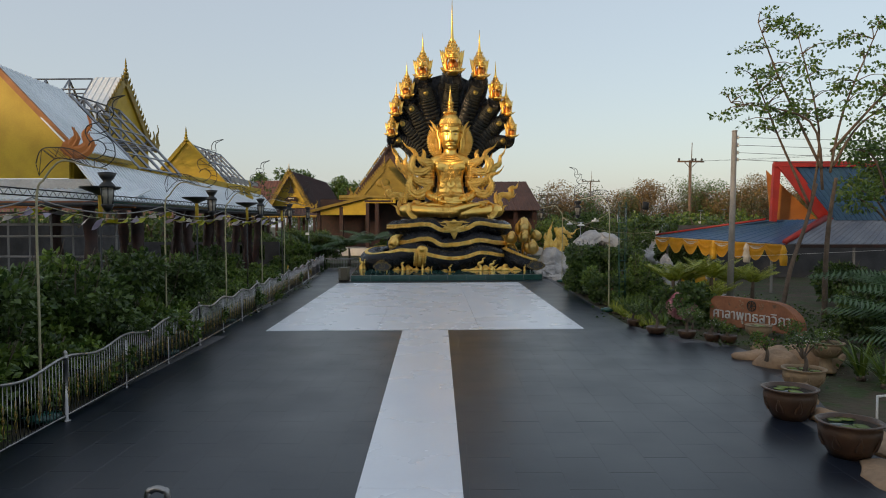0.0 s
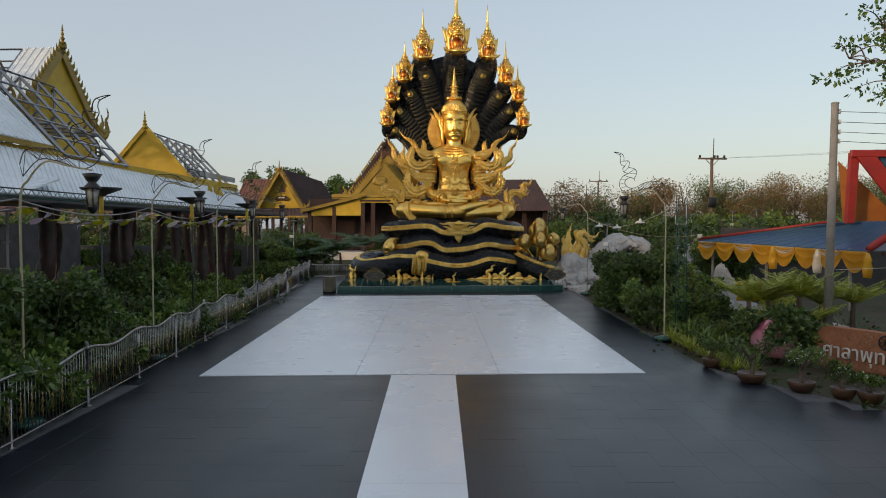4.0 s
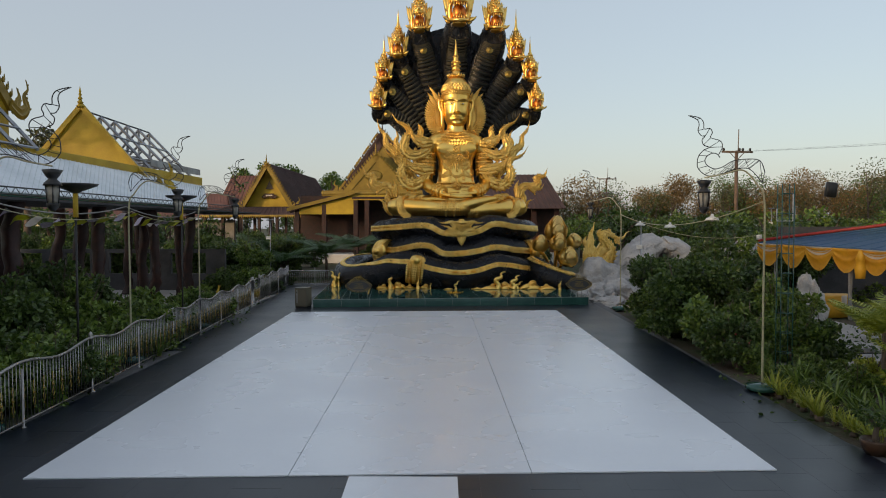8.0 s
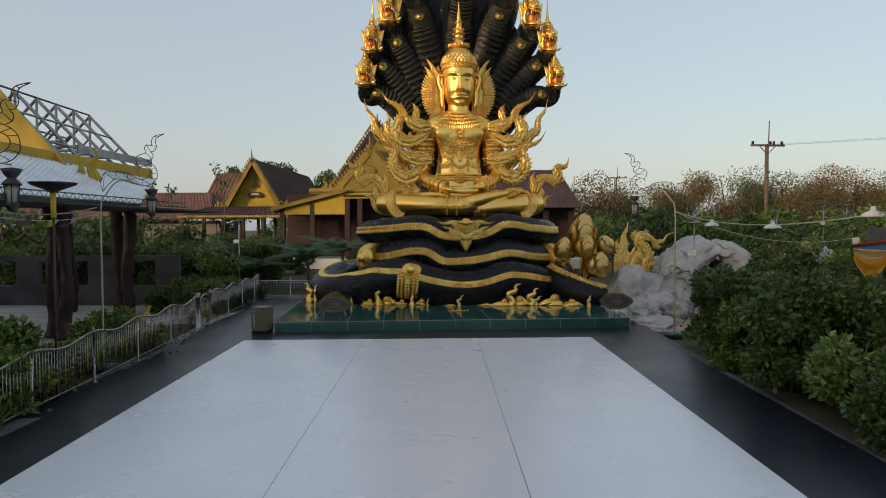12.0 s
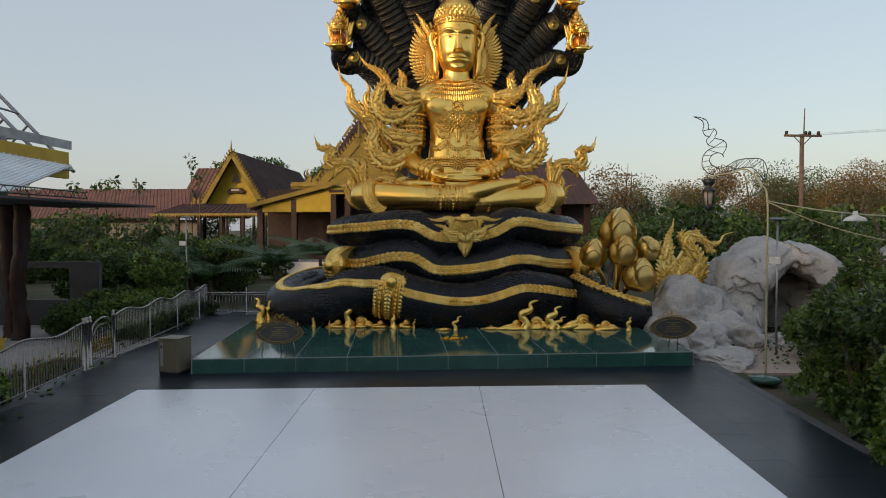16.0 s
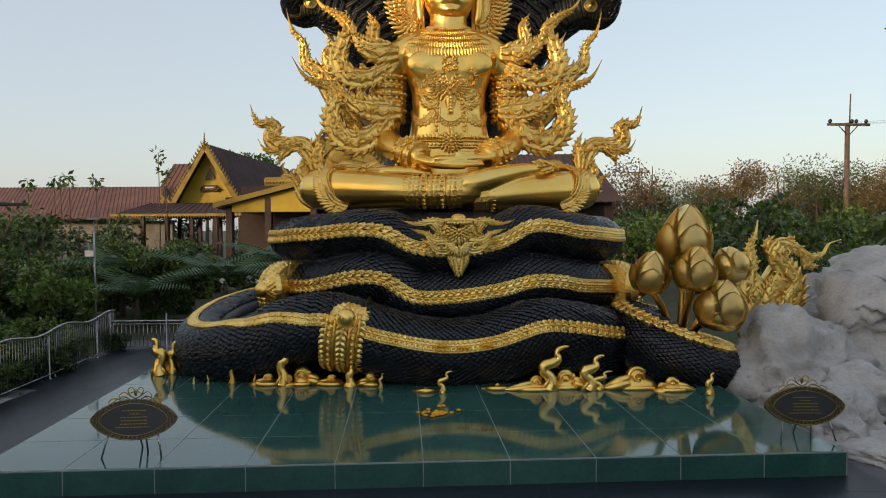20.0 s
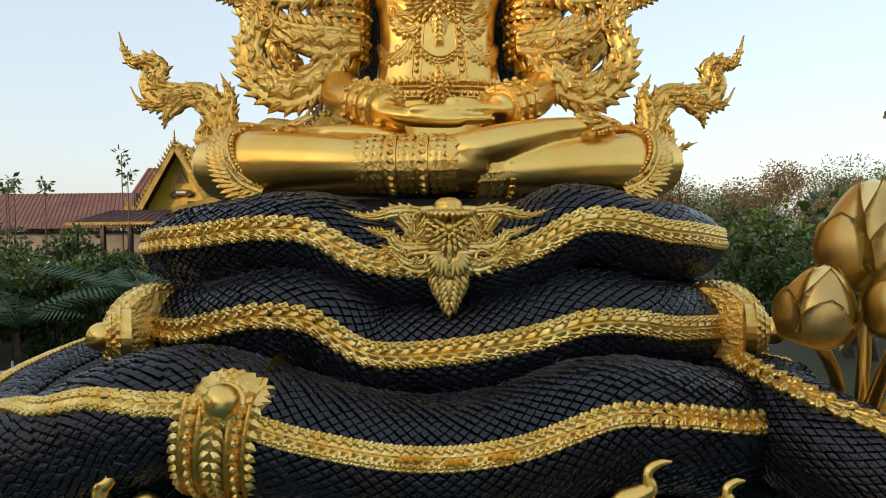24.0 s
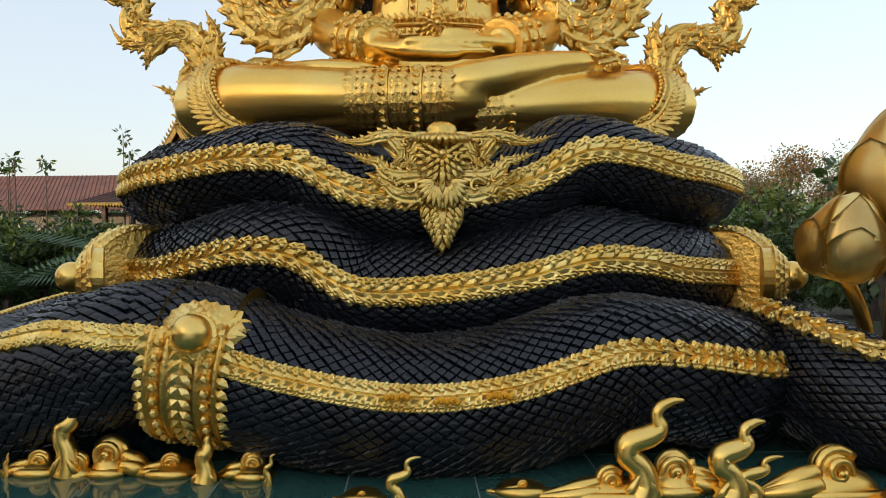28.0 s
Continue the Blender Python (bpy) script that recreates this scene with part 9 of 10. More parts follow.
def shrub_kind(mat, label, height, spread, size, n, leaf, seed, **kw):
    """A shrub built once; it is set out by copying."""
    s = thing("shrub", label, "shrub", "garden shrubs", pose(0, -300 - seed, -20))
    part("stem", twigs(bmesh.new(), height, spread, 9, seed), M_BARK, s)
    me = leaf_mesh_of("crown", mat, blobs(max(int(14 * spread / size * 0.4), 8), spread, height, size, seed), n, leaf, seed, **kw)
    part("crown", me, None, s)
    return s


KINDS = {}
for i in range(3):
    KINDS["dark", i] = shrub_kind(L_DARK, "dense dark green leafy shrub", 1.35, 0.75, 0.30, 3200, 0.075, 50 + i, shell=0.4)
    KINDS["mid", i] = shrub_kind(L_MID, "leafy bright green garden shrub", 1.3, 0.7, 0.26, 2500, 0.08, 60 + i, shell=0.3)
KINDS["tall", 0] = shrub_kind(L_DARK, "tall dark green shrub", 2.6, 1.1, 0.42, 6000, 0.085, 70, shell=0.35)
KINDS["tall", 1] = shrub_kind(L_MID, "tall open green shrub", 2.5, 1.0, 0.36, 4600, 0.09, 71, shell=0.3)
KINDS["lime", 0] = shrub_kind(L_LIME, "yellow-green leafy shrub among palms", 0.9, 0.5, 0.25, 1200, 0.06, 73)
used = []


def set_shrub(kind, i, x, y, s, rz):
    src = KINDS[kind, i]
    c = copy_thing(src, at(x, y, -0.03, rz, s))
    used.append(c)
    return c


rng = random.Random(11)
for k in range(15):
    y = 9.5 + 0.9 * k
    set_shrub("tall", 1 if k % 3 else 0, fence_x(y) - 1.25 - 0.9 * (k % 3), y, rng.uniform(0.95, 1.2), rng.uniform(0, 360))
# hedge behind the fence: tall near its start, lower further on
y = 4.0
while y < 50:
    tall = 1.0 if y < 21 else max(0.4 if y < 34 else 0.0, 1 - (y - 21) / 5)
    for row in range(3):
        x = fence_x(y) - (0.68 if y > 12 else 1.0) - 0.3 * tall - 0.95 * row + rng.uniform(-0.2, 0.2)
        if 38.5 < y < 45.5 or (y > 27 and rng.random() < 0.2 + 0.15 * row):
            continue
        if rng.random() < tall * 0.6 and row:
            set_shrub("tall", rng.randrange(2), x - 0.2, y, rng.uniform(0.8, 1.05), rng.uniform(0, 360))
        s = rng.uniform(0.62, 1.0) + 0.65 * tall * (0.5 + 0.3 * row)
        set_shrub(rng.choice(("dark", "mid", "mid")), rng.randrange(3), x, y + rng.uniform(-0.25, 0.25), s, rng.uniform(0, 360))
    y += rng.uniform(0.85, 1.1)
for k in range(7):
    y = 25.9 + 0.5 * k
    set_shrub("mid", k % 3, edge_x(y) + 0.8 + 0.95 * (k % 2), y, rng.uniform(0.35, 0.7), rng.uniform(0, 360))
# right border, uneven, with a clear place before the stone sign
y = 24.0
while y < 43.5:
    for row in range(4):
        x = edge_x(y) + 0.75 + 1.0 * row + rng.uniform(-0.25, 0.25)
        if (y > 39.4 and row < 2) or (y < 29.3 and rng.random() < 0.45) or (24.4 < y < 28.6) or (row > 2 and y < 37):
            continue
        big = 29.5 < y < 41
        kind, i = (("tall", rng.randrange(2)) if big and rng.random() < 0.55 else (rng.choice(("mid", "dark", "mid")), rng.randrange(3)))
        set_shrub(kind, i, x, y + rng.uniform(-0.3, 0.3), rng.uniform(0.75, 1.15) * (0.85 if kind == "tall" else 1.0), rng.uniform(0, 360))
    y += rng.uniform(0.9, 1.3)
for k in range(60):
    x, y = rng.uniform(8.3, 19), rng.uniform(10, 33)
    if x < 10.2 + max(0, (23.5 - y)) * 0.37 or (x < 9.3 and y < 27) or (x < 13 and 22.5 < y < 28.5) or (x < 15 and y > 27):
        continue
    set_shrub(rng.choice(("dark", "mid")), rng.randrange(3), x, y, rng.uniform(0.8, 1.4), rng.uniform(0, 360))
for k in range(20):
    set_shrub("tall", rng.randrange(2), rng.uniform(11, 24), rng.uniform(42.5, 56), rng.uniform(0.8, 1.3), rng.uniform(0, 360))
for k in range(46):
    set_shrub("tall", rng.randrange(2), rng.uniform(-30, -9.5), rng.uniform(51.5, 70), rng.uniform(0.8, 1.25), rng.uniform(0, 360))
for k in range(12):
    set_shrub("tall", rng.randrange(2), rng.uniform(-6, 12), rng.uniform(60, 72), rng.uniform(0.7, 1.1), rng.uniform(0, 360))
for k in range(14):
    set_shrub(rng.choice(("dark", "mid")), rng.randrange(3), rng.uniform(-10.2, -8.9), rng.uniform(44.5, 52), rng.uniform(0.4, 0.7), rng.uniform(0, 360))
for x, y, s in ((8.9, 26.2, 1.0), (9.6, 25.2, 1.0), (8.6, 27.3, 0.8), (11.0, 24.5, 0.8), (12.4, 33.0, 1.0)):
    set_shrub("lime", 0, x, y, s, rng.uniform(0, 360))
for ob in KINDS.values():
    for c in (*ob.children_recursive, ob):
        bpy.data.objects.remove(c)


# feathery palms, strap-leaved clumps, bonsai
def frond_mesh(name, mat, n_fronds, length, leaflets, width, rise, seed, stem=0.0, arch=0.55):
    r = random.Random(seed)
    verts, faces = [], []
    for k in range(n_fronds):
        a = 6.283 * k / n_fronds + r.uniform(-0.3, 0.3)
        e = rise * r.uniform(0.6, 1.2)
        ln = length * r.uniform(0.75, 1.1)
        d = Vector((math.cos(a), math.sin(a), 0))
        side = Vector((-d.y, d.x, 0))
        spine = []
        for i in range(leaflets + 1):
            f = i / leaflets
            spine.append(Vector((0, 0, stem)) + d * ln * f * math.cos(e * (1 - f)) + Vector((0, 0, ln * (math.sin(e) * f - arch * f * f))))
        for i in range(1, leaflets):
            t = (spine[i + 1] - spine[i - 1]).normalized()
            f = i / leaflets
            lw = ln * 0.34 * math.sin(math.pi * (0.12 + 0.85 * f)) + 0.02
            for s in (-1, 1):
                tip = spine[i] + (side * s * 0.85 + t * 0.55 - Vector((0, 0, 0.35))).normalized() * lw
                b = len(verts)
                mid = spine[i].lerp(tip, 0.45)
                verts += [spine[i], mid + t * width, tip, mid - t * width]
                faces += [(b, b + 1, b + 2), (b, b + 2, b + 3)]
        for i in range(leaflets):
            b = len(verts)
            w = 0.012 * (1 - i / leaflets) + 0.004
            verts += [spine[i] + side * w, spine[i] - side * w, spine[i + 1] - side * w * 0.8, spine[i + 1] + side * w * 0.8]
            faces.append((b, b + 1, b + 2, b + 3))
    return mesh_of(name, verts, faces, mat)


palm_lime = [frond_mesh("fronds", L_LIME, 16, 1.25, 22, 0.022, 1.25, 80 + i, arch=0.32) for i in range(2)]
palm_dark = [frond_mesh("fronds", L_PALM, 12, 1.9, 20, 0.03, 1.1, 84 + i, 0.2) for i in range(2)]


def palm(x, y, s, dark, z=0.35):
    p = thing("palm", "feathery dark green palm clump" if dark else "feathery yellow-green palm clump", "palm", "palms", at(x, y, 0, rng.uniform(0, 360), s))
    part("frond_crown", rng.choice(palm_dark if dark else palm_lime), None, p, m=pose(0, 0, z) @ Matrix.Diagonal((1, 1, 1, 1) if dark else (0.72, 0.72, 0.8, 1)))
    part("trunk", tube(bmesh.new(), [(0, 0, -0.05, 0.09), (0.03, 0, z * 0.5, 0.07), (0, 0, z + 0.1, 0.05)], 8, 3), M_BARK, p)


for x, y, s in ((8.6, 26.9, 1.25), (9.3, 27.2, 1.35), (10.0, 26.8, 1.3), (8.9, 26.2, 1.0), (10.9, 27.3, 1.2), (9.8, 26.0, 1.0), (11.6, 26.9, 1.1)):
    palm(x, y, s, False, 0.35 + 0.75 * ((x * 3.7 + y) % 1))
for x, y, s, z in ((-8.0, 57.5, 1.5, 0.8), (-10.5, 56, 1.3, 0.6), (-6.5, 60, 1.5, 1.0), (-12.5, 59, 1.4, 1.0), (-3.5, 62, 1.4, 1.0), (12.8, 18.5, 1.4, 0.5), (11.2, 17.0, 1.2, 0.4), (13.8, 21.0, 1.5, 0.6), (10.6, 14.6, 1.1, 0.3), (12.0, 15.5, 1.4, 0.5)):
    palm(x, y, s, True, z)


def strap_mesh(mat, n, length, width, seed):
    r = random.Random(seed)
    verts, faces = [], []
    for k in range(n):
        a = r.uniform(0, 6.28)
        d, side = Vector((math.cos(a), math.sin(a), 0)), Vector((-math.sin(a), math.cos(a), 0))
        ln, lean = length * r.uniform(0.7, 1.1), r.uniform(0.25, 0.95)
        prev = None
        for i in range(6):
            f = i / 5
            q = d * (0.03 + ln * lean * f ** 1.3) + Vector((0, 0, ln * (f - 0.55 * lean * f * f)))
            w = width * (1 - f) ** 0.6 + 0.002
            b = len(verts)
            verts += [q + side * w, q - side * w]
            if prev is not None:
                faces.append((prev, prev + 1, b + 1, b))
            prev = b
    return mesh_of("blades", verts, faces, mat)


straps = {"lime": [strap_mesh(L_LIME, 34, 0.55, 0.016, 90 + i) for i in range(2)], "green": [strap_mesh(L_MID, 26, 0.9, 0.03, 94 + i) for i in range(2)]}


def strap(x, y, s, tone):
    p = thing("strap_plant", "clump of arching " + ("yellow-striped" if tone == "lime" else "broad green") + " strap leaves", "plant", "strap plants", at(x, y, -0.02, rng.uniform(0, 360), s))
    part("tuft", rng.choice(straps[tone]), None, p)
    part("root", lathe(bmesh.new(), [(0.08, -0.03), (0.07, 0.05), (0.03, 0.1)], 8), M_BARK, p)


for k in range(16):
    y = 22.2 + 0.3 * k
    strap(edge_x(y) + 0.25 + rng.uniform(-0.06, 0.2), y, rng.uniform(0.7, 1.05), "lime")
for k in range(9):
    y = 22.6 + 0.5 * k
    strap(edge_x(y) + 0.9 + rng.uniform(-0.2, 0.2), y, rng.uniform(0.7, 1.0), "green")
for x, y, s in ((9.0, 14.6, 1.3), (8.9, 15.3, 1.2), (9.4, 13.8, 1.2), (7.9, 10.6, 1.0), (-7.3, 30.4, 0.9), (-7.6, 31.0, 0.8), (-9.2, 43.8, 0.8)):
    strap(x, y, s, "green")


def bonsai(x, y, z, h, label, leaf, n, mat, flower=None, seed=0):
    p = thing("potted_shrub", label, "plant", "potted shrubs", pose(x, y, z, 0, 0, seed * 50))
    r = random.Random(seed)
    bm = tube(bmesh.new(), [(0, 0, 0, 0.05), (0.04, 0.02, h * 0.3, 0.04), (-0.03, 0, h * 0.55, 0.025)], 7, 4)
    tips = []
    for k in range(6):
        a = r.uniform(0, 6.28)
        q = (math.cos(a) * h * 0.4, math.sin(a) * h * 0.4, h * r.uniform(0.65, 1.0))
        tube(bm, [(-0.02, 0, h * 0.4, 0.022), (q[0] * 0.5, q[1] * 0.5, q[2] * 0.8, 0.014), (*q, 0.006)], 5, 4)
        tips.append((*q, h * 0.2, h * 0.2, h * 0.16))
    part("trunk", bm, M_BARK, p)
    part("crown", leaf_mesh_of("crown", mat, tips, n, leaf, 200 + seed), None, p)
    if flower:
        part("flowers", leaf_mesh_of("flowers", flower, tips, 40, 0.035, 300 + seed, long=1.0, shell=0.9), None, p)


M_FLOWER_W = material("white petals", (0.7, 0.7, 0.66), None, 8, 0.6, 0, 0)
M_FLOWER_P = material("pink petals", (0.6, 0.09, 0.14), None, 8, 0.6, 0, 0)
for i, (x, y, z, h, fl) in enumerate(((6.35, 21.4, 0.15, 0.8, None), (7.0, 20.6, 0.15, 0.75, M_FLOWER_W), (7.52, 20.05, 0.15, 0.38, M_FLOWER_W), (7.85, 19.73, 0.15, 0.36, M_FLOWER_W), (6.1, 23.0, 0.15, 0.5, None), (7.3, 16.2, 0.2, 0.55, M_FLOWER_P), (7.2, 14.33, 0.3, 0.75, M_FLOWER_W), (8.51, 15.95, 0.55, 0.4, M_FLOWER_W), (6.15, 9.2, 0.3, 0.9, None), (8.3, 21.6, 0.0, 0.4, M_FLOWER_P), (6.55, 29.0, 0.0, 0.7, M_FLOWER_P), (9.6, 19.8, 0.0, 0.55, M_FLOWER_P), (7.5, 21.6, 0.0, 0.6, M_FLOWER_W))):
    bonsai(x, y, z, h, "small shrub" + (" in flower" if fl else "") + " at the terrace's edge", 0.04, 420, L_MID if i % 2 else L_DARK, fl, i)


# ---- trees ----
def tree(x, y, trunk, limbs, clumps, n, leaf, mat, label, name="tree", seed=0, lone=1.6, droop=0.3, bark=None):
    """A tapered trunk and limbs given by rows of (x, y, z, radius), with leaf clumps round the limbs' ends."""
    t = thing(name, label, "tree", m=pose(x, y, 0))
    part("trunk", tube(bmesh.new(), trunk, 10, 6), bark or M_BARK, t)
    for l in limbs:
        part("limb", tube(bmesh.new(), l, 7, 5), bark or M_BARK, t)
    part("crown", leaf_mesh_of("crown", mat, clumps, n, leaf, 500 + seed, long=lone, droop=droop, shell=0.25), None, t)
    return t


# the open tree beside the stone sign: two leaning stems with flat sprays of leaves
r = random.Random(21)
limbs, sprays = [], []
for a, b, c in (((0.2, 0.3, 3.4), (-0.9, 0.2, 5.4), (-2.0, -0.6, 6.9)), ((0.25, 0.3, 3.6), (0.3, 0, 5.6), (-0.4, 0, 8.2)), ((0.9, 0.4, 4.4), (1.2, 0.2, 6.2), (2.2, 0, 8.6)), ((0.6, 0.3, 3.9), (-0.2, -0.4, 5.8), (-2.8, -0.6, 6.3)), ((1.0, 0.4, 4.6), (1.8, 0.3, 5.8), (3.2, 0.2, 6.6)), ((0.4, 0, 4.5), (-0.7, 0.5, 7.0), (-1.5, 0.5, 8.8)), ((0.9, 0.4, 5), (2.2, -0.4, 6.6), (3.6, -0.5, 7.6))):
    limbs.append([(*a, 0.05), (*b, 0.035), (*c, 0.015)])
    for f in (0.45, 0.6, 0.75, 0.9, 1.0):
        q = Vector(b).lerp(Vector(c), (f - 0.4) / 0.6) if f > 0.4 else Vector(b)
        for k in range(3):
            o = Vector((r.uniform(-0.9, 0.9), r.uniform(-0.8, 0.8), r.uniform(-0.2, 0.35)))
            e = q + o
            limbs.append([(*q, 0.018), (*(q.lerp(e, 0.5) + Vector((0, 0, 0.1))), 0.013), (*e, 0.006)])
            sprays.append((*e, r.uniform(0.3, 0.6), r.uniform(0.3, 0.5), 0.1))
limbs = [[(x, y, z * 1.13, q) for x, y, z, q in l] for l in limbs]
sprays = [(x + 0.3, y, z * 1.13, *q) for x, y, z, *q in sprays]
tree(11.9, 23.5, [(-0.9, 0, -0.1, 0.085), (-0.5, 0.1, 1.8, 0.07), (0.0, 0.2, 3.2, 0.06), (0.35, 0.2, 4.6, 0.05)], limbs + [[(0.9, 0.6, -0.1, 0.1), (0.85, 0.5, 1.8, 0.085), (0.9, 0.4, 3.4, 0.075), (1.1, 0.4, 4.8, 0.055)]], sprays, 4200, 0.085, L_TREE, "slender open tree with flat sprays of leaves by the stone sign", seed=1, droop=0.15)
r = random.Random(5)
for i, (x, y, h) in enumerate(((17.0, 27.0, 6.5), (20.0, 30.5, 6.8))):
    cl = [(r.uniform(-1.6, 1.6), r.uniform(-1.6, 1.6), h - r.uniform(0, 2.4), 0.8, 0.8, 0.6) for k in range(12)]
    tree(x, y, [(0, 0, -0.1, 0.16), (0.1, 0, h * 0.5, 0.12), (0, 0, h * 0.85, 0.06)], [[(0, 0, h * 0.45, 0.06), (c[0] * 0.5, c[1] * 0.5, c[2] - 0.5, 0.04), (*c[:3], 0.02)] for c in cl], cl, 3000, 0.12, L_TREE, "leafy tree behind the awning", seed=10 + i)
for i, (x, y, h) in enumerate(((-27.5, 120, 12.5), (-24.5, 122, 11.8), (-31, 118, 12.2), (-19, 124, 10.8), (-34.5, 130, 11.5), (-16.0, 118, 10.5))):
    cl = [(r.uniform(-1.3, 1.3), r.uniform(-1.3, 1.3), h - r.uniform(0, 5.0), 1.1, 1.1, 1.2) for k in range(12)]
    tree(x, y, [(0, 0, -0.1, 0.25), (0.1, 0, h * 0.5, 0.18), (0, 0, h * 0.95, 0.06)], [[(0, 0, h * 0.5, 0.08), (c[0] * 0.6, c[1] * 0.6, c[2] - 0.4, 0.05), (*c[:3], 0.02)] for c in cl], cl, 2600, 0.26, L_TREE, "upright leafy tree behind the pavilion", seed=20 + i)
# the small tree behind the hall
cl = [(r.uniform(-2.0, 2.0), r.uniform(-1.5, 1.5), 9.5 - r.uniform(0, 3), 0.9, 0.9, 0.8) for k in range(12)]
tree(-30, 62, [(0, 0, -0.1, 0.3), (0.2, 0, 5, 0.2), (0, 0, 8.5, 0.1)], [[(0, 0, 5, 0.08), (c[0] * 0.6, c[1] * 0.6, c[2] - 0.5, 0.05), (c[0] * 1.2, c[1] * 1.2, c[2] + 1.2, 0.01)] for c in cl], cl, 1700, 0.2, L_OLIVE, "sparse olive tree behind the hall", seed=40)
# slender saplings against the sky at the left
for i in range(16):
    x, y, h = -52 + 2.1 * i + r.uniform(-0.7, 0.7), 84 + r.uniform(-4, 3), 7.6 + r.uniform(-1.0, 1.8)
    cl = [(0, 0, h, 0.4, 0.4, 0.2), (0.1, 0, h - 0.5, 0.25, 0.25, 0.15)]
    tree(x, y, [(0, 0, -0.1, 0.05), (0.05, 0, h * 0.5, 0.04), (0, 0, h, 0.025)], [], cl, 26, 0.2, L_DARK, "slender sapling with a tuft of leaves", "sapling", 60 + i, 2.2, 0.6)


# woodland: many trunks, branches and leaves of three tones in one spread each
def woodland(name, mat, spots, n, leaf, label, seed, bare=0.0):
    r = random.Random(seed)
    bm, cl = bmesh.new(), []
    for x, y, h in spots:
        tube(bm, [(x, y, -0.5, 0.16), (x + r.uniform(-0.4, 0.4), y, h * 0.5, 0.11), (x + r.uniform(-0.8, 0.8), y, h * 0.9, 0.03)], 5, 2)
        for k in range(7):
            a, d = r.uniform(0, 6.28), h * r.uniform(0.08, 0.3)
            z = h * r.uniform(0.35, 0.95)
            e = (x + d * math.cos(a), y + d * math.sin(a) * 0.7, z)
            tube(bm, [(x, y, z * 0.7, 0.06), (*e, 0.015)], 4, 1)
            if r.random() > bare:
                s = h * r.uniform(0.13, 0.22)
                cl.append((*e, s * 1.2, s * 1.1, s * 0.8))
    w = tagged(thing(name, label, "woodland"), kind="stuff")
    part("trunks", bm, M_BARK, w)["kind"] = "stuff"
    part("leaves", leaf_mesh_of("leaves", mat, cl, n, leaf, seed, shell=0.2), None, w)["kind"] = "stuff"


r = random.Random(77)
spots = {"dry": [], "olive": [], "green": []}
for k in range(330):
    x = r.uniform(-10, 150)
    y = r.uniform(92, 150) if x < 60 else r.uniform(60, 150)
    h = r.uniform(6.0, 9.5) * (1 + 0.35 * max(x - 20, 0) / 80)
    spots[r.choice(("dry", "dry", "olive", "olive", "olive", "green"))].append((x, y, h))
woodland("woodland", L_DRY, spots["dry"], 220000, 0.145, "dry brown woodland in low sunlight", 1, 0.05)
woodland("woodland", L_OLIVE, spots["olive"], 240000, 0.145, "olive green woodland behind the garden", 2)
woodland("woodland", L_TREE, spots["green"], 100000, 0.145, "green trees within dry woodland", 3)
under = [(r.uniform(9, 75), r.uniform(57, 92), r.uniform(2.2, 4.6)) for k in range(230)]
woodland("undergrowth", L_DARK, under[:120], 52000, 0.19, "dark green scrub between garden and woodland", 4)
woodland("undergrowth", L_MID, under[120:], 46000, 0.19, "green scrub between garden and woodland", 5)
left = [(r.uniform(-130, -24), r.uniform(96, 150), r.uniform(4.5, 7.5)) for k in range(120)] + [(r.uniform(-75, -24), r.uniform(58, 84), r.uniform(3.4, 4.9)) for k in range(150)]
woodland("undergrowth", L_DARK, left, 90000, 0.22, "dark green trees and scrub behind the hall", 6)
# unseen tall trees added behind and to the left, screening the low sun
belt = [(-62 + 78 * k / 44 + r.uniform(-3, 3), 14 - 62 * k / 44 + r.uniform(-4, 4), r.uniform(12.5, 15.5)) for k in range(45)]
# kept lower, most of all at the right, so the gold reflects more sky
belt = [(x, y, h * (0.74 if x < -14 else 0.5)) for x, y, h in belt]
belt += [(x + r.uniform(-2, 2), y + r.uniform(-2, 2), h * 0.55) for x, y, h in belt]
woodland("tree_belt", L_OLIVE, belt, 42000, 0.8, "unseen tree belt added to keep low sun off the terrace", 7)
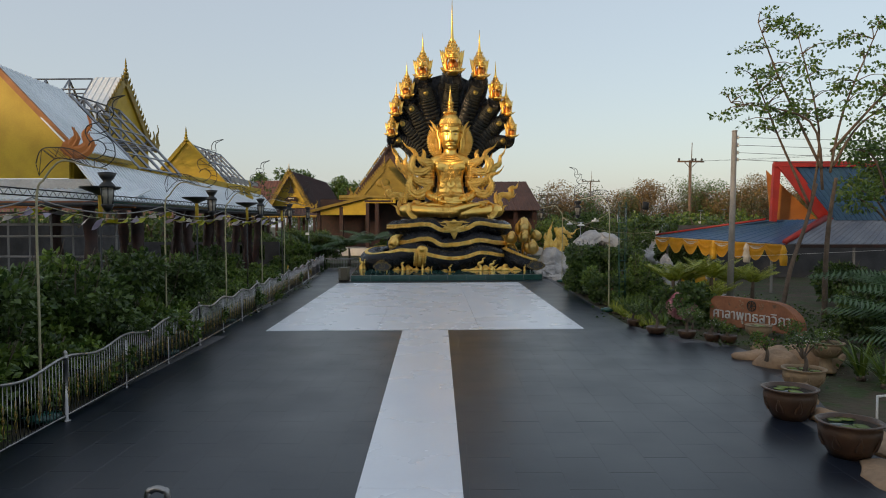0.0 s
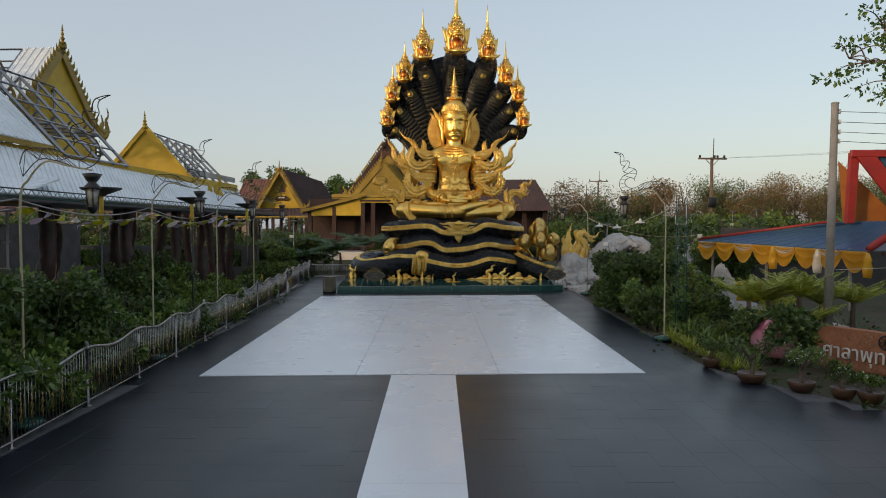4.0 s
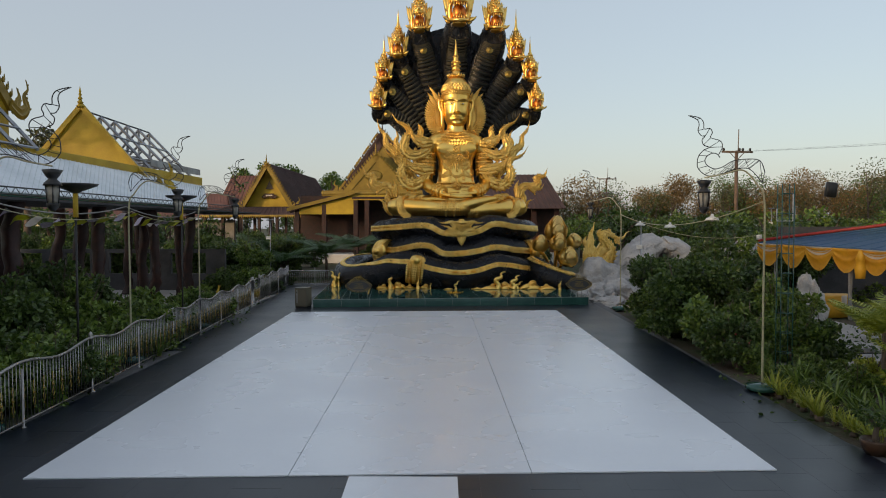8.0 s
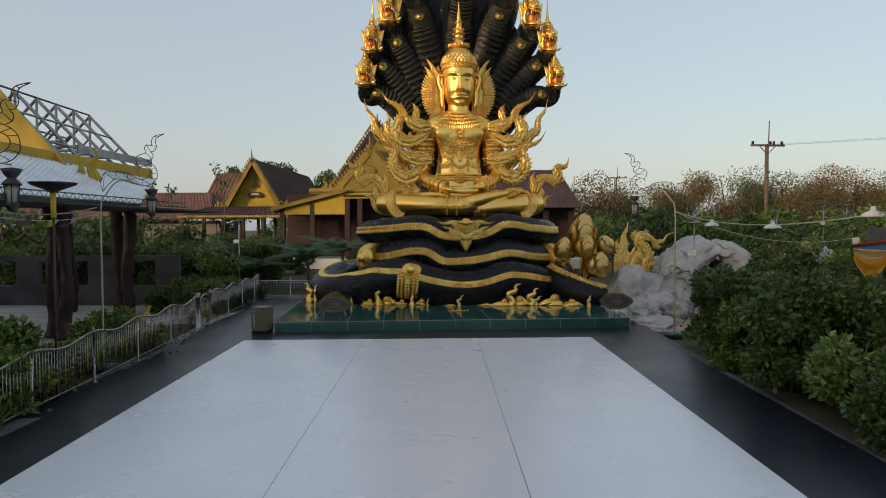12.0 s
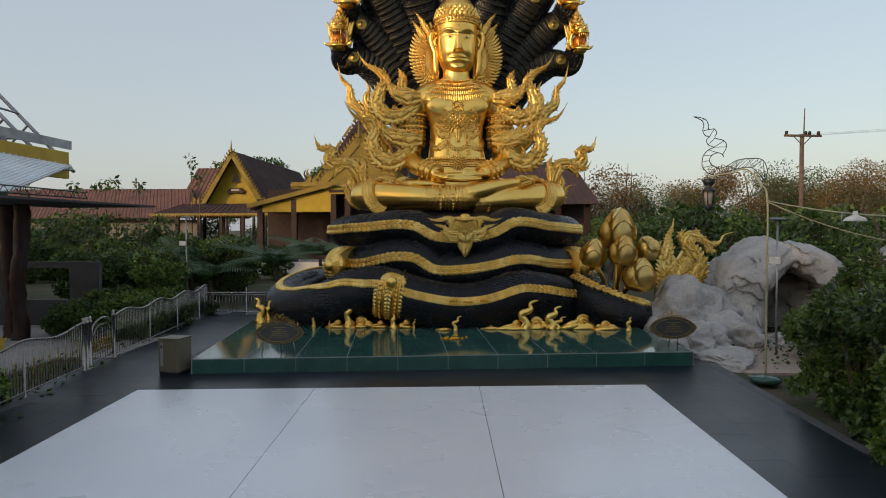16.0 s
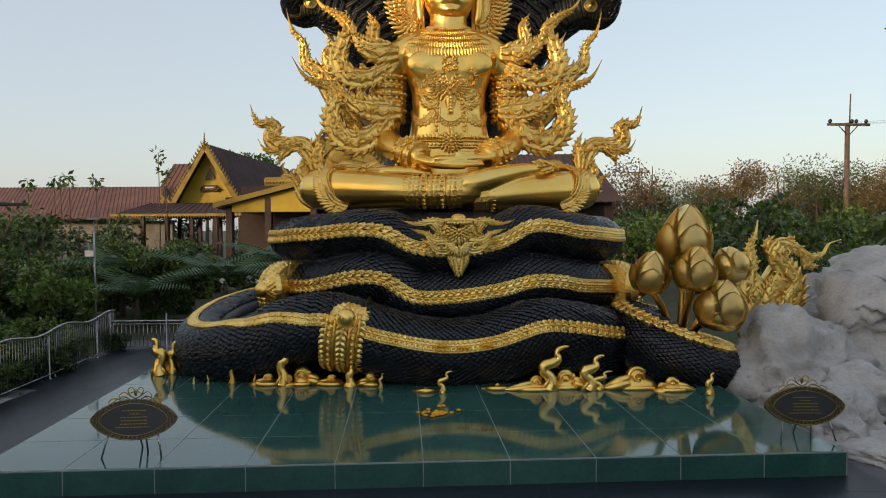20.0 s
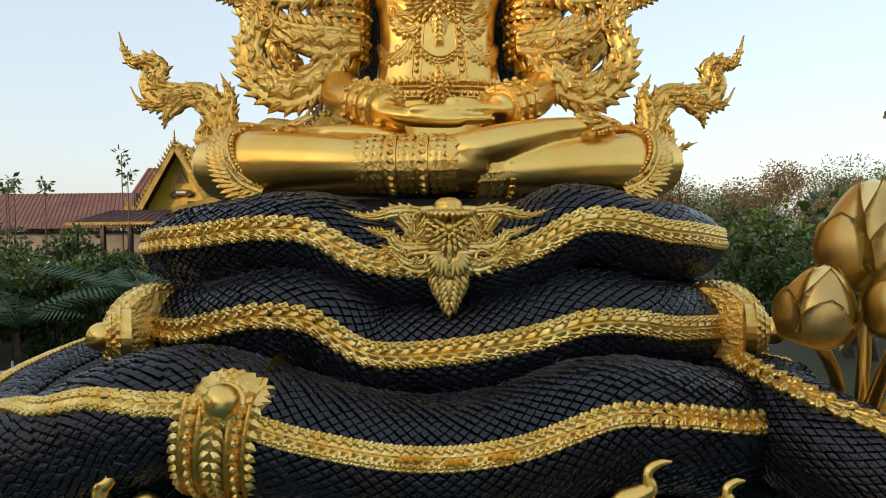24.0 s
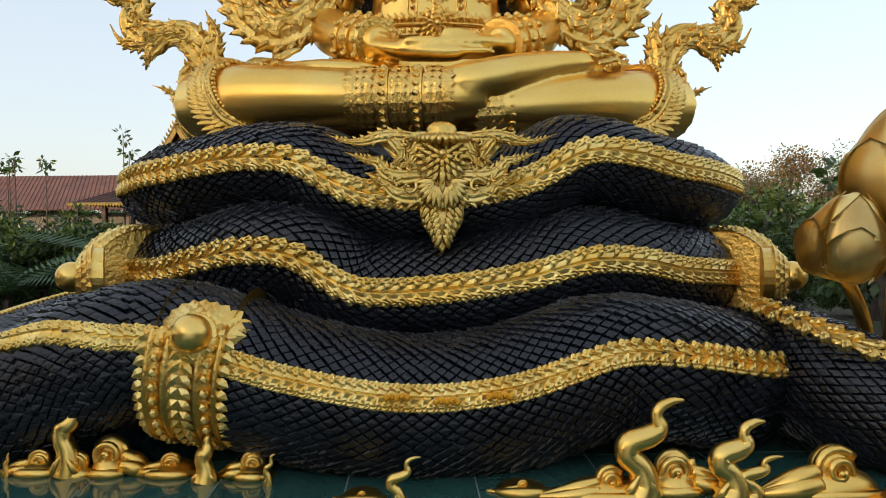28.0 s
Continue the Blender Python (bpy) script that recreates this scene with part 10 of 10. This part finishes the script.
# fallen leaves and low cover on the beds
v, f = leaf_cloud([(10.5, 26, 0.0, 4.5, 14, 0.12), (-9.0, 26, 0.0, 2.0, 22, 0.12), (10, 45, 0, 5, 5, 0.12)], 14000, 0.07, 9, shell=0.0)
cover = tagged(part("ground_cover", mesh_of("ground_cover", v.tolist(), f.tolist(), L_DARK), None), "low green ground cover and fallen leaves", "ground cover", kind="stuff")


# ---- slate tiles of the terrace ----
def tile_rows():
    """Places of the tiles in staggered rows: 0.6 by 1.2 metres, long side along the terrace."""
    out = []
    for i in range(-16, 14):
        x = 0.62 * i + 0.1
        j0 = -4.2 + (0.6 if i % 2 else 0.0)
        for j in range(47):
            y = j0 + 1.2 * j
            if y > 52.0 or x - 0.3 < fence_x(y) - 0.3:
                continue
            if x + 0.3 > edge_x(y) + 0.06 or (y > 42 and x > -6.2):
                continue
            q = (y - WF[0].y) / (WF[3].y - WF[0].y)
            if 0.02 < q < 0.97 and WF[0].x + (WF[3].x - WF[0].x) * q + 0.35 < x < WF[1].x + (WF[2].x - WF[1].x) * q - 0.35:
                continue
            out.append((x, y))
    return out


slate = finish(box(0, 0, 0, 0.616, 1.196, 0.016, bevel=0.001), "tile", M_SLATE, False)
places = tile_rows()
near = sorted(places, key=lambda q: abs(q[1] - 17.0) + 0.2 * abs(q[0]))
chosen = set(near[:300])
rest_v, rest_f = [], []
for x, y in places:
    z = -0.006 + 0.0004 * noise.noise((x * 3, y * 3, 0))
    if (x, y) in chosen:
        part("tile", slate, None, terrace, m=pose(x, y, z))
    else:
        b = len(rest_v)
        for dz in (0.008, -0.008):
            rest_v += [(x - 0.308, y - 0.598, z + dz), (x + 0.308, y - 0.598, z + dz), (x + 0.308, y + 0.598, z + dz), (x - 0.308, y + 0.598, z + dz)]
        rest_f += [(b, b + 1, b + 2, b + 3), (b + 4, b + 5, b + 1, b), (b + 5, b + 6, b + 2, b + 1), (b + 6, b + 7, b + 3, b + 2), (b + 7, b + 4, b, b + 3)]
part("tile", mesh_of("tile", rest_v, rest_f, M_SLATE), None, terrace)["kind"] = "stuff"
